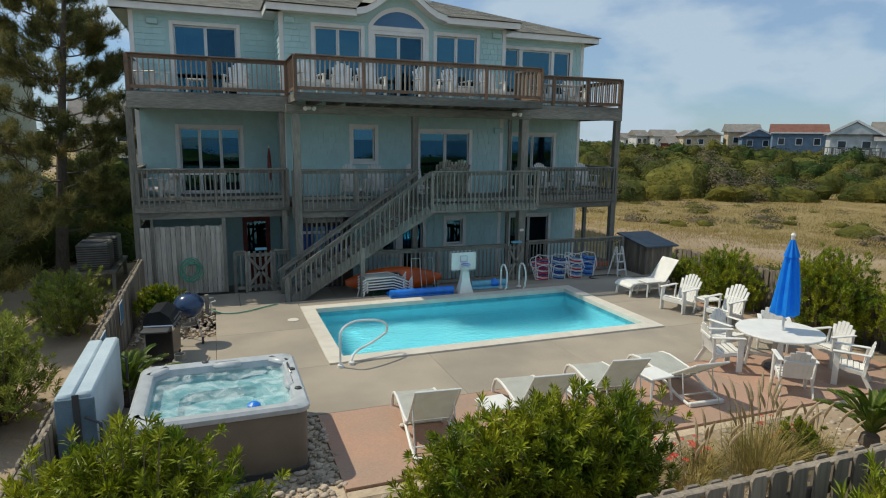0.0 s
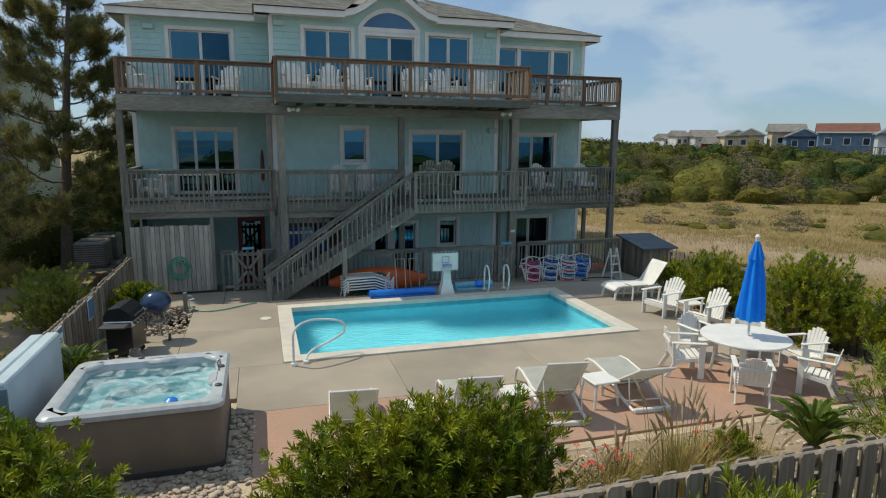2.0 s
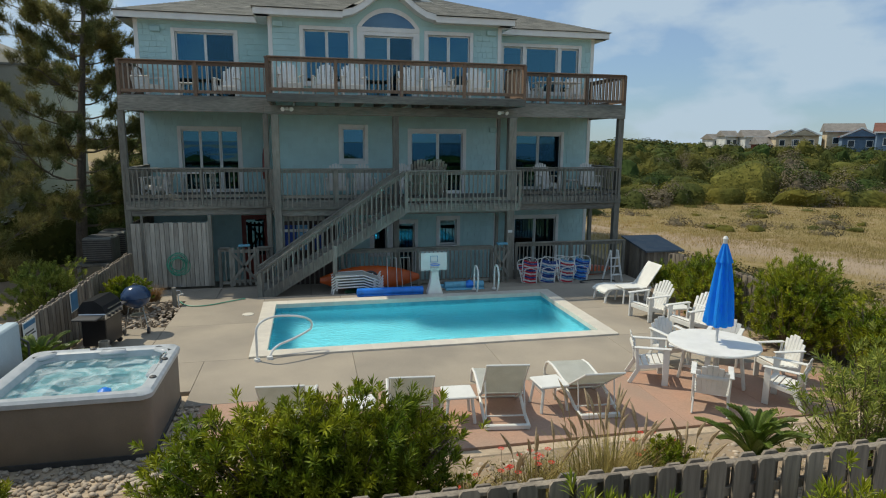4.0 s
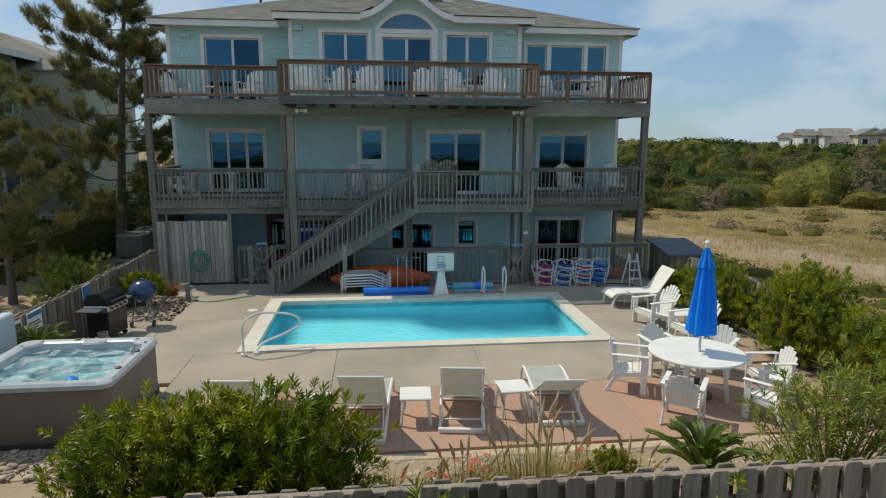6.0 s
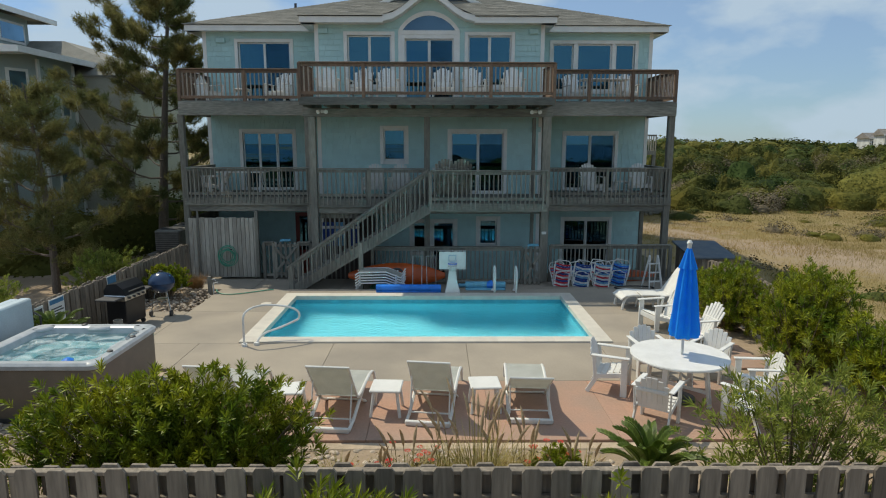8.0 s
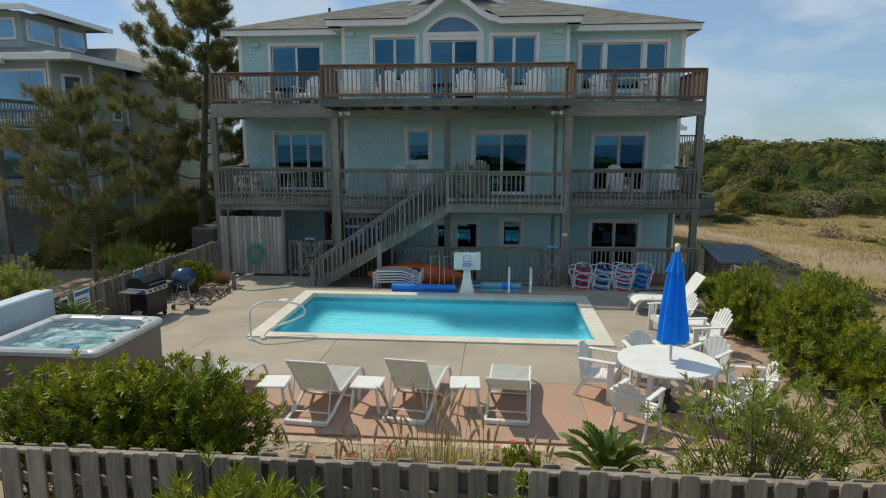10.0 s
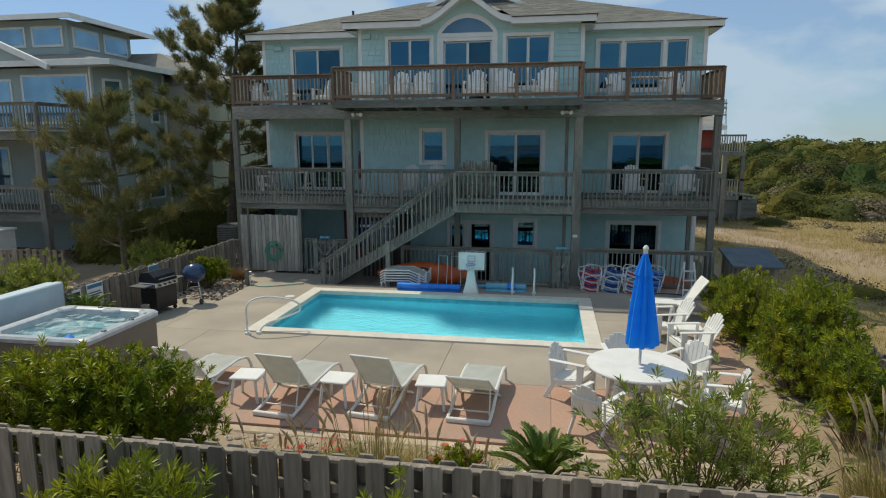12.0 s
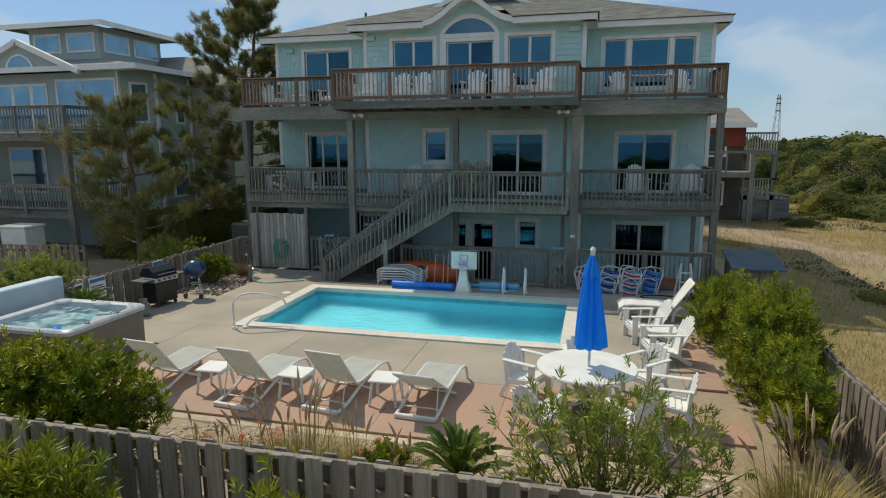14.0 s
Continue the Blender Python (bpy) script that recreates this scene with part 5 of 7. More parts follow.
prof = [(0.0, 0.28), (0.1, 0.36), (0.3, 0.38), (0.7, 0.35), (1.05, 0.34), (1.2, 0.36), (1.55, 0.86), (1.6, 0.92)]
g = Geo().prism(prof + [(a, b - 0.04) for a, b in prof[::-1]], 1, -0.31, 0.31)
part("seat", g, WHITE, fl)
for x in (0.06, 1.2):
    for s in (-1, 1):
        part("leg", Geo().tube(bez((x + 0.15, s * 0.27, 0.34), (x, s * 0.27, 0.3), (x - 0.02, s * 0.28, 0), 5), 0.035, 6), WHITE, fl)
for s in (-1, 1):
    part("side_rail", Geo().tube([(a, s * 0.3, b - 0.02) for a, b in prof[:6]], 0.03, 6), WHITE, fl)

# ---- hot tub ----
TX0, TX1, TY0, TY1, TZ = -0.36, 1.70, 6.95, 8.92, 0.88
tub = thing("hot_tub", pose((TX0 + TX1) / 2, (TY0 + TY1) / 2, 0), "square hot tub with taupe panels and pearl acrylic rim", "hot tub")
hx, hy = (TX1 - TX0) / 2, (TY1 - TY0) / 2


def rrect(hx, hy, r, k=6):
    pts = []
    for cx, cy, a0 in ((hx - r, hy - r, 0), (-hx + r, hy - r, 90), (-hx + r, -hy + r, 180), (hx - r, -hy + r, 270)):
        for i in range(k + 1):
            a = radians(a0 + 90 * i / k)
            pts.append((cx + r * math.cos(a), cy + r * math.sin(a)))
    return pts


def loft(rings):
    g = Geo()
    n = len(rings[0][0])
    for ring, z in rings:
        g.v += [(x, y, z) for x, y in ring]
    for i in range(len(rings) - 1):
        for j in range(n):
            g.f.append((i * n + j, i * n + (j + 1) % n, (i + 1) * n + (j + 1) % n, (i + 1) * n + j))
    return g


part("skirt", loft([(rrect(hx - .05, hy - .05, .14), 0.0), (rrect(hx - .035, hy - .035, .14), 0.06), (rrect(hx - .03, hy - .03, .14), 0.80)]), TUBSKIRT, tub, "taupe synthetic side panels", smooth=True)
part("base", loft([(rrect(hx - .02, hy - .02, .15), -0.02), (rrect(hx - .02, hy - .02, .15), 0.05), (rrect(hx - .06, hy - .06, .15), 0.055)]), CHAR, tub)
part("shell", loft([(rrect(hx - .03, hy - .03, .14), 0.775), (rrect(hx, hy, .16), 0.79), (rrect(hx + .005, hy + .005, .16), 0.85), (rrect(hx - .03, hy - .03, .15), 0.885), (rrect(hx - .13, hy - .13, .2), 0.885),
                    (rrect(hx - .17, hy - .17, .22), 0.86), (rrect(hx - .2, hy - .2, .25), 0.72)]), TUBSHELL, tub, smooth=True)
part("seat_well", loft([(rrect(hx - .2, hy - .2, .25), 0.722), (rrect(hx - .24, hy - .24, .25), 0.66), (rrect(hx - .5, hy - .5, .25), 0.62), (rrect(hx - .55, hy - .55, .25), 0.5), (rrect(.02, .02, .015), 0.49)]), mat("aqua acrylic", (0.50, 0.63, 0.65), (0.43, 0.57, 0.60), rough=0.3, scale=4, amount=0.1, bump=0.02), tub, "aqua moulded seats", smooth=True)
sheet("water", rrect(hx - .19, hy - .19, .24), 0.77, TUBWATER, tub, "bubbling pale water")
for x, y, a in ((-hx + .22, hy - .22, 45), (hx - .22, hy - .22, -45), (hx - .16, -0.1, -90), (0.1, hy - .15, 0), (-hx + 0.2, -hy + 0.2, 135)):
    part("pillow", Geo().box(-.2, .2, -.075, .075, 0.80, 0.885, 0.04, pose(x, y, 0, 0, 0, a)), TUBSHELL, tub, smooth=True)
for x, y in ((hx - .09, 0.25), (hx - .09, -0.45), (-0.2, hy - .08)):
    part("dial", Geo().lathe([(0.045, 0.885), (0.045, 0.90), (0.02, 0.91)], 14, (x, y, 0)), CHAR, tub)
part("handle", Geo().tube(bez((hx - .12, 0.1, .9), (hx - .16, 0.3, .95), (hx - .12, .5, .9), 8), 0.012, 6), STEEL, tub)
solo("chlorine_float", Geo().lathe([(0.03, -0.03), (0.08, -0.01), (0.08, 0.03), (0.03, 0.06)], 16), BLUEVINYL, "small blue floating dispenser in the tub", "float", m=pose(1.05, 7.35, 0.775))
# cover standing folded on edge by the fence
cov = thing("tub_cover", pose(-0.86, 8.25, 0), "folded blue-white vinyl tub cover standing on edge", "cover")
for i, x in enumerate((-0.10, 0.10)):
    part("panel", Geo().box(x - .095, x + .095, -1.02, 1.02, 0.2, 1.24 + 0.02 * i, 0.03), COVERTOP, cov, smooth=True)
part("end_skirt", Geo().box(-.2, .2, -1.045, -1.022, 0.22, 1.2, 0.01), COVERBLUE, cov)
part("strap", Geo().box(-.02, .05, -1.06, -1.046, 0.3, 1.25, 0.004), CHAR, cov)
part("lift_arm", Geo().tube([(0.25, 1.1, 0.0), (0.25, 1.1, 0.9), (0.1, 1.1, 1.0)], 0.018, 8), CHAR, cov)
part("lift_arm", Geo().tube([(0.25, -1.1, 0.0), (0.25, -1.1, 0.9), (0.1, -1.1, 1.0)], 0.018, 8), CHAR, cov)

# ---- poolside fittings ----
pr = thing("pool_handrail", pose(0.08, -0.26, 0), "white looped pool entry handrail", "handrail")
part("rail", Geo().tube([(2.62, 10.58, 0), (2.62, 10.58, 0.55)] + [tuple(p) for p in bez((2.62, 10.58, 0.55), (2.62, 10.62, 0.78), (3.0, 10.8, 0.78), 8)] + [tuple(p) for p in bez((3.0, 10.8, 0.78), (3.75, 11.1, 0.70), (3.6, 11.05, 0.42), 8)] + [tuple(p) for p in bez((3.6, 11.05, 0.42), (3.4, 10.95, 0.32), (3.1, 10.85, 0.24), 8)] + [tuple(p) for p in bez((3.1, 10.85, 0.24), (2.86, 10.78, 0.18), (2.84, 10.66, 0.02), 6)], 0.022, 8), WHITEMETAL, pr, smooth=True)
for x, y in ((2.62, 10.58), (2.84, 10.66)):
    part("escutcheon", Geo().lathe([(0.06, 0.0), (0.055, 0.05), (0.03, 0.055)], 16, (x, y, 0)), WHITEMETAL, pr)
for x in (8.05, 8.62):
    lr = thing("pool_ladder_rail", pose(x, 14.55, 0.035), "white pool ladder grab rail", "handrail", "pool ladder rails")
    part("rail", Geo().tube([(0, 0.25, 0), (0, 0.25, 0.45)] + [tuple(p) for p in bez((0, 0.25, 0.45), (0, 0.25, 0.72), (0, 0.05, 0.7), 6)] + [tuple(p) for p in bez((0, 0.05, 0.7), (0.02, -0.12, 0.6), (0, -0.14, 0.3), 6)] + [(0, -0.1, 0.1), (0, -0.02, 0.0)], 0.024, 8), WHITEMETAL, lr, smooth=True)
    part("escutcheon", Geo().lathe([(0.06, 0.0), (0.055, 0.04), (0.03, 0.045)], 16, (0, 0.25, 0)), WHITEMETAL, lr)

hoop = thing("basketball_hoop", pose(6.93, 14.72, 0), "white moulded poolside basketball hoop", "basketball hoop")
g = Geo()
for z0, z1, w0, w1 in ((0, 0.06, .2, .2), (0.06, 0.35, .19, .12), (0.35, 0.62, .12, .09), (0.62, 0.72, .09, .12)):
    o = len(g.v)
    d0, d1 = w0 * 0.8, w1 * 0.8
    g.v += [(-w0, -d0, z0), (w0, -d0, z0), (w0, d0, z0), (-w0, d0, z0), (-w1, -d1, z1), (w1, -d1, z1), (w1, d1, z1), (-w1, d1, z1)]
    g.f += [(o, o + 1, o + 5, o + 4), (o + 1, o + 2, o + 6, o + 5), (o + 2, o + 3, o + 7, o + 6), (o + 3, o, o + 4, o + 7), (o + 4, o + 5, o + 6, o + 7), (o + 3, o + 2, o + 1, o)]
part("base", g, WHITE, hoop)
bb = part("backboard", loft([([(x, z) for x, z in rrect(.385, .27, .06)], 0.0), ([(x, z) for x, z in rrect(.385, .27, .06)], 0.04)]), WHITE, hoop)
me = bb.data
for v in me.vertices:
    v.co = (v.co.x, 0.10 + v.co.z, 0.86 + v.co.y)
for a in ((-.385 + .03, .385 - .03, 0.085, 0.10, 0.62, 1.10),):
    part("face", Geo().box(*a, 0.006), WHITE, bb)
g = Geo().box(-.1, .1, .078, .084, .84, .852).box(-.1, .1, .078, .084, 1.0, 1.012).box(-.1, -.088, .078, .084, .852, 1.0).box(.088, .1, .078, .084, .852, 1.0)
part("target_square", g, SIGNBLUE, bb, "faint blue target square")
part("rim", Geo().tube([(0.12 * math.cos(a), -0.06 + 0.12 * math.sin(a), 0.80) for a in [2 * math.pi * i / 18 for i in range(18)]], 0.009, 6, closed=True), BLUEVINYL, hoop)

for i, (x, y, mm, L) in enumerate(((5.75, 15.0, BLUEVINYL, 1.75), (7.85, 15.25, TEALVINYL, 1.1))):
    fm = thing("pool_float", pose(x, y, -0.02), "rolled foam pool mat lying on the deck", "pool float")
    part("mat", Geo().box(-L / 2, L / 2, -0.3, 0.3, 0.0, 0.07, 0.03), mm, fm, smooth=True)
    part("roll", Geo().tube([(-L / 2, -0.2 + 0.1 * i, 0.13), (L / 2, -0.22 + 0.1 * i, 0.13)], 0.1, 12), mm, fm, smooth=True)
solo("blue_ball", Geo().lathe([(0.02, 0), (0.1, 0.03), (0.14, 0.12), (0.1, 0.21), (0.02, 0.25)], 16), BLUEVINYL, "blue inflatable ball on the deck", "ball", smooth=True, m=pose(8.0, 15.1, 0.0))
# stack of folded loungers under the stairs
for k in range(5):
    sl = thing("stacked_lounger", pose(4.9, 15.55, -0.16 + 0.19 + k * 0.075, 0, 0, 0), "white lounger stacked flat under the stairs", "lounger", "stacked loungers")
    pf = [(-0.65, 0.03), (-0.55, 0.1), (0.2, 0.12), (0.45, 0.02), (0.62, -0.05), (0.72, 0.1)]
    for s in (-0.3, 0.3):
        part("side_rail", Geo().tube([(a, s, b) for a, b in pf], 0.02, 6), WHITE, sl)
    g = Geo()
    for (a, b), (c, d) in zip(pf[1:4], pf[2:5]):
        g.beam((a, 0, b), (c, 0, d), 0.58, 0.012)
    part("sling", g, SLING, sl)
    if k == 0:
        for x in (-0.6, 0.6):
            for s in (-0.3, 0.3):
                part("leg", Geo().tube([(x, s, 0.05), (x - 0.06, s, -0.2)], 0.02, 6), WHITE, sl)
    else:
        for x in (-0.5, 0.5):
            for s in (-0.3, 0.3):
                part("leg", Geo().tube([(x, s, 0.05), (x - 0.03, s, -0.05)], 0.02, 6), WHITE, sl)


def kayak(m, material, label):
    k = thing("kayak", m, label, "kayak")
    rings = []
    for i in range(13):
        t = i / 12
        w = 0.36 * math.sin(math.pi * min(0.98, max(0.02, t))) ** 0.6
        rings.append((t, w))
    g = Geo()
    for t, w in rings:
        for j in range(10):
            a = 2 * math.pi * j / 10
            g.v.append((-1.4 + 2.8 * t, w * math.cos(a), 0.16 + 0.15 * (w / 0.36) * math.sin(a) + 0.12 * (2 * t - 1) ** 4))
    for i in range(12):
        for j in range(10):
            g.f.append((i * 10 + j, i * 10 + (j + 1) % 10, (i + 1) * 10 + (j + 1) % 10, (i + 1) * 10 + j))
    part("hull", g, material, k, smooth=True)
    part("cockpit", Geo().lathe([(0.2, 0.30), (0.22, 0.325), (0.19, 0.33), (0.15, 0.28)], 16), CHAR, k)
    return k


kayak(pose(5.35, 16.32, 0.13, 78, 0, 0), ORANGE, "orange kayak leaning on the railing under the stairs")
kayak(pose(11.9, 17.3, -0.25, 35, 0, 3), ORANGE, "orange kayak leaning behind the railing")
solo("green_float", Geo().box(-0.4, 0.4, -0.25, 0.25, 0, 0.14, 0.06), mat("dull green vinyl", (0.05, 0.16, 0.08), rough=0.4), "dull green float under stacked loungers", "pool float", m=pose(5.0, 15.9, -0.17))


def beach_chairs(x, y, a, cols, count):
    """A bundle of folded striped beach chairs leaning together."""
    for k in range(count):
        t = thing("folded_beach_chair", pose(x + 0.05 * (k % 2), y + 0.09 * k, -0.185, 0, 9 * (-1) ** k, a + 16 * k - 8), "folded striped beach chair leaning on the railing", "beach chair", "folded beach chairs")
        tilt = 0.34
        h, w = 0.74 - 0.05 * (k % 2), 0.235

        def P(u, z):
            return (u, tilt * z, z)

        part("frame", Geo().tube([P(-w, 0.02), P(-w, h - .08), P(-w + .08, h), P(w - .08, h), P(w, h - .08), P(w, 0.02), P(w - .05, 0.0), P(-w + .05, 0.0)], 0.013, 6, closed=True), WHITEMETAL, t)
        part("inner_frame", Geo().tube([P(-w + .06, 0.1), P(-w + .06, h - .2), P(w - .06, h - .2), P(w - .06, 0.1)], 0.011, 6, closed=True), WHITEMETAL, t)
        for i in range(13):
            z = 0.05 + i * (h - 0.1) / 13
            g = Geo()
            arc = [(u, tilt * z - 0.014 - 0.05 * (1 - (u / w) ** 2), z - 0.03 * (1 - (u / w) ** 2)) for u in (-w + .02, -w / 2, 0, w / 2, w - .02)]
            for p, q in zip(arc, arc[1:]):
                g.beam(p, q, 0.006, 0.04)
            part("stripe", g, cols[(i + k) % len(cols)], t)
        part("arm", Geo().tube([P(-w - .02, h * 0.3), (-w - .03, tilt * h * 0.4 - 0.1, h * 0.5), P(-w - .02, h * 0.8)], 0.012, 6), WHITEMETAL, t)
        part("arm", Geo().tube([P(w + .02, h * 0.3), (w + .03, tilt * h * 0.4 - 0.1, h * 0.5), P(w + .02, h * 0.8)], 0.012, 6), WHITEMETAL, t)
        part("seat_frame", Geo().tube([(-w + .03, -0.06, 0.05), (-w + .05, tilt * h * .5 - 0.09, h * .55), (0, tilt * h * .5 - 0.1, h * .62), (w - .05, tilt * h * .5 - 0.09, h * .55), (w - .03, -0.06, 0.05)], 0.012, 6), WHITEMETAL, t)


beach_chairs(10.15, 16.2, 6, (REDCLOTH, WHITECLOTH, REDCLOTH, NAVY), 2)
beach_chairs(10.72, 16.2, -3, (NAVY, SKYCLOTH, WHITECLOTH, NAVY), 2)
beach_chairs(11.32, 16.15, 5, (REDCLOTH, WHITECLOTH, SKYCLOTH, NAVY, WHITECLOTH), 3)
beach_chairs(11.85, 16.35, -14, (SKYCLOTH, NAVY, BLUEVINYL), 2)
# deck box with sloped lid
box = thing("deck_box", pose(14.55, 16.9, -0.5), "low timber equipment shed with a blue-grey roof", "shed")
for i in range(9):
    part("board", Geo().box(-0.5 + i * 0.12, -0.385 + i * 0.12, -0.7, -0.68, 0, 1.15, 0.004), FENCEWOOD, box)
    part("board", Geo().box(-0.52, -0.5, -0.68 + i * 0.15, -0.535 + i * 0.15, 0, 1.15 + 0.02 * i, 0.004), FENCEWOOD, box)
part("body", Geo().prism([(-0.67, 0), (0.68, 0), (0.68, 1.32), (-0.67, 1.13)], 0, -0.49, 0.6), GREYWOOD, box)
part("lid", Geo().prism([(-0.82, 1.15), (0.78, 1.40), (0.78, 1.45), (-0.82, 1.20)], 0, -0.62, 0.72), SLATE, box, "blue-grey sloped lid")
lad = thing("step_ladder", pose(12.75, 15.9, -0.2, 0, 0, 10), "white folding step ladder", "ladder")
for s in (-1, 1):
    part("leg", Geo().beam((s * .2, -.2, 0), (s * .12, 0, 1.0), 0.03, 0.05), WHITEMETAL, lad)
    part("leg", Geo().beam((s * .2, .25, 0), (s * .12, 0.02, 1.0), 0.03, 0.04), WHITEMETAL, lad)
for i in range(3):
    part("step", Geo().box(-.17, .17, -.17 + .05 * i, -.08 + .05 * i, .25 + .25 * i, .275 + .25 * i), WHITEMETAL, lad)

# ---- grills, hose, condensers, signs ----
gr_ = thing("gas_grill", pose(-0.3, 11.75, 0, 0, 0, 82), "black gas grill with closed lid on a cart", "grill")
part("cart", Geo().box(-.38, .38, -.26, .26, .12, .72, 0.015), BLACK, gr_)
part("firebox", Geo().box(-.42, .42, -.29, .29, .72, .86, 0.02), STEEL, gr_)
lid = Geo()
lp = [(-.28, .86), (.28, .86), (.28, .98), (.18, 1.12), (-.05, 1.15), (-.22, 1.02)]
lid.prism(lp, 0, -.4, .4)
gl = part("lid", lid, BLACK, gr_)
part("handle", Geo().tube([(-.3, -.3, .95), (.3, -.3, .95)], 0.014, 8), STEEL, gl)
for s in (-1, 1):
    part("side_shelf", Geo().box(s * .43, s * .78, -.26, .26, .80, .84, 0.012), CHAR, gr_)
for i in range(4):
    part("knob", Geo().tube([(-.27 + i * .18, -.29, .79), (-.27 + i * .18, -.325, .79)], 0.03, 12), CHAR, gr_)
for sx in (-.33, .33):
    for sy in (-.2, .2):
        part("wheel", Geo().tube([(sx - .02, sy, .06), (sx + .02, sy, .06)], 0.06, 12), CHAR, gr_)
gr_.scale = (0.88, 0.88, 0.88)
gas = thing("gas_bottle", pose(0.02, 10.75, 0), "grey gas bottle on the concrete", "gas bottle")
part("body", Geo().lathe([(0.10, 0), (0.14, 0.04), (0.145, 0.22), (0.12, 0.30), (0.04, 0.33)], 18), ACMETAL, gas, smooth=True)
part("collar", Geo().lathe([(0.09, 0.31), (0.09, 0.41), (0.08, 0.41), (0.08, 0.31)], 16), ACMETAL, gas)
kt = thing("kettle_grill", pose(0.12, 12.6, 0), "dark blue kettle charcoal grill on legs", "grill")
part("bowl", Geo().lathe([(0.03, 0.52), (0.16, 0.56), (0.26, 0.66), (0.285, 0.76)], 24), KETTLE, kt, smooth=True)
kl = part("lid", Geo().lathe([(0.29, 0.765), (0.28, 0.85), (0.2, 0.96), (0.08, 1.01), (0.01, 1.02)], 24), KETTLE, kt, smooth=True)
part("handle", Geo().tube(bez((-.06, 0, 1.0), (0, 0, 1.1), (.06, 0, 1.0), 6), 0.012, 6), CHAR, kl)
for k in range(3):
    a = radians(90 + 120 * k)
    part("leg", Geo().tube([(0.15 * math.cos(a), 0.15 * math.sin(a), 0.58), (0.27 * math.cos(a), 0.27 * math.sin(a), 0.0 if k == 0 else 0.06)], 0.012, 6), STEEL, kt)
for k in (1, 2):
    a = radians(90 + 120 * k)
    part("wheel", Geo().tube([(0.27 * math.cos(a) - .02, 0.27 * math.sin(a), 0.07), (0.27 * math.cos(a) + .02, 0.27 * math.sin(a), 0.07)], 0.07, 14), CHAR, kt)
part("ash_pan", Geo().lathe([(0.02, 0.36), (0.13, 0.37), (0.14, 0.39)], 18), STEEL, kt)
hs_ = thing("garden_hose", pose(0.02, 17.5, 0.5), "coiled green garden hose hung on the boards", "hose")
pts = []
for i in range(110):
    a = 2 * math.pi * i / 18
    rr = 0.23 + 0.07 * math.sin(i * 0.31)
    pts.append((rr * math.cos(a) + 0.03 * math.sin(i * 0.13), -0.03 - 0.012 * (i / 18), rr * 1.1 * math.sin(a)))
part("coil", Geo().tube(pts, 0.013, 6), GREENHOSE, hs_)
part("hanger", Geo().box(-.1, .1, -.06, .06, .16, .2, 0.01), CHAR, hs_)
solo("hose_line", Geo().tube([tuple(p) for p in bez((0.5, 15.0, 0.02), (0.75, 14.2, 0.02), (1.4, 14.6, 0.02), 12)] + [tuple(p) for p in bez((1.4, 14.6, 0.02), (1.9, 14.95, 0.02), (2.05, 15.0, 0.02), 6)], 0.014, 6), GREENHOSE, "pale green hose lying on the concrete", "hose")
sp = thing("water_tap_post", pose(0.42, 14.75, -0.06), "short timber post with a water tap", "tap")
part("post", Geo().box(-.045, .045, -.045, .045, 0, .5, 0.006), GREYWOOD, sp)
part("tap", Geo().tube([(0.04, 0, .42), (.14, 0, .42), (.16, 0, .36)], 0.016, 8), STEEL, sp)
part("pipe", Geo().tube([(0.08, .03, 0), (.08, .03, .3), (.2, .03, .33)], 0.018, 8), WHITEMETAL, sp)
for x, y in ((-2.6, 19.6), (-2.55, 20.9)):
    ac = thing("air_conditioner", pose(x, y, 0.28), "grey outdoor air-conditioning condenser on a platform", "air conditioner", "condensers")
    part("body", Geo().box(-.42, .42, -.42, .42, 0.02, .78, 0.05), ACMETAL, ac)
    for i in range(10):
        part("louvre", Geo().box(-.4, .4, -.435, -.42, .08 + i * .065, .11 + i * .065), CHAR, ac)
    part("fan_grille", Geo().lathe([(0.36, .78), (0.35, .80), (0.05, .81)], 20), CHAR, ac)
plat = thing("timber_platform", pose(-2.6, 20.2, -0.35), "grey timber equipment platform", "platform")
part("top", Geo().box(-.6, .6, -1.2, 1.3, .56, .63, 0.008), GREYWOOD, plat)
for sx in (-.5, .5):
    for sy in (-1.1, 1.2):
        part("leg", Geo().box(sx - .05, sx + .05, sy - .05, sy + .05, -0.1, .56), GREYWOOD, plat)


def sign(x, y, z, w, h, label, bars):
    s = thing("notice_sign", pose(x, y, z, 0, 0, 90), label, "sign")
    part("board", Geo().box(-w / 2, w / 2, -.006, .006, 0, h, 0.003), TRIM, s)
    for z0, z1, a, b, mm in bars:
        part("print_bar", Geo().box(w * a - w / 2, w * b - w / 2, -.010, -.0062, h * z0, h * z1), mm, s)


lines = [(0.78, 0.95, 0.05, 0.95, SIGNBLUE)] + [(0.12 + 0.11 * i, 0.17 + 0.11 * i, 0.1, 0.9 - 0.1 * (i % 3), CHAR) for i in range(5)]
sign(-1.09, 10.6, 0.42, 0.5, 0.5, "white notice board with a blue heading on the fence", lines)
sign(-1.09, 10.05, 0.55, 0.26, 0.33, "small white notice on the fence", [(0.55, 0.85, 0.15, 0.85, CHAR), (0.15, 0.4, 0.15, 0.85, CHAR)])
sign(-1.09, 12.7, 0.5, 0.4, 0.42, "blue notice board on the fence", [(0.05, 0.95, 0.04, 0.96, SIGNBLUE), ])
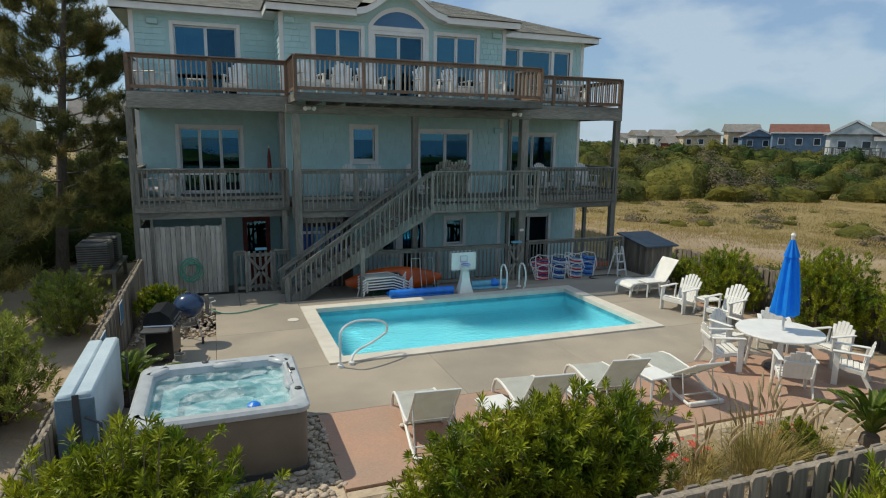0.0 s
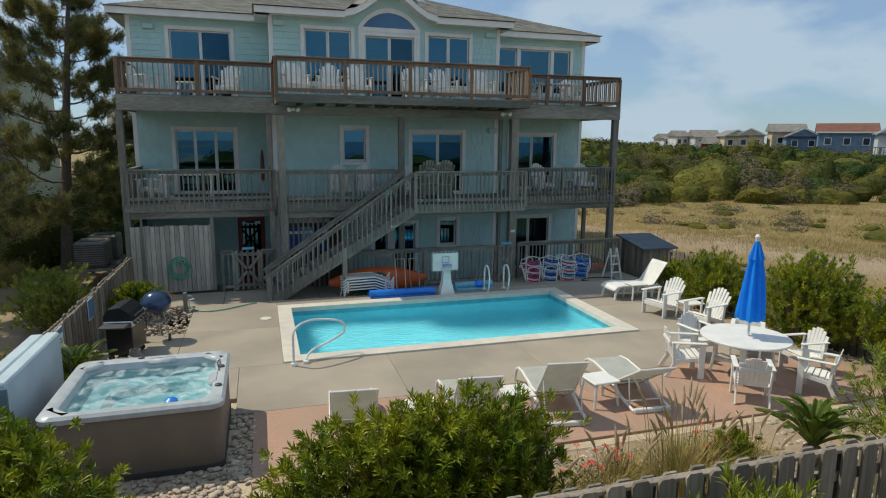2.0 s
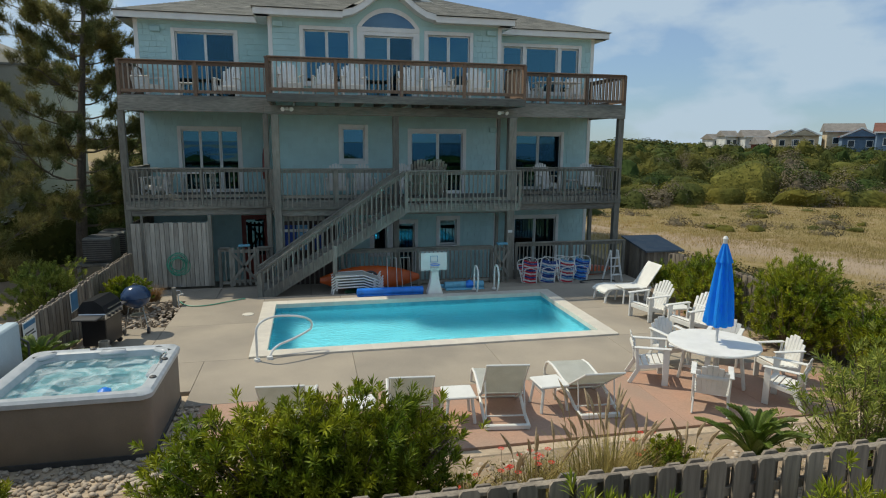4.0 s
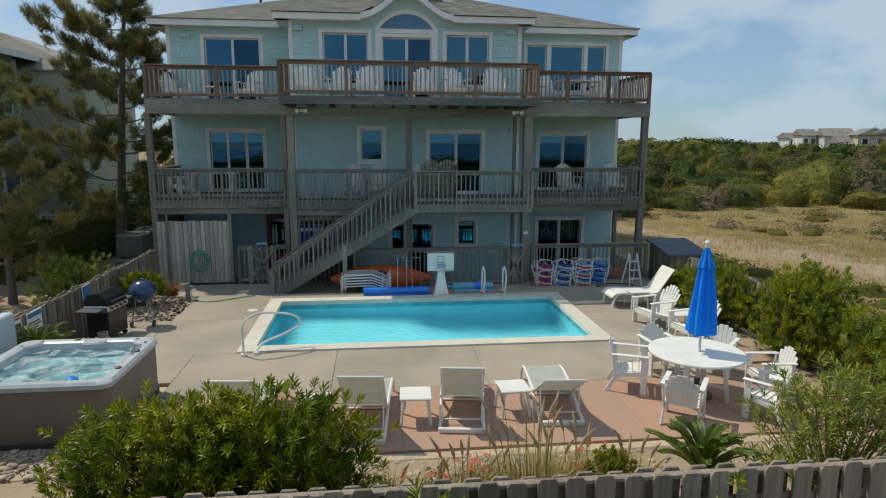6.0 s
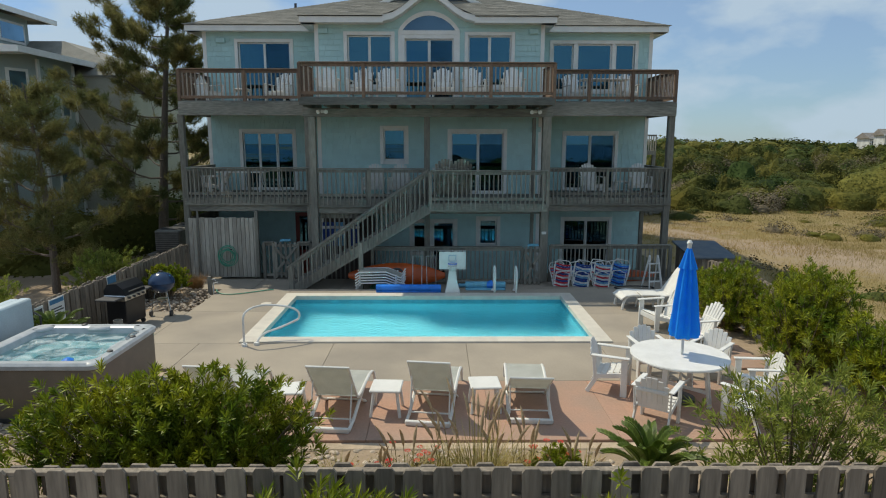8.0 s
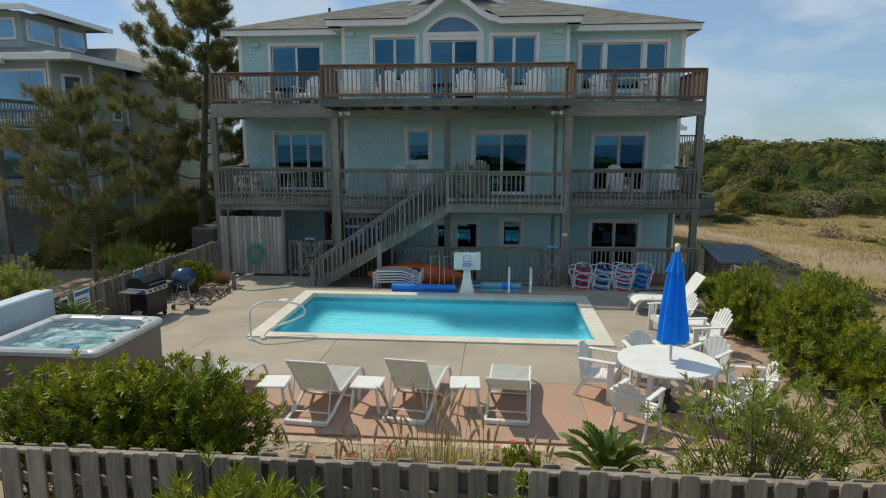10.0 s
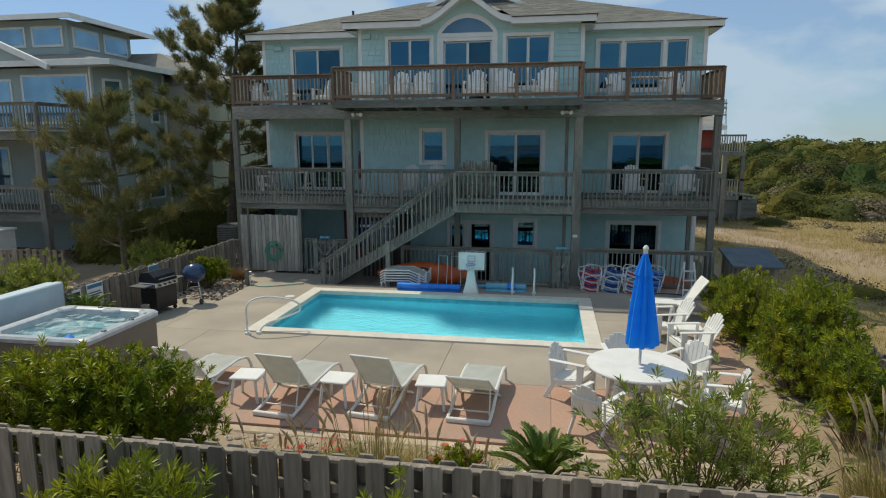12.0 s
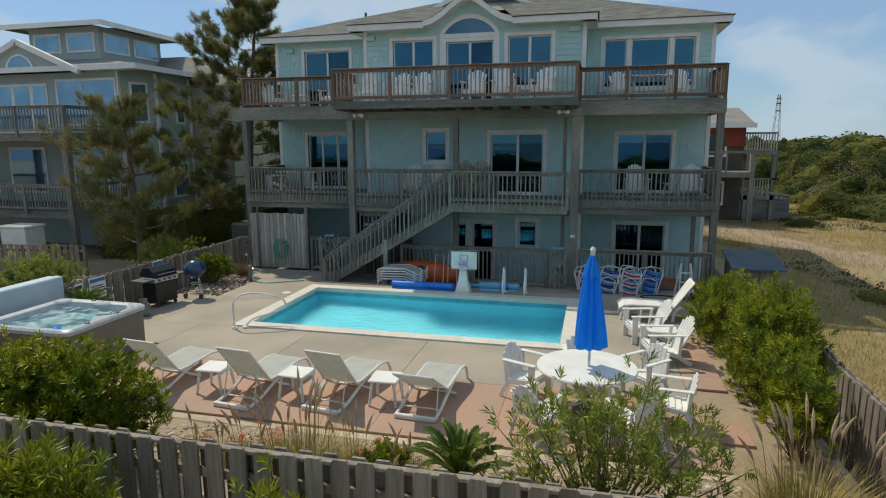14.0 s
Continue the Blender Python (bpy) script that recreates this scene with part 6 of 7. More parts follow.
for x in (3.2, 9.38):
    fl_ = thing("flood_light", pose(x, 16.86, 4.86), "twin white floodlight under the deck beam", "light")
    part("base", Geo().box(-.05, .05, -.03, .05, -.03, .05, 0.01), WHITE, fl_)
    for s in (-1, 1):
        part("head", Geo().lathe([(0.03, 0), (0.055, 0.05), (0.06, 0.10)], 12, (0, 0, 0)), WHITE, fl_, m=pose(s * 0.08, -0.04, 0.02, 110, 0, s * 25))
for x, y, z in ((-0.75, WY, 7.35), (2.95, CY, 7.42), (9.55, CY, 7.42), (9.7, CY, 4.4)):
    solo("wall_speaker", Geo().box(-.15, .15, -.12, -.02, -.08, .08, 0.015), SIDING, "small pale speaker box on the shingles", "speaker", m=pose(x, y, z))
# deck tables and bench
for x, y, z, lab in ((0.3, 18.5, ZM, "white slatted table on the lower deck"), (11.8, 18.6, ZU, "white slatted picnic table on the upper deck")):
    t = thing("deck_table", pose(x, y, z), lab, "table")
    for i in range(6):
        part("slat", Geo().box(-.75, .75, -.36 + i * .12, -.25 + i * .12, .70, .73, 0.005), WHITE, t)
    for s in (-1, 1):
        for q in (-1, 1):
            part("leg", Geo().beam((s * .6, q * .2, .7), (s * .6, q * .34, 0), 0.05, 0.07, 0.006), WHITE, t)
        part("stretcher", Geo().box(s * .6 - .02, s * .6 + .02, -.3, .3, .3, .37), WHITE, t)
copy_thing(ad, pose(-0.7, 18.6, ZM, 0, 0, -50))

# net under the hoop's rim
g = Geo()
for k in range(12):
    a, b = 2 * math.pi * k / 12, 2 * math.pi * (k + 1) / 12
    for q in (a, b):
        m_ = (a + b) / 2
        g.tube([(0.12 * math.cos(q), -0.06 + 0.12 * math.sin(q), 0.79), (0.09 * math.cos(m_), -0.06 + 0.09 * math.sin(m_), 0.69), (0.075 * math.cos(q), -0.06 + 0.075 * math.sin(q), 0.60)], 0.004, 4)
part("net", g, WHITECLOTH, hoop, "white cord net")
rb = thing("rolled_umbrella", pose(2.35, 19.6, ZM), "rolled red umbrella leaning by the wall", "umbrella")
part("pole", Geo().tube([(0, 0, 0), (0, 0.1, 1.5)], 0.016, 8), STEEL, rb)
part("cloth", Geo().tube([(0, 0.03, 0.45), (0, 0.05, 0.8), (0, 0.08, 1.2), (0, 0.1, 1.42)], [0.05, 0.065, 0.05, 0.02], 10), REDPAINT, rb, smooth=True)
for x, a in ((5.95, 0), (6.35, 8)):
    ct = thing("beach_cart", pose(x, 15.9, -0.19, 0, 0, a), "folded tubular beach cart by the railing", "cart", "beach carts")
    for s_ in (-0.13, 0.13):
        part("upright", Geo().tube([(s_, -0.1, 0.05), (s_, 0.05, 0.6), (s_, 0.12, 0.95)], 0.012, 6), STEEL, ct)
        part("wheel", Geo().tube([(s_ * 1.3 - 0.02, 0, 0.09), (s_ * 1.3 + 0.02, 0, 0.09)], 0.09, 14), CHAR, ct)
    part("handle", Geo().tube([(-0.13, 0.12, 0.95), (0.13, 0.12, 0.95)], 0.012, 6), STEEL, ct)
    part("tray", Geo().box(-0.2, 0.2, -0.32, -0.05, 0.04, 0.06, 0.005), STEEL, ct)
noodle = thing("pool_noodle", pose(7.6, 15.35, -0.02), "pale blue foam pool noodle on the deck", "pool float")
part("foam", Geo().tube([(-0.6, 0, 0.06), (0.6, 0.1, 0.06)], 0.06, 10), TEALVINYL, noodle, smooth=True)
for x, y, z in ((1.85, 17.35, 0.98), (9.35, 16.45, 0.98)):
    tb = thing("gate_bin", pose(x, y, z), "small blue tray on top of the gate", "tray")
    part("tray", Geo().box(-0.16, 0.16, -0.07, 0.07, 0.0, 0.06, 0.01), TEALVINYL, tb)
solo("skimmer_lid", Geo().lathe([(0.13, 0.0), (0.13, 0.012), (0.115, 0.016)], 20), COPING, "round cream skimmer lid set in the concrete", "lid", m=pose(2.25, 13.55, 0.0))
hl = [(12.2 + 0.55 * math.cos(a) * (1 + 0.1 * math.sin(3 * a)), 15.75 + 0.28 * math.sin(a), -0.13) for a in [2 * math.pi * k / 26 for k in range(52)]]
solo("coiled_hose", Geo().tube(hl, 0.018, 6), CHAR, "dark hose coiled on the concrete by the shed", "hose")


# ---- planting ----
def leaf_bush(name, x, y, z, rx, ry, h, tips, seed, material, label, leaf=0.105, lw=0.021, whorl=18, bare=0.0):
    """A shrub: stems from the base, each tip with a whorl of narrow folded leaves."""
    r = np.random.default_rng(seed)
    t = thing(name, pose(x, y, z), label, "shrub")
    V, F, stems = [], [], Geo()
    lobes = [(r.uniform(-0.6, 0.6), r.uniform(-0.6, 0.6), r.uniform(0.5, 1.0)) for _ in range(7)]
    verts = []
    for k in range(tips):
        lx, ly, lz = lobes[k % 7]
        th, u = r.uniform(0, 2 * math.pi), r.uniform(-0.25 if tips < 450 else -0.75, 1)
        q = math.sqrt(max(0, 1 - u * u))
        rad = 0.62 * r.uniform(0.55, 1.0) * (1.22 if k % 6 == 0 else 1.0)
        px = lx * 0.62 + rad * q * math.cos(th)
        py = ly * 0.62 + rad * q * math.sin(th)
        pz = 0.42 * lz + 0.5 * rad * u / 0.62 + 0.12
        tip = np.array([px * rx, py * ry, max(0.08, pz * h)])
        d = np.array([tip[0] * 0.45 / rx, tip[1] * 0.45 / ry, 0.8]) + r.normal(0, 0.25, 3)
        d /= np.linalg.norm(d)
        a = np.cross(d, [0.3, 0.9, 0.1])
        a /= np.linalg.norm(a)
        b = np.cross(d, a)
        if k % (9 if tips > 320 else 3) == 0:
            root = Vector((tip[0] * 0.15, tip[1] * 0.15, 0))
            stems.tube([tuple(p) for p in bez(root, (tip[0] * 0.6, tip[1] * 0.6, tip[2] * 0.5), tuple(tip), 4)], [0.013, 0.011, 0.009, 0.007, 0.004], 5, caps=False)
        L = leaf * r.uniform(0.75, 1.25)
        for i in range(whorl):
            ph = 2.4 * i + r.uniform(-0.3, 0.3)
            e = 1.05 - 0.75 * (i / whorl) + r.uniform(-0.15, 0.15)
            o = a * math.cos(ph) + b * math.sin(ph)
            dr = o * math.sin(e) + d * math.cos(e)
            s = np.cross(dr, d + 0.01)
            s /= np.linalg.norm(s) + 1e-6
            p0 = tip + d * (L * (i / whorl - 0.6) * 0.9)
            m1 = p0 + dr * L * 0.5 + d * 0.008
            p1 = p0 + dr * L * 1.0 - np.array([0, 0, 0.012])
            verts += [p0, m1 + s * lw * 0.5, p1, m1 - s * lw * 0.5]
    verts = np.array(verts)
    faces = np.arange(len(verts)).reshape(-1, 4)
    part("foliage", fan_mesh("foliage", verts, faces, material), None, t)
    part("stem_frame", stems, TWIG, t)
    return t


leaf_bush("oleander_bush", 3.78, 4.75, -0.05, 1.72, 0.8, 1.65, 2500, 11, LEAF, "dense green narrow-leaved oleander bush by the front fence")
leaf_bush("oleander_bush", 0.0, 4.75, -0.05, 1.3, 0.85, 1.95, 2000, 12, LEAF, "dense green narrow-leaved oleander bush beside the hot tub")
leaf_bush("oleander_bush", 10.5, 4.95, -0.05, 1.5, 0.7, 1.68, 480, 13, LEAF2, "open yellow-green oleander with bare stems by the fence", leaf=0.12, lw=0.021, whorl=13)
leaf_bush("oleander_bush", 12.95, 9.0, -0.05, 0.95, 1.5, 2.0, 1300, 14, LEAF, "dense green oleander hedge along the fence")
leaf_bush("oleander_bush", 12.9, 11.6, -0.05, 0.75, 1.35, 1.5, 900, 15, LEAF, "dense green oleander hedge along the fence")
leaf_bush("oleander_bush", 13.0, 7.1, -0.05, 0.6, 0.8, 1.6, 420, 20, LEAF, "dense green oleander bush along the fence")
leaf_bush("oleander_bush", 13.0, 13.5, -0.05, 0.55, 0.8, 0.95, 330, 16, LEAF, "low green oleander by the equipment shed")
leaf_bush("oleander_bush", -2.5, 10.4, -0.25, 1.0, 1.4, 1.75, 1100, 17, LEAF2, "grey-green bayberry thicket outside the fence")
leaf_bush("oleander_bush", -2.4, 14.8, -0.25, 0.9, 1.6, 1.4, 700, 18, LEAF2, "grey-green bayberry thicket outside the fence")
leaf_bush("green_shrub", -0.55, 14.3, -0.05, 0.55, 0.7, 0.9, 420, 19, LEAF, "bright green shrub in the stone bed", leaf=0.09, lw=0.035)
for x, y, rx, h, tips, sd in ((5.55, 2.7, 1.3, 1.78, 430, 30), (7.95, 2.75, 0.6, 1.62, 160, 31), (1.6, 2.72, 0.5, 1.4, 100, 32)):
    leaf_bush("oleander_bush", x, y, -0.25, rx, 0.33, h, tips, sd, LEAF, "young oleander shoots outside the fence", leaf=0.14)
leaf_bush("low_shrub", 7.9, 5.3, -0.05, 0.4, 0.35, 0.5, 60, 41, LEAF, "small yellow-green shrub in the stone bed", leaf=0.08, lw=0.025)


def sago(x, y, z, rad, count, seed):
    r = random.Random(seed)
    t = thing("sago_palm", pose(x, y, z), "dark green sago palm with arching fronds", "palm")
    part("trunk", Geo().lathe([(0.10, 0), (0.13, 0.08), (0.11, 0.2), (0.04, 0.26)], 12), BARK, t)
    for k in range(count):
        a, el = 2.4 * k, 0.6 + 0.85 * (k / count)
        L = rad * r.uniform(0.9, 1.15)
        ce, se = math.cos(el), math.sin(el)
        ca, sa = math.cos(a), math.sin(a)
        p = bez((0, 0, 0.2), (0.6 * L * ca * ce, 0.6 * L * sa * ce, 0.24 + 0.75 * L * se), (L * ca * (0.25 + 0.75 * ce), L * sa * (0.25 + 0.75 * ce), 0.16 + 0.85 * L * se), 12)
        g = Geo()
        side = Vector((-sa, ca, 0))
        for i in range(1, 13):
            d = (p[i] - p[i - 1]).normalized()
            up = side.cross(d)
            up = up if up.z > 0 else -up
            ll = 0.062 * math.sin(math.pi * (0.15 + 0.7 * i / 13)) + 0.015
            for s in (-1, 1):
                for q in (0, 0.2, 0.4, 0.6, 0.8):
                    base = p[i - 1].lerp(p[i], q)
                    o = len(g.v)
                    e = base + side * s * ll * 0.85 + d * ll * 0.75 + up * 0.5 * ll
                    m = base.lerp(e, 0.5)
                    g.v += [tuple(base), tuple(m + d * 0.014), tuple(e), tuple(m - d * 0.014)]
                    g.f.append((o, o + 1, o + 2, o + 3))
        g.tube([tuple(q) for q in p], [0.009] * 12 + [0.002], 4, caps=False)
        part("frond", g, SAGO, t)


sago(8.95, 5.05, 0.0, 0.72, 24, 1)
sago(-0.65, 9.75, 0.0, 0.75, 26, 2)


def grasses(name, x, y, z, blades, rad, h, seed, plumes, label, material):
    r = np.random.default_rng(seed)
    t = thing(name, pose(x, y, z), label, "grass")
    V = []
    for k in range(blades):
        a, q = r.uniform(0, 6.283), rad * math.sqrt(r.random()) * 0.5
        bx, by = q * math.cos(a), q * math.sin(a)
        L, le = h * r.uniform(0.25, 0.85), rad * r.uniform(0.1, 0.8)
        p = [np.array((bx + le * math.cos(a) * s * s, by + le * math.sin(a) * s * s, L * s * (1.1 - 0.25 * s))) for s in (0, 0.5, 1)]
        sd = np.array((-math.sin(a), math.cos(a), 0)) * 0.0034
        V += [p[0] - sd, p[0] + sd, p[1] + sd, p[1] - sd, p[1] - sd, p[1] + sd, p[2] + sd * 0.2, p[2] - sd * 0.2]
    V = np.array(V)
    part("blades", fan_mesh("blades", V, np.arange(len(V)).reshape(-1, 4), material), None, t)
    for k in range(plumes):
        a, q = r.uniform(0, 6.283), r.uniform(0.1, 0.75) * rad
        L = h * r.uniform(1.0, 1.5)
        tip = Vector((1.12 * q * math.cos(a), 1.12 * q * math.sin(a), L))
        p = bez((0.75 * q * math.cos(a), 0.75 * q * math.sin(a), 0), (0.85 * q * math.cos(a), 0.85 * q * math.sin(a), L * 0.6), tip, 8)
        sp = part("stalk", Geo().tube([tuple(v) for v in p[:7]], 0.004, 4), STRAW, t)
        dd = (p[8] - p[6]).normalized()
        part("plume", Geo().tube([tuple(p[6] + dd * (0.05 * i) + Vector((0.0022 * i * i * math.cos(a), 0.0022 * i * i * math.sin(a), -0.0006 * i * i))) for i in range(7)], [0.003, 0.013, 0.019, 0.019, 0.016, 0.011, 0.002], 6), PLUME, sp, smooth=True)


grasses("plume_grass", 7.0, 5.1, -0.05, 650, 0.75, 0.95, 1, 18, "straw-coloured plume grass clump in the stone bed", STRAW)
grasses("plume_grass", 7.6, 5.3, -0.05, 380, 0.5, 0.6, 2, 5, "straw-coloured plume grass clump in the stone bed", STRAW)
grasses("plume_grass", 6.2, 5.25, -0.05, 260, 0.5, 0.55, 5, 6, "straw-coloured plume grass clump in the stone bed", STRAW)
grasses("plume_grass", 8.25, 5.35, -0.05, 260, 0.45, 0.5, 6, 4, "straw-coloured plume grass clump in the stone bed", STRAW)
for k, (x, y) in enumerate(((5.35, 5.35), (5.85, 5.1), (6.55, 5.5), (7.35, 5.55), (8.0, 5.05))):
    grasses("plume_grass", x, y, -0.05, 260, 0.4, 0.42, 20 + k, 2, "low dry grass tuft in the stone bed", STRAW)
grasses("plume_grass", 12.6, 5.3, -0.05, 1500, 0.85, 0.95, 3, 22, "tall straw-coloured plume grass by the side fence", STRAW)
grasses("ornamental_grass", -0.3, 15.6, -0.1, 700, 0.4, 0.6, 4, 0, "russet dry grass tuft by the storage screen", mat("russet grass", (0.26, 0.15, 0.06), rough=0.8, island=0.3, bump=0, trans=0.2))
for i, (x, y) in enumerate(((5.9, 5.45), (6.4, 5.5), (7.75, 5.6), (8.1, 5.55), (5.2, 5.2))):
    t = thing("blanket_flower", pose(x, y, -0.05), "low dry flowering plant with red blooms", "flowers")
    r = np.random.default_rng(60 + i)
    V = []
    for k in range(420):
        p = np.array((r.normal(0, 0.16), r.normal(0, 0.16), 0.03 + 0.2 * r.random()))
        d, s = r.normal(0, 1, 3) * 0.03, r.normal(0, 1, 3) * 0.006
        V += [p, p + d * 0.5 + s, p + d, p + d * 0.5 - s]
    V = np.array(V)
    part("foliage", fan_mesh("foliage", V, np.arange(len(V)).reshape(-1, 4), mat("dry herb leaf", (0.22, 0.14, 0.07), (0.12, 0.13, 0.05), rough=0.8, island=0.35, bump=0)), None, t)
    for k in range(7 if i < 4 else 4):
        c = Vector((r.normal(0, 0.14), r.normal(0, 0.14), 0.26 + 0.06 * r.random()))
        g = Geo()
        for j in range(9):
            a = 2 * math.pi * j / 9
            o = len(g.v)
            for rad, da, dz in ((0.008, 0, 0), (0.038, -0.25, 0.012), (0.045, 0, 0.008), (0.038, 0.25, 0.012)):
                g.v.append((c.x + rad * math.cos(a + da), c.y + rad * math.sin(a + da), c.z + dz))
            g.f.append((o, o + 1, o + 2, o + 3))
        bl = part("bloom", g, RED, t)
        part("stalk", Geo().tube([(c.x * 0.4, c.y * 0.4, 0), tuple(c)], 0.003, 4), TWIG, t)


# ---- pines ----
def pine(x, y, z, H, seed, clumps, spread, label, lean=(0, 0), low=0.16, needles=34, loose=0.1):
    r = np.random.default_rng(seed)
    t = thing("pine_tree", pose(x, y, z), label, "tree")
    top = Vector((lean[0], lean[1], H))
    tr = bez((0, 0, -0.2), (lean[0] * 0.2 + 0.15, lean[1] * 0.2, H * 0.5), top, 10)
    part("trunk", Geo().tube([tuple(p) for p in tr], [0.17 * (1 - 0.088 * i) * H / 9 + 0.01 for i in range(11)], 9), BARK, t)
    limbs, ends = Geo(), []
    k = int(34 * H / 9)
    for i in range(k):
        s = low + (0.97 - low) * i / k
        base = tr[min(9, int(s * 10))].lerp(tr[min(10, int(s * 10) + 1)], s * 10 - int(s * 10))
        a = 2.4 * i + r.uniform(-0.4, 0.4)
        L = spread * (1.0 - 0.72 * ((s - low) / (1 - low)) ** 1.3) * r.uniform(0.55, 1.15)
        L *= 1.0 - 0.45 * math.cos(a) if math.cos(a) > 0 else 1.0 - 0.2 * math.cos(a)
        up = r.uniform(0.15, 0.7) * L
        tip = base + Vector((L * math.cos(a), L * math.sin(a), up))
        p = bez(base, base + Vector((0.55 * L * math.cos(a), 0.55 * L * math.sin(a), -0.05 * L)), tip, 6)
        limbs.tube([tuple(q) for q in p], [0.05 * (1 - s * 0.6) * (1 - 0.15 * j) for j in range(7)], 5, caps=False)
        for m in range(11):
            f = r.uniform(0.2, 1.0)
            q = p[min(5, int(f * 6))].lerp(p[min(6, int(f * 6) + 1)], f * 6 - int(f * 6))
            b = a + r.choice((-1, 1)) * r.uniform(0.4, 1.2)
            e = q + Vector((math.cos(b), math.sin(b), r.uniform(0.1, 0.7))) * (0.25 + 0.42 * r.random()) * L ** 0.5
            limbs.tube([tuple(q), tuple(q.lerp(e, 0.5) + Vector((0, 0, -0.03))), tuple(e)], [0.014, 0.01, 0.006], 4, caps=False)
            ends.append((e, (e - q).normalized()))
        ends.append((tip, (p[6] - p[5]).normalized()))
    part("limb_frame", limbs, BARK, t)
    V = []
    for k in range(clumps):
        e, d = ends[k % len(ends)]
        c = np.array(e) + r.normal(0, loose, 3) - np.array(d) * r.uniform(0, 0.3)
        ax = np.array(d) * 0.6 + np.array((0, 0, 0.7)) + r.normal(0, 0.25, 3)
        ax /= np.linalg.norm(ax)
        dirs = ax * 0.75 + r.normal(0, 0.62, (needles, 3))
        dirs /= np.linalg.norm(dirs, axis=1)[:, None]
        off = np.outer(r.uniform(-0.1, 0.12, needles), ax)
        sd = np.cross(dirs, r.normal(0, 1, (needles, 3)))
        sd /= np.linalg.norm(sd, axis=1)[:, None] + 1e-6
        L = r.uniform(0.12, 0.22, needles)[:, None]
        p0 = c + off
        V.append(np.stack([p0 - sd * 0.007, p0 + sd * 0.007, p0 + dirs * L], 1).reshape(-1, 3))
    V = np.concatenate(V)
    part("crown", fan_mesh("crown", V, np.arange(len(V)).reshape(-1, 3), NEEDLE), None, t)


pine(-3.95, 21.8, -0.4, 10.2, 5, 11000, 3.6, "tall wind-shaped pine with a ragged crown", (0.9, 0.2), needles=22, loose=0.085)
pine(-4.6, 16.2, -0.3, 5.9, 6, 3000, 2.3, "smaller thin brownish pine beside the house", (-0.4, 0.1), needles=20, loose=0.085)
pine(-8.0, 30.0, -0.3, 7.5, 8, 1300, 2.8, "dark pine standing behind between the houses", (0.2, 0.3))


# ---- dune scrub, grass and far things ----
def mounds(name, items, per, leaf, seed, label, material, kind="stuff", loose=0.05):
    """Rounded shrubs: lumpy domes closely covered with small leaf sprays."""
    r = np.random.default_rng(seed)
    leaves, domes, faces = [], [], []
    nu, nv = 16, 7
    off = 0
    for x, y, z, rx, h in items:
        w, ph = r.normal(0, 2.6, (9, 3)), r.uniform(0, 6.283, 9)
        amp = r.uniform(0.03, 0.11, 9)

        def shape(d):
            return 0.86 + (np.sin(d @ w.T + ph) * amp).sum(1)

        def place(d):
            f = shape(d)[:, None]
            return np.stack([x + rx * f[:, 0] * d[:, 0], y + rx * f[:, 0] * d[:, 1], z + h * f[:, 0] * d[:, 2]], 1)
        th = np.tile(np.linspace(0, 2 * math.pi, nu, endpoint=False), nv)
        el = np.repeat(np.linspace(-0.12, math.pi / 2 - 0.02, nv), nu)
        domes.append(place(np.stack([np.cos(el) * np.cos(th), np.cos(el) * np.sin(th), np.sin(el)], 1) * (1.2 - 5 * loose)))
        for j in range(nv - 1):
            for i in range(nu):
                q = (i + 1) % nu
                faces.append((off + j * nu + i, off + j * nu + q, off + (j + 1) * nu + q, off + (j + 1) * nu + i))
        off += nu * nv
        k = int(per * rx * (rx + h) * 0.5) + 20
        t_, u = r.uniform(0, 6.283, k), r.uniform(0.0, 1.0, k)
        q = np.sqrt(1 - u * u)
        d = np.stack([q * np.cos(t_), q * np.sin(t_), u], 1)
        c = place(d) + d * (np.minimum(r.exponential(loose, k), 2.2 * loose) * (rx + h) * 0.5)[:, None]
        face = d + np.array([0, 0, 0.35]) + r.normal(0, 0.42, (k, 3))
        n1 = np.cross(face, r.normal(0, 1, (k, 3)))
        n1 /= np.linalg.norm(n1, axis=1)[:, None]
        n2 = np.cross(n1, face)
        n2 /= np.linalg.norm(n2, axis=1)[:, None]
        s = leaf * r.uniform(0.5, 1.5, k)[:, None]
        leaves.append(np.stack([c - n1 * s, c - n2 * s * 0.7, c + n1 * s, c + n2 * s * 0.7], 1).reshape(-1, 3))
    D, V = np.concatenate(domes), np.concatenate(leaves)
    F = np.concatenate([np.array(faces), np.arange(len(V)).reshape(-1, 4) + len(D)])
    return tagged(new(name, fan_mesh(name, np.concatenate([D, V]), F, material)), label, "scrub", kind=kind)


r = np.random.default_rng(21)
near, far, rim, grey, lime = [], [], [], [], []
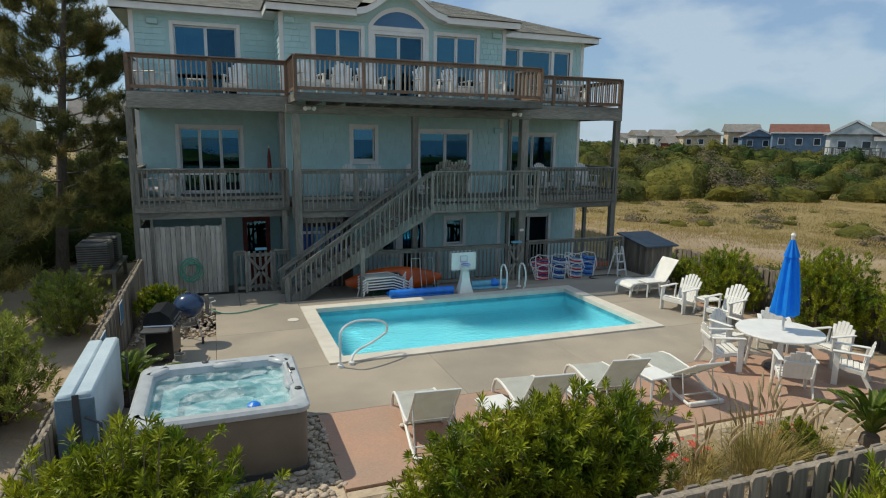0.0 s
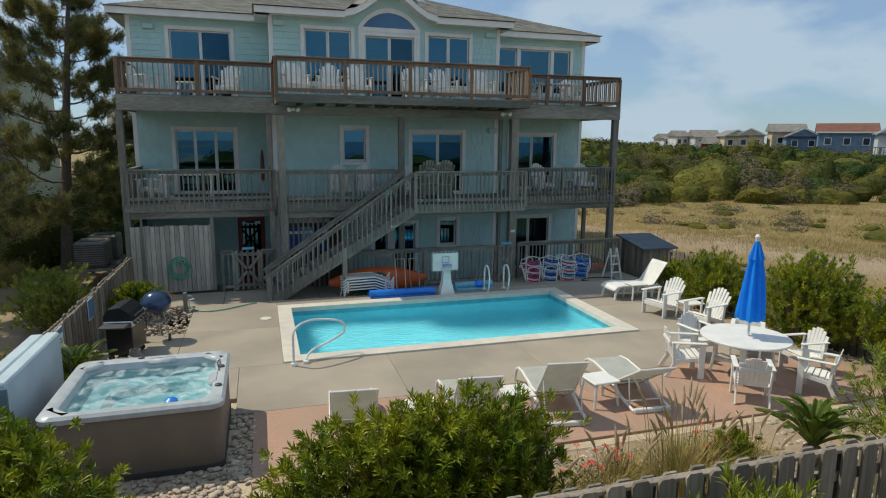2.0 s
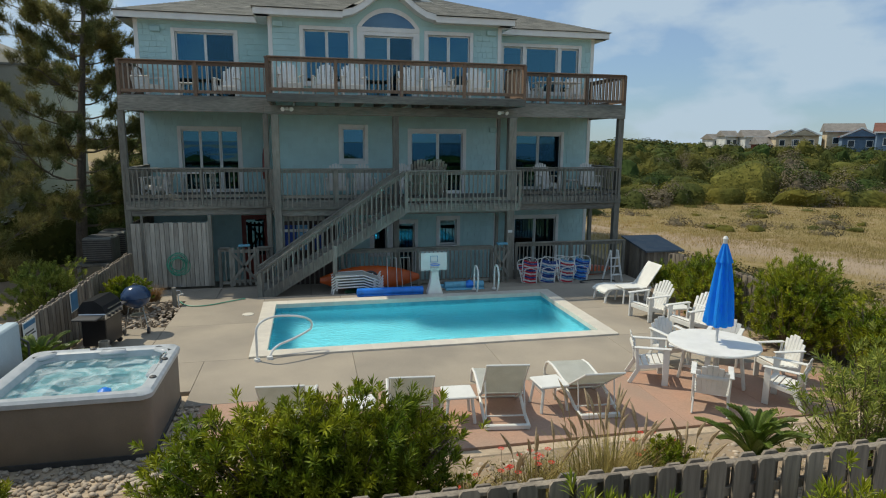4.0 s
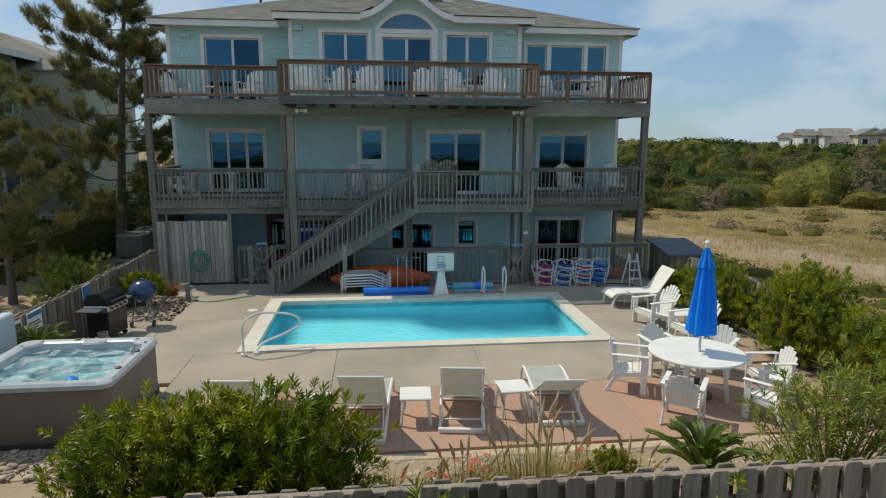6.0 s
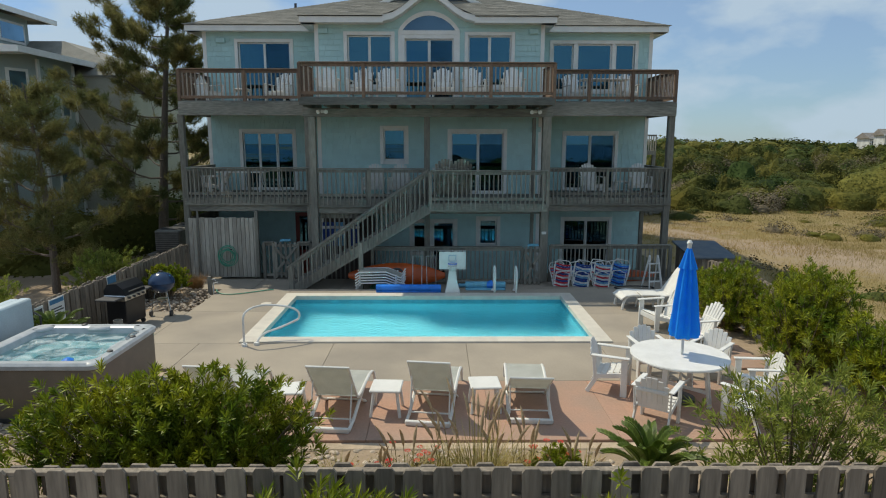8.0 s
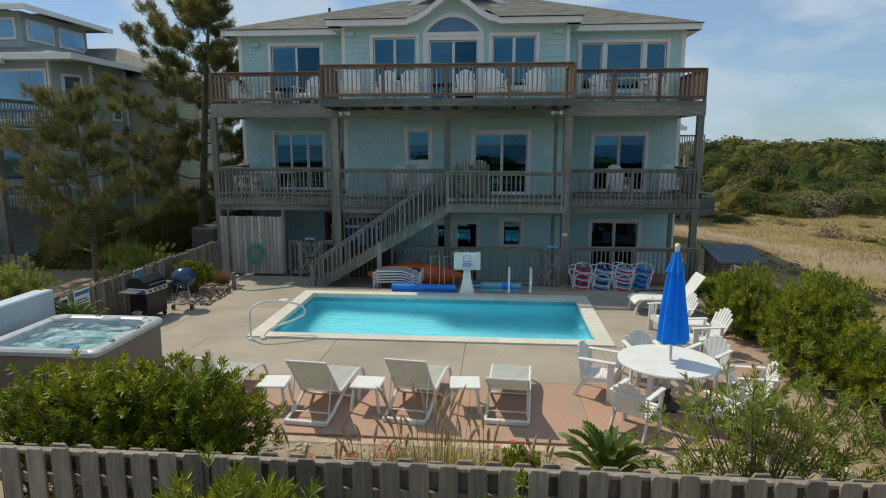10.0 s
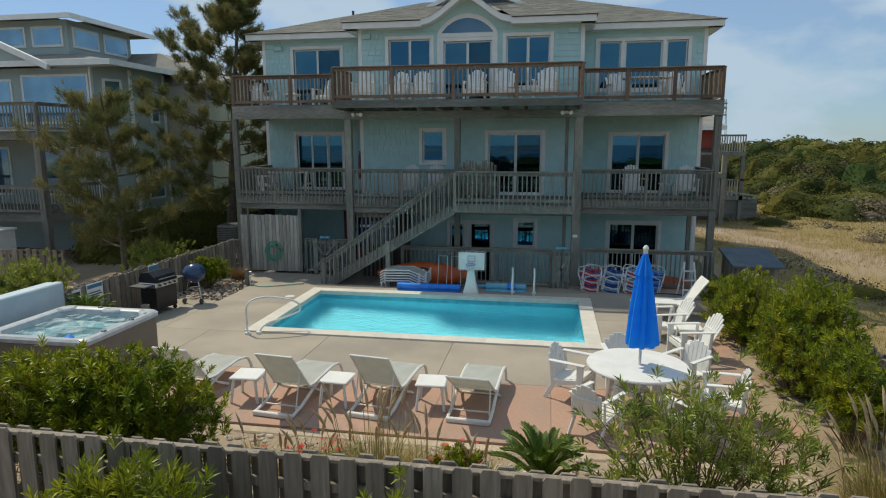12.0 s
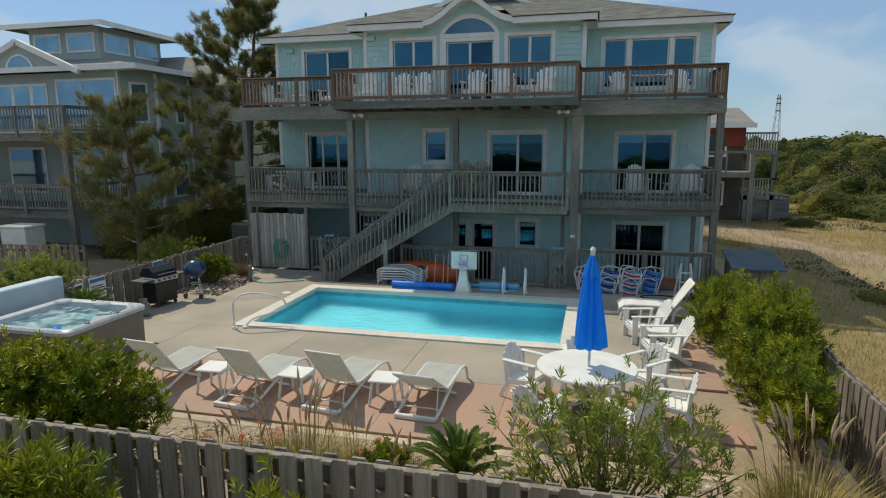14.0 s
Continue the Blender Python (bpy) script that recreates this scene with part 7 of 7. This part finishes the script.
for k in range(1500):
    az, d = radians(r.uniform(2, 74)), 44 + 120 * r.random()
    x, y = 6 + d * math.sin(az), d * math.cos(az)
    edge = 49 + 5 * math.sin(az * 9) + 3 * math.sin(az * 23)
    if d < edge or (x < 20 and y < 52) or d > edge + 8 and r.random() < 0.35:
        continue
    if d < edge + 7:
        hh = r.uniform(0.8, 1.7)
        (grey if r.random() < 0.2 else rim).append((x, y, -0.6, hh * r.uniform(0.9, 1.5), hh))
        continue
    grow = min(1.0, (d - edge) / 55) ** 0.8
    top = (1.7 + 2.75 * grow) * r.uniform(0.72, 1.08) + (1.1 if r.random() < 0.03 else 0)
    top -= 0.5 * (az > radians(27))
    hh = min(top, 2.6)
    pick = r.random()
    (far if d >= 92 else near if pick < 0.62 else lime if pick < 0.9 else grey).append((x, y, top - hh - 0.4, r.uniform(1.1, 3.6) if pick < 0.62 else r.uniform(0.9, 2.2), hh))
mounds("dune_scrub", lime, 280, 0.07, 14, "yellow-green dune scrub among the dark thicket", SCRUBY)
mounds("dune_scrub", near, 260, 0.072, 1, "dense green dune scrub thicket", SCRUB)
mounds("dune_scrub", far, 62, 0.14, 2, "far dense green dune scrub", SCRUB)
mounds("dune_shrubs", rim, 330, 0.06, 11, "yellow-green low shrubs at the edge of the thicket", SCRUBY)
mounds("dune_shrubs", grey, 650, 0.065, 12, "bare grey-brown twiggy shrubs", SCRUBG, loose=0.13)
back = [(x, -42 + 6 * math.sin(x * 0.7), -0.6, 4.6, 2.6 + 0.5 * math.sin(x)) for x in range(-60, 90, 4)]
mounds("dune_scrub", back, 60, 0.12, 7, "low scrub on the dune opposite the house", SCRUB)
low, dry = [], []
for k in range(260):
    az, d = radians(r.uniform(10, 68)), r.uniform(17, 49)
    x, y = 6 + d * math.sin(az), d * math.cos(az)
    if x < 17.5 or abs(0.865 * x + 0.502 * y - 30.8) < 4.2:
        continue
    hh = r.uniform(0.14, 0.5) * (1.6 if k % 9 == 0 else 1.0)
    (dry if r.random() < 0.45 else low).append((x, y, -0.62, hh * r.uniform(1.2, 2.2), hh))
mounds("dune_shrubs", low, 420, 0.035, 3, "low olive dune shrubs in dry grass", SCRUBY, loose=0.09)
mounds("dune_shrubs", dry, 700, 0.04, 13, "low grey-brown dune shrubs in dry grass", SCRUBG, loose=0.14)
mounds("roadside_shrubs", [(-5.6, 23.5, -0.4, 1.8, 2.4), (-6.8, 20.5, -0.4, 1.6, 2.1), (-4.6, 26.5, -0.4, 2.2, 2.4), (-2.9, 24.5, -0.4, 1.2, 1.6), (-5.0, 31, -0.4, 2.5, 2.8), (-9, 24, -0.4, 2.2, 2.0), (-7.5, 19.5, -0.4, 1.5, 1.5), (-12, 32, -0.4, 3, 2.8), (-6.5, 26, -0.4, 2, 2.0), (-10, 38, -0.4, 3.5, 3.2), (-16, 45, -0.4, 4, 3.2), (-22, 40, -0.4, 4, 3.2), (-4, 44, -0.4, 3, 2.4), (-3.1, 27.3, -0.4, 1.25, 3.3), (-4.2, 32.0, -0.4, 2.0, 4.1)], 330, 0.06, 4, "dark green shrubs between the houses", SCRUB)
mounds("far_woods", [(x, 260 + 30 * math.sin(x), -0.5, 14, 5.5) for x in range(-260, 420, 12)], 4, 0.7, 5, "far dark woods along the horizon", SCRUB)


def meadow(name, count, seed, zone, h, material, label, width=0.016):
    r = np.random.default_rng(seed)
    az, d = np.radians(r.uniform(2, 74, count)), r.uniform(*zone, count)
    pts = []
    for x, y in zip(6 + d * np.sin(az), 4 + d * np.cos(az)):
        if x < 14.9 and y < 31:
            continue
        wob = noise.noise((x * 0.2, y * 0.2, 0.0))
        if abs(0.865 * x + 0.502 * y - 30.8 + 2.5 * wob) < r.uniform(-1.6, 3.5) or noise.noise((x * 0.55, y * 0.55, 3.0)) < -0.42:
            continue
        pts.append((x, y, ground_height(x, y) - 0.02))
    P = np.array(pts)
    k = len(P)
    a = r.uniform(0, 6.283, k)
    L = h * r.uniform(0.35, 1.3, k)[:, None]
    lean = r.uniform(0.2, 1.7, k)
    dr = np.stack([np.cos(a) * lean, np.sin(a) * lean, np.ones(k)], 1)
    sd = np.stack([-np.sin(a), np.cos(a), np.zeros(k)], 1) * width
    V = np.stack([P - sd, P + sd, P + dr * L], 1).reshape(-1, 3)
    return tagged(new(name, fan_mesh(name, V, np.arange(len(V)).reshape(-1, 3), material)), label, "grass", kind="stuff")


meadow("dune_grass", 70000, 1, (9, 30), 0.17, DRYGRASS, "dry golden dune grass in sand", 0.006)
meadow("dune_grass", 190000, 2, (24, 62), 0.16, DRYGRASS, "dry golden dune grass meadow", 0.009)


# ---- neighbouring houses ----
def far_house(x, y, z, w, d, h, yaw, wall, roof, label, storeys=2, gable=True, deck=False, pitch=0.32):
    """A house far off: walls, pitched roof, rows of windows."""
    t = thing("far_house", pose(x, y, z, 0, 0, yaw), label, "house", "houses on the dune ridge")
    part("wall", Geo().box(-w / 2, w / 2, -d / 2, d / 2, 0, h), wall, t)
    rh = pitch * (w if gable else d)
    if gable:
        g = Geo().prism([(-w / 2 - .5, h - .1), (w / 2 + .5, h - .1), (0, h + rh)], 1, -d / 2 - .5, d / 2 + .5)
        part("gable", Geo().prism([(-w / 2, h), (w / 2, h), (0, h + rh - .35)], 1, -d / 2 - .56, -d / 2 - .5), wall, t)
        for s in (-1, 1):
            part("rake_board", Geo().beam((s * (w / 2 + .5), -d / 2 - .6, h - .1), (0, -d / 2 - .6, h + rh), 0.15, 0.3), TRIM, t)
    else:
        g = Geo().prism([(-d / 2 - .5, h - .1), (d / 2 + .5, h - .1), (0, h + rh)], 0, -w / 2 - .5, w / 2 + .5)
        part("fascia", Geo().box(-w / 2 - .5, w / 2 + .5, -d / 2 - .58, -d / 2 - .5, h - .25, h), TRIM, t)
    part("roof", g, roof, t)
    k = max(2, int(w / 2.6))
    for s in range(storeys):
        z0 = 0.9 + s * (h / storeys)
        for i in range(k):
            xx = -w / 2 + (i + .5) * w / k
            wi = part("window", Geo().box(xx - .6, xx + .6, -d / 2 - .06, -d / 2 + .02, z0, z0 + 1.4), TRIM, t)
            part("pane", Geo().box(xx - .48, xx + .48, -d / 2 - .075, -d / 2 - .062, z0 + .12, z0 + 1.28), FARPANE, wi)
    if deck:
        part("deck", Geo().box(-w / 2 - 1, w / 2, -d / 2 - 3, -d / 2 - .1, h * 0.48, h * 0.53), GREYWOOD, t)
        for i in range(7):
            xx = -w / 2 - 0.9 + i * (w + .8) / 6
            part("deck_post", Geo().box(xx - .12, xx + .12, -d / 2 - 2.95, -d / 2 - 2.7, 0, h * 0.53 + 1.1), GREYWOOD, t)
        part("deck_rail", Geo().box(-w / 2 - 1, w / 2, -d / 2 - 3, -d / 2 - 2.9, h * .53 + 1.0, h * .53 + 1.12), GREYWOOD, t)
        for i in range(int(w / 0.5)):
            xx = -w / 2 - 0.9 + i * 0.5
            part("baluster", Geo().box(xx - .04, xx + .04, -d / 2 - 2.98, -d / 2 - 2.9, h * .53, h * .53 + 1.0), GREYWOOD, t)
    return t


def polar(az, d):
    return 0.7 + d * math.sin(radians(az)), -0.2 + d * math.cos(radians(az))


for az, d, w, dep, h, yaw, wall, roof, label, gab in (
        (36.6, 200, 4.0, 5, 7.4, 0, PALEWALL, GREYROOF, "far house with a dark grey hipped roof", False),
        (37.7, 182, 3.2, 5, 8.2, -10, PALEWALL, GREYROOF, "pale block-like house on the far ridge", False),
        (39.7, 180, 6.0, 6, 8.0, -20, PALEWALL, GREYROOF, "white house with a long grey roof", False),
        (40.6, 160, 3.6, 6, 5.6, -20, BRICKRED, GREYROOF, "red clapboard house on the ridge", False),
        (41.9, 160, 5, 8, 7.8, -25, CREAM, GREYROOF, "cream gabled house on the ridge", True),
        (43.3, 160, 5.5, 7, 8.0, -40, CREAM, GREYROOF, "tan house with a grey roof", True),
        (45.9, 158, 6.5, 6, 9.2, -35, CREAM, GREYROOF, "tall tan house with a low grey roof", False),
        (47.0, 150, 6, 7, 7.6, -40, BLUEWALL, REDROOF, "slate blue gabled house with a russet roof", True),
        (50.0, 140, 9, 6, 8.6, -45, BLUEWALL, REDROOF, "slate blue house with a long russet roof", False)):
    x, y = polar(az, d)
    far_house(x, y, -0.4, w, dep, h * 0.78, yaw, wall, roof, label, gable=gab, pitch=0.27)
x, y = polar(53.6, 112)
far_house(x, y, -0.8, 6, 8, 6.4, -48, PALEWALL, GREYROOF, "white gabled house with timber decks on the ridge", deck=True)
x, y = polar(56.8, 112)
far_house(x, y, -1.0, 7, 8, 5.9, -48, PALEWALL, GREYROOF, "white house with a grey roof on the ridge", gable=False, deck=True)
back_house = far_house(14.0, 42.0, -0.6, 9, 9, 5.6, 0, DARKTIMBER, GREYROOF, "shade-brown panel house behind with decks and a red top storey", storeys=2, gable=False, deck=True, pitch=0.12)
part("upper_wall", Geo().box(-4.56, 4.56, -4.57, 4.56, 4.3, 5.58), BRICKRED, back_house, "red clapboard top storey")
for z in (1.5, 4.1):
    sd = part("side_deck", Geo().box(4.6, 6.3, -4.4, 2.0, z - 0.25, z), GREYWOOD, back_house)
    part("deck_rail", Geo().box(4.6, 6.3, -4.4, -4.3, z + 0.9, z + 1.0), GREYWOOD, sd)
    for i in range(12):
        part("baluster", Geo().box(4.65 + i * 0.145, 4.71 + i * 0.145, -4.38, -4.32, z, z + 0.9), PALEBOARD, sd)
for x in (4.8, 6.2):
    part("deck_post", Geo().box(x - .1, x + .1, -4.4, -4.2, 0, 3.85), GREYWOOD, back_house)
wal = thing("timber_walkway", pose(17.6, 38.5, -0.5), "grey timber ramp and platform in the dune grass", "walkway")
part("skirt", Geo().box(-4, 3.6, -0.8, 0.8, 0.0, 1.2), BEAMWOOD, wal)
part("rail", Geo().beam((-2.0, -0.85, 2.2), (3.6, -0.85, 1.4), 0.14, 0.1), PALEBOARD, wal)
for i in range(22):
    xx = -2 + i * 0.25
    part("baluster", Geo().box(xx - .03, xx + .03, -.88, -.82, 1.15, 2.15 - i * 0.035), GREYWOOD, wal)
tw = thing("radio_mast", pose(84, 290, -1), "slim steel lattice radio mast far away", "mast")
for s in ((-1, -1), (1, -1), (1, 1), (-1, 1)):
    part("leg", Geo().beam((s[0] * 1.6, s[1] * 1.6, 0), (s[0] * 0.4, s[1] * 0.4, 24), 0.13, 0.13), ACMETAL, tw)
for i in range(10):
    z0, q = 2.4 * i, 1.6 - 1.2 * i / 10
    part("brace", Geo().beam((-q, -q, z0), (q * 0.95, -q, z0 + 2.4), 0.06, 0.06), ACMETAL, tw)
    part("brace", Geo().beam((q, -q, z0), (-q * 0.95, -q, z0 + 2.4), 0.06, 0.06), ACMETAL, tw)
for z in (17, 20, 22):
    part("antenna", Geo().box(-0.9, 0.9, -.5, .5, z, z + 0.5), ACMETAL, tw)

# neighbour beside the pines
nb = thing("neighbour_house", pose(-8.3, 21.0, 0), "grey-green three-storey beach house with white trim and decks", "house")
part("wall", Geo().prism([(-13, 0), (-0.75, 0), (0, 1.3), (0, 3.6), (-13, 3.6)], 2, -0.7, 7.2), SIDING2, nb)
# side wing wears the sunlit copy of the siding colour
part("wall", Geo().box(-13, 2.1, 3.7, 9.5, 1.0, 6.6), SIDING3, nb, "board side wing, its sunlit look put into a tan colour")
part("base_wall", Geo().box(-12.8, 1.7, 4.1, 9.3, -0.7, 1.0), DARKTIMBER, nb)
part("skirt_board", Geo().box(0.02, 2.14, 3.64, 3.7, 0.9, 1.15), TRIM, nb)
part("wall", Geo().box(-6.6, -2.85, 1.5, 5.5, 7.0, 9.15), SIDING2, nb, "raised roof lantern storey")
g = Geo()
for z0 in np.arange(-0.6, 7.1, 0.2):
    g.box(-13.0, -0.76, -0.012, 0.0, z0, z0 + 0.012)
    g.box(0.0, 0.012, 1.31, 3.6, z0, z0 + 0.012)
tagged(part("siding_relief", g, SIDING2, nb), kind="stuff")
part("roof", loft([([(-13.6, -.6), (.6, -.6), (.6, 5.2), (-13.6, 5.2)], 7.15), ([(-13.6, -.6), (.6, -.6), (.6, 5.2), (-13.6, 5.2)], 7.2), ([(-6.8, 1.45), (-2.75, 1.45), (-2.75, 5.2), (-6.8, 5.2)], 7.75)]), ROOF, nb)
part("roof", loft([([(-13.6, 3.63), (2.5, 3.63), (2.5, 10), (-13.6, 10)], 6.6), ([(-13.6, 3.63), (2.5, 3.63), (2.5, 10), (-13.6, 10)], 6.68), ([(-10, 5.6), (-1.4, 5.6), (-1.4, 8), (-10, 8)], 8.3)]), ROOF, nb)
part("roof", loft([([(-7.5, 0.8), (-2.1, 0.8), (-2.1, 6.3), (-7.5, 6.3)], 9.1), ([(-7.5, 0.8), (-2.1, 0.8), (-2.1, 6.3), (-7.5, 6.3)], 9.25), ([(-4.6, 2.2), (-3.4, 2.2), (-3.4, 4), (-4.6, 4)], 9.55)]), ROOF, nb)
for a in ((-13.65, .65, -.66, -.6, 7.0, 7.22), (.6, .66, -.6, 5.2, 7.0, 7.22), (-7.55, -2.05, .73, .8, 9.05, 9.25), (-2.1, -2.04, .8, 6.3, 9.05, 9.25)):
    part("fascia", Geo().box(*a), TRIM, nb)
part("gable", Geo().prism([(-7.9, 7.0), (-2.1, 7.0), (-5.0, 8.15)], 1, -0.55, -0.1), SIDING2, nb)
for s in (-1, 1):
    part("rake_board", Geo().beam((-5.0 + s * 3.0, -.65, 6.95), (-5.0, -.65, 8.24), 0.2, 0.22), TRIM, nb)
part("soffit", Geo().box(-13.6, .6, -.6, 0, 7.0, 7.04), TRIM, nb)


def nb_window(a, b, z0, z1, y=0.0, side=False):
    if side:
        wi = part("window", Geo().box(y - .02, y + .05, a, b, z0, z1), TRIM, nb)
        part("pane", Geo().box(y + .051, y + .06, a + .1, b - .1, z0 + .1, z1 - .1), SKYGLASS, wi)
    else:
        wi = part("window", Geo().box(a, b, y - .05, y + .02, z0, z1), TRIM, nb)
        part("pane", Geo().box(a + .1, b - .1, y - .06, y - .051, z0 + .1, z1 - .1), SKYGLASS, wi)


for a, b, z0, z1 in ((-3.9, -0.85, 4.8, 6.75), (-5.2, -4.35, 4.5, 6.6), (-6.2, -5.2, 4.5, 6.6), (-7.3, -6.2, 4.5, 6.6), (-9.4, -7.9, 4.7, 6.6), (-3.4, -1.6, 1.9, 3.9), (-9.5, -7.5, 1.9, 3.9), (-6.8, -4.8, 1.9, 3.9)):
    nb_window(a, b, z0, z1)
for a, b in ((-4.55, -3.05), (-6.35, -4.85)):
    nb_window(a, b, 8.05, 8.9, 1.5)
for a, b in ((1.75, 3.3), (3.6, 5.2)):
    nb_window(a, b, 8.05, 8.9, -2.85, True)
nb_window(2.5, 3.1, 4.9, 5.6, 0.0, True)
nb_window(2.0, 3.1, 1.6, 3.2, 0.0, True)
cw = part("window", Geo().box(0.4, 1.15, -0.02, 0.05, 4.9, 6.6, m=pose(-0.75, 0, 0, 0, 0, 60) @ Matrix.Rotation(math.pi, 4, "X") @ Matrix.Translation((0, 0, -11.5))), TRIM, nb)
part("pane", Geo().box(0.5, 1.05, 0.051, 0.06, 5.0, 6.5, m=pose(-0.75, 0, 0, 0, 0, 60) @ Matrix.Rotation(math.pi, 4, "X") @ Matrix.Translation((0, 0, -11.5))), SKYGLASS, cw)
for x, y in ((-0.79, -0.06), (-0.03, 1.25), (-0.02, 3.46)):
    part("corner_board", Geo().box(x, x + .08, y, y + .14, -.7, 7.0), TRIM, nb)
# semicircular gable light
part("window", Geo().prism([(-5.05 + .75 * math.cos(radians(a)), 7.0 + .75 * math.sin(radians(a))) for a in range(0, 181, 12)], 1, -.62, -.56), TRIM, nb)
part("pane", Geo().prism([(-5.05 + .6 * math.cos(radians(a)), 7.08 + .6 * math.sin(radians(a))) for a in range(0, 181, 12)], 1, -.635, -.625), SKYGLASS, nb)
nd = thing("neighbour_deck", pose(0, 0, 0), "dark grey timber decks on the neighbouring house", "deck")
for z in (1.55, 4.45):
    part("floor_platform", Geo().box(-21.5, -8.6, 17.7, 20.9, z - .3, z), BEAMWOOD, nd)
    railing(nd, (-21.5, 17.6), (-8.6, 17.6), z, GREYWOOD, BAL_GREY, h=1.0, step=0.14)
    railing(nd, (-8.6, 17.7), (-8.6, 20.85), z, GREYWOOD, BAL_GREY, h=1.0, step=0.14)
for x in (-21.4, -17, -12.8, -8.7):
    part("support_post", Geo().box(x - .12, x + .12, 17.6, 17.84, -.7, 4.4), GREYWOOD, nd)
fence("neighbour_fence", (-13.5, 14.6), (-6.3, 15.6), -0.4, 0.7, "grey picket fence of the neighbouring yard", gap=0.22, both=False, seed=9)
nbin = thing("storage_cabinet", pose(-9.7, 16.4, -0.4), "white storage cabinet beside a grey fence", "cabinet")
part("body", Geo().box(-.55, .55, -.4, .4, 0, 1.5, 0.02), WHITE, nbin)
part("lid", Geo().box(-.6, .6, -.45, .45, 1.5, 1.58, 0.02), WHITE, nbin)
solo("ocean", Geo().box(-900, 900, -1200, -95, -0.6, -0.25), OCEAN, "blue sea beyond the dune opposite the house", "sea", kind="structure")
# hedge and road beyond the gap
solo("road", Geo().box(-60, -6, 52, 58, -0.25, -0.2), ASPHALT, "pale grey road beyond the houses", "road", kind="structure")
far_house(-10.6, 80, -0.6, 6, 8, 6.0, 8, CREAM, GREYROOF, "pale house across the road", gable=False)
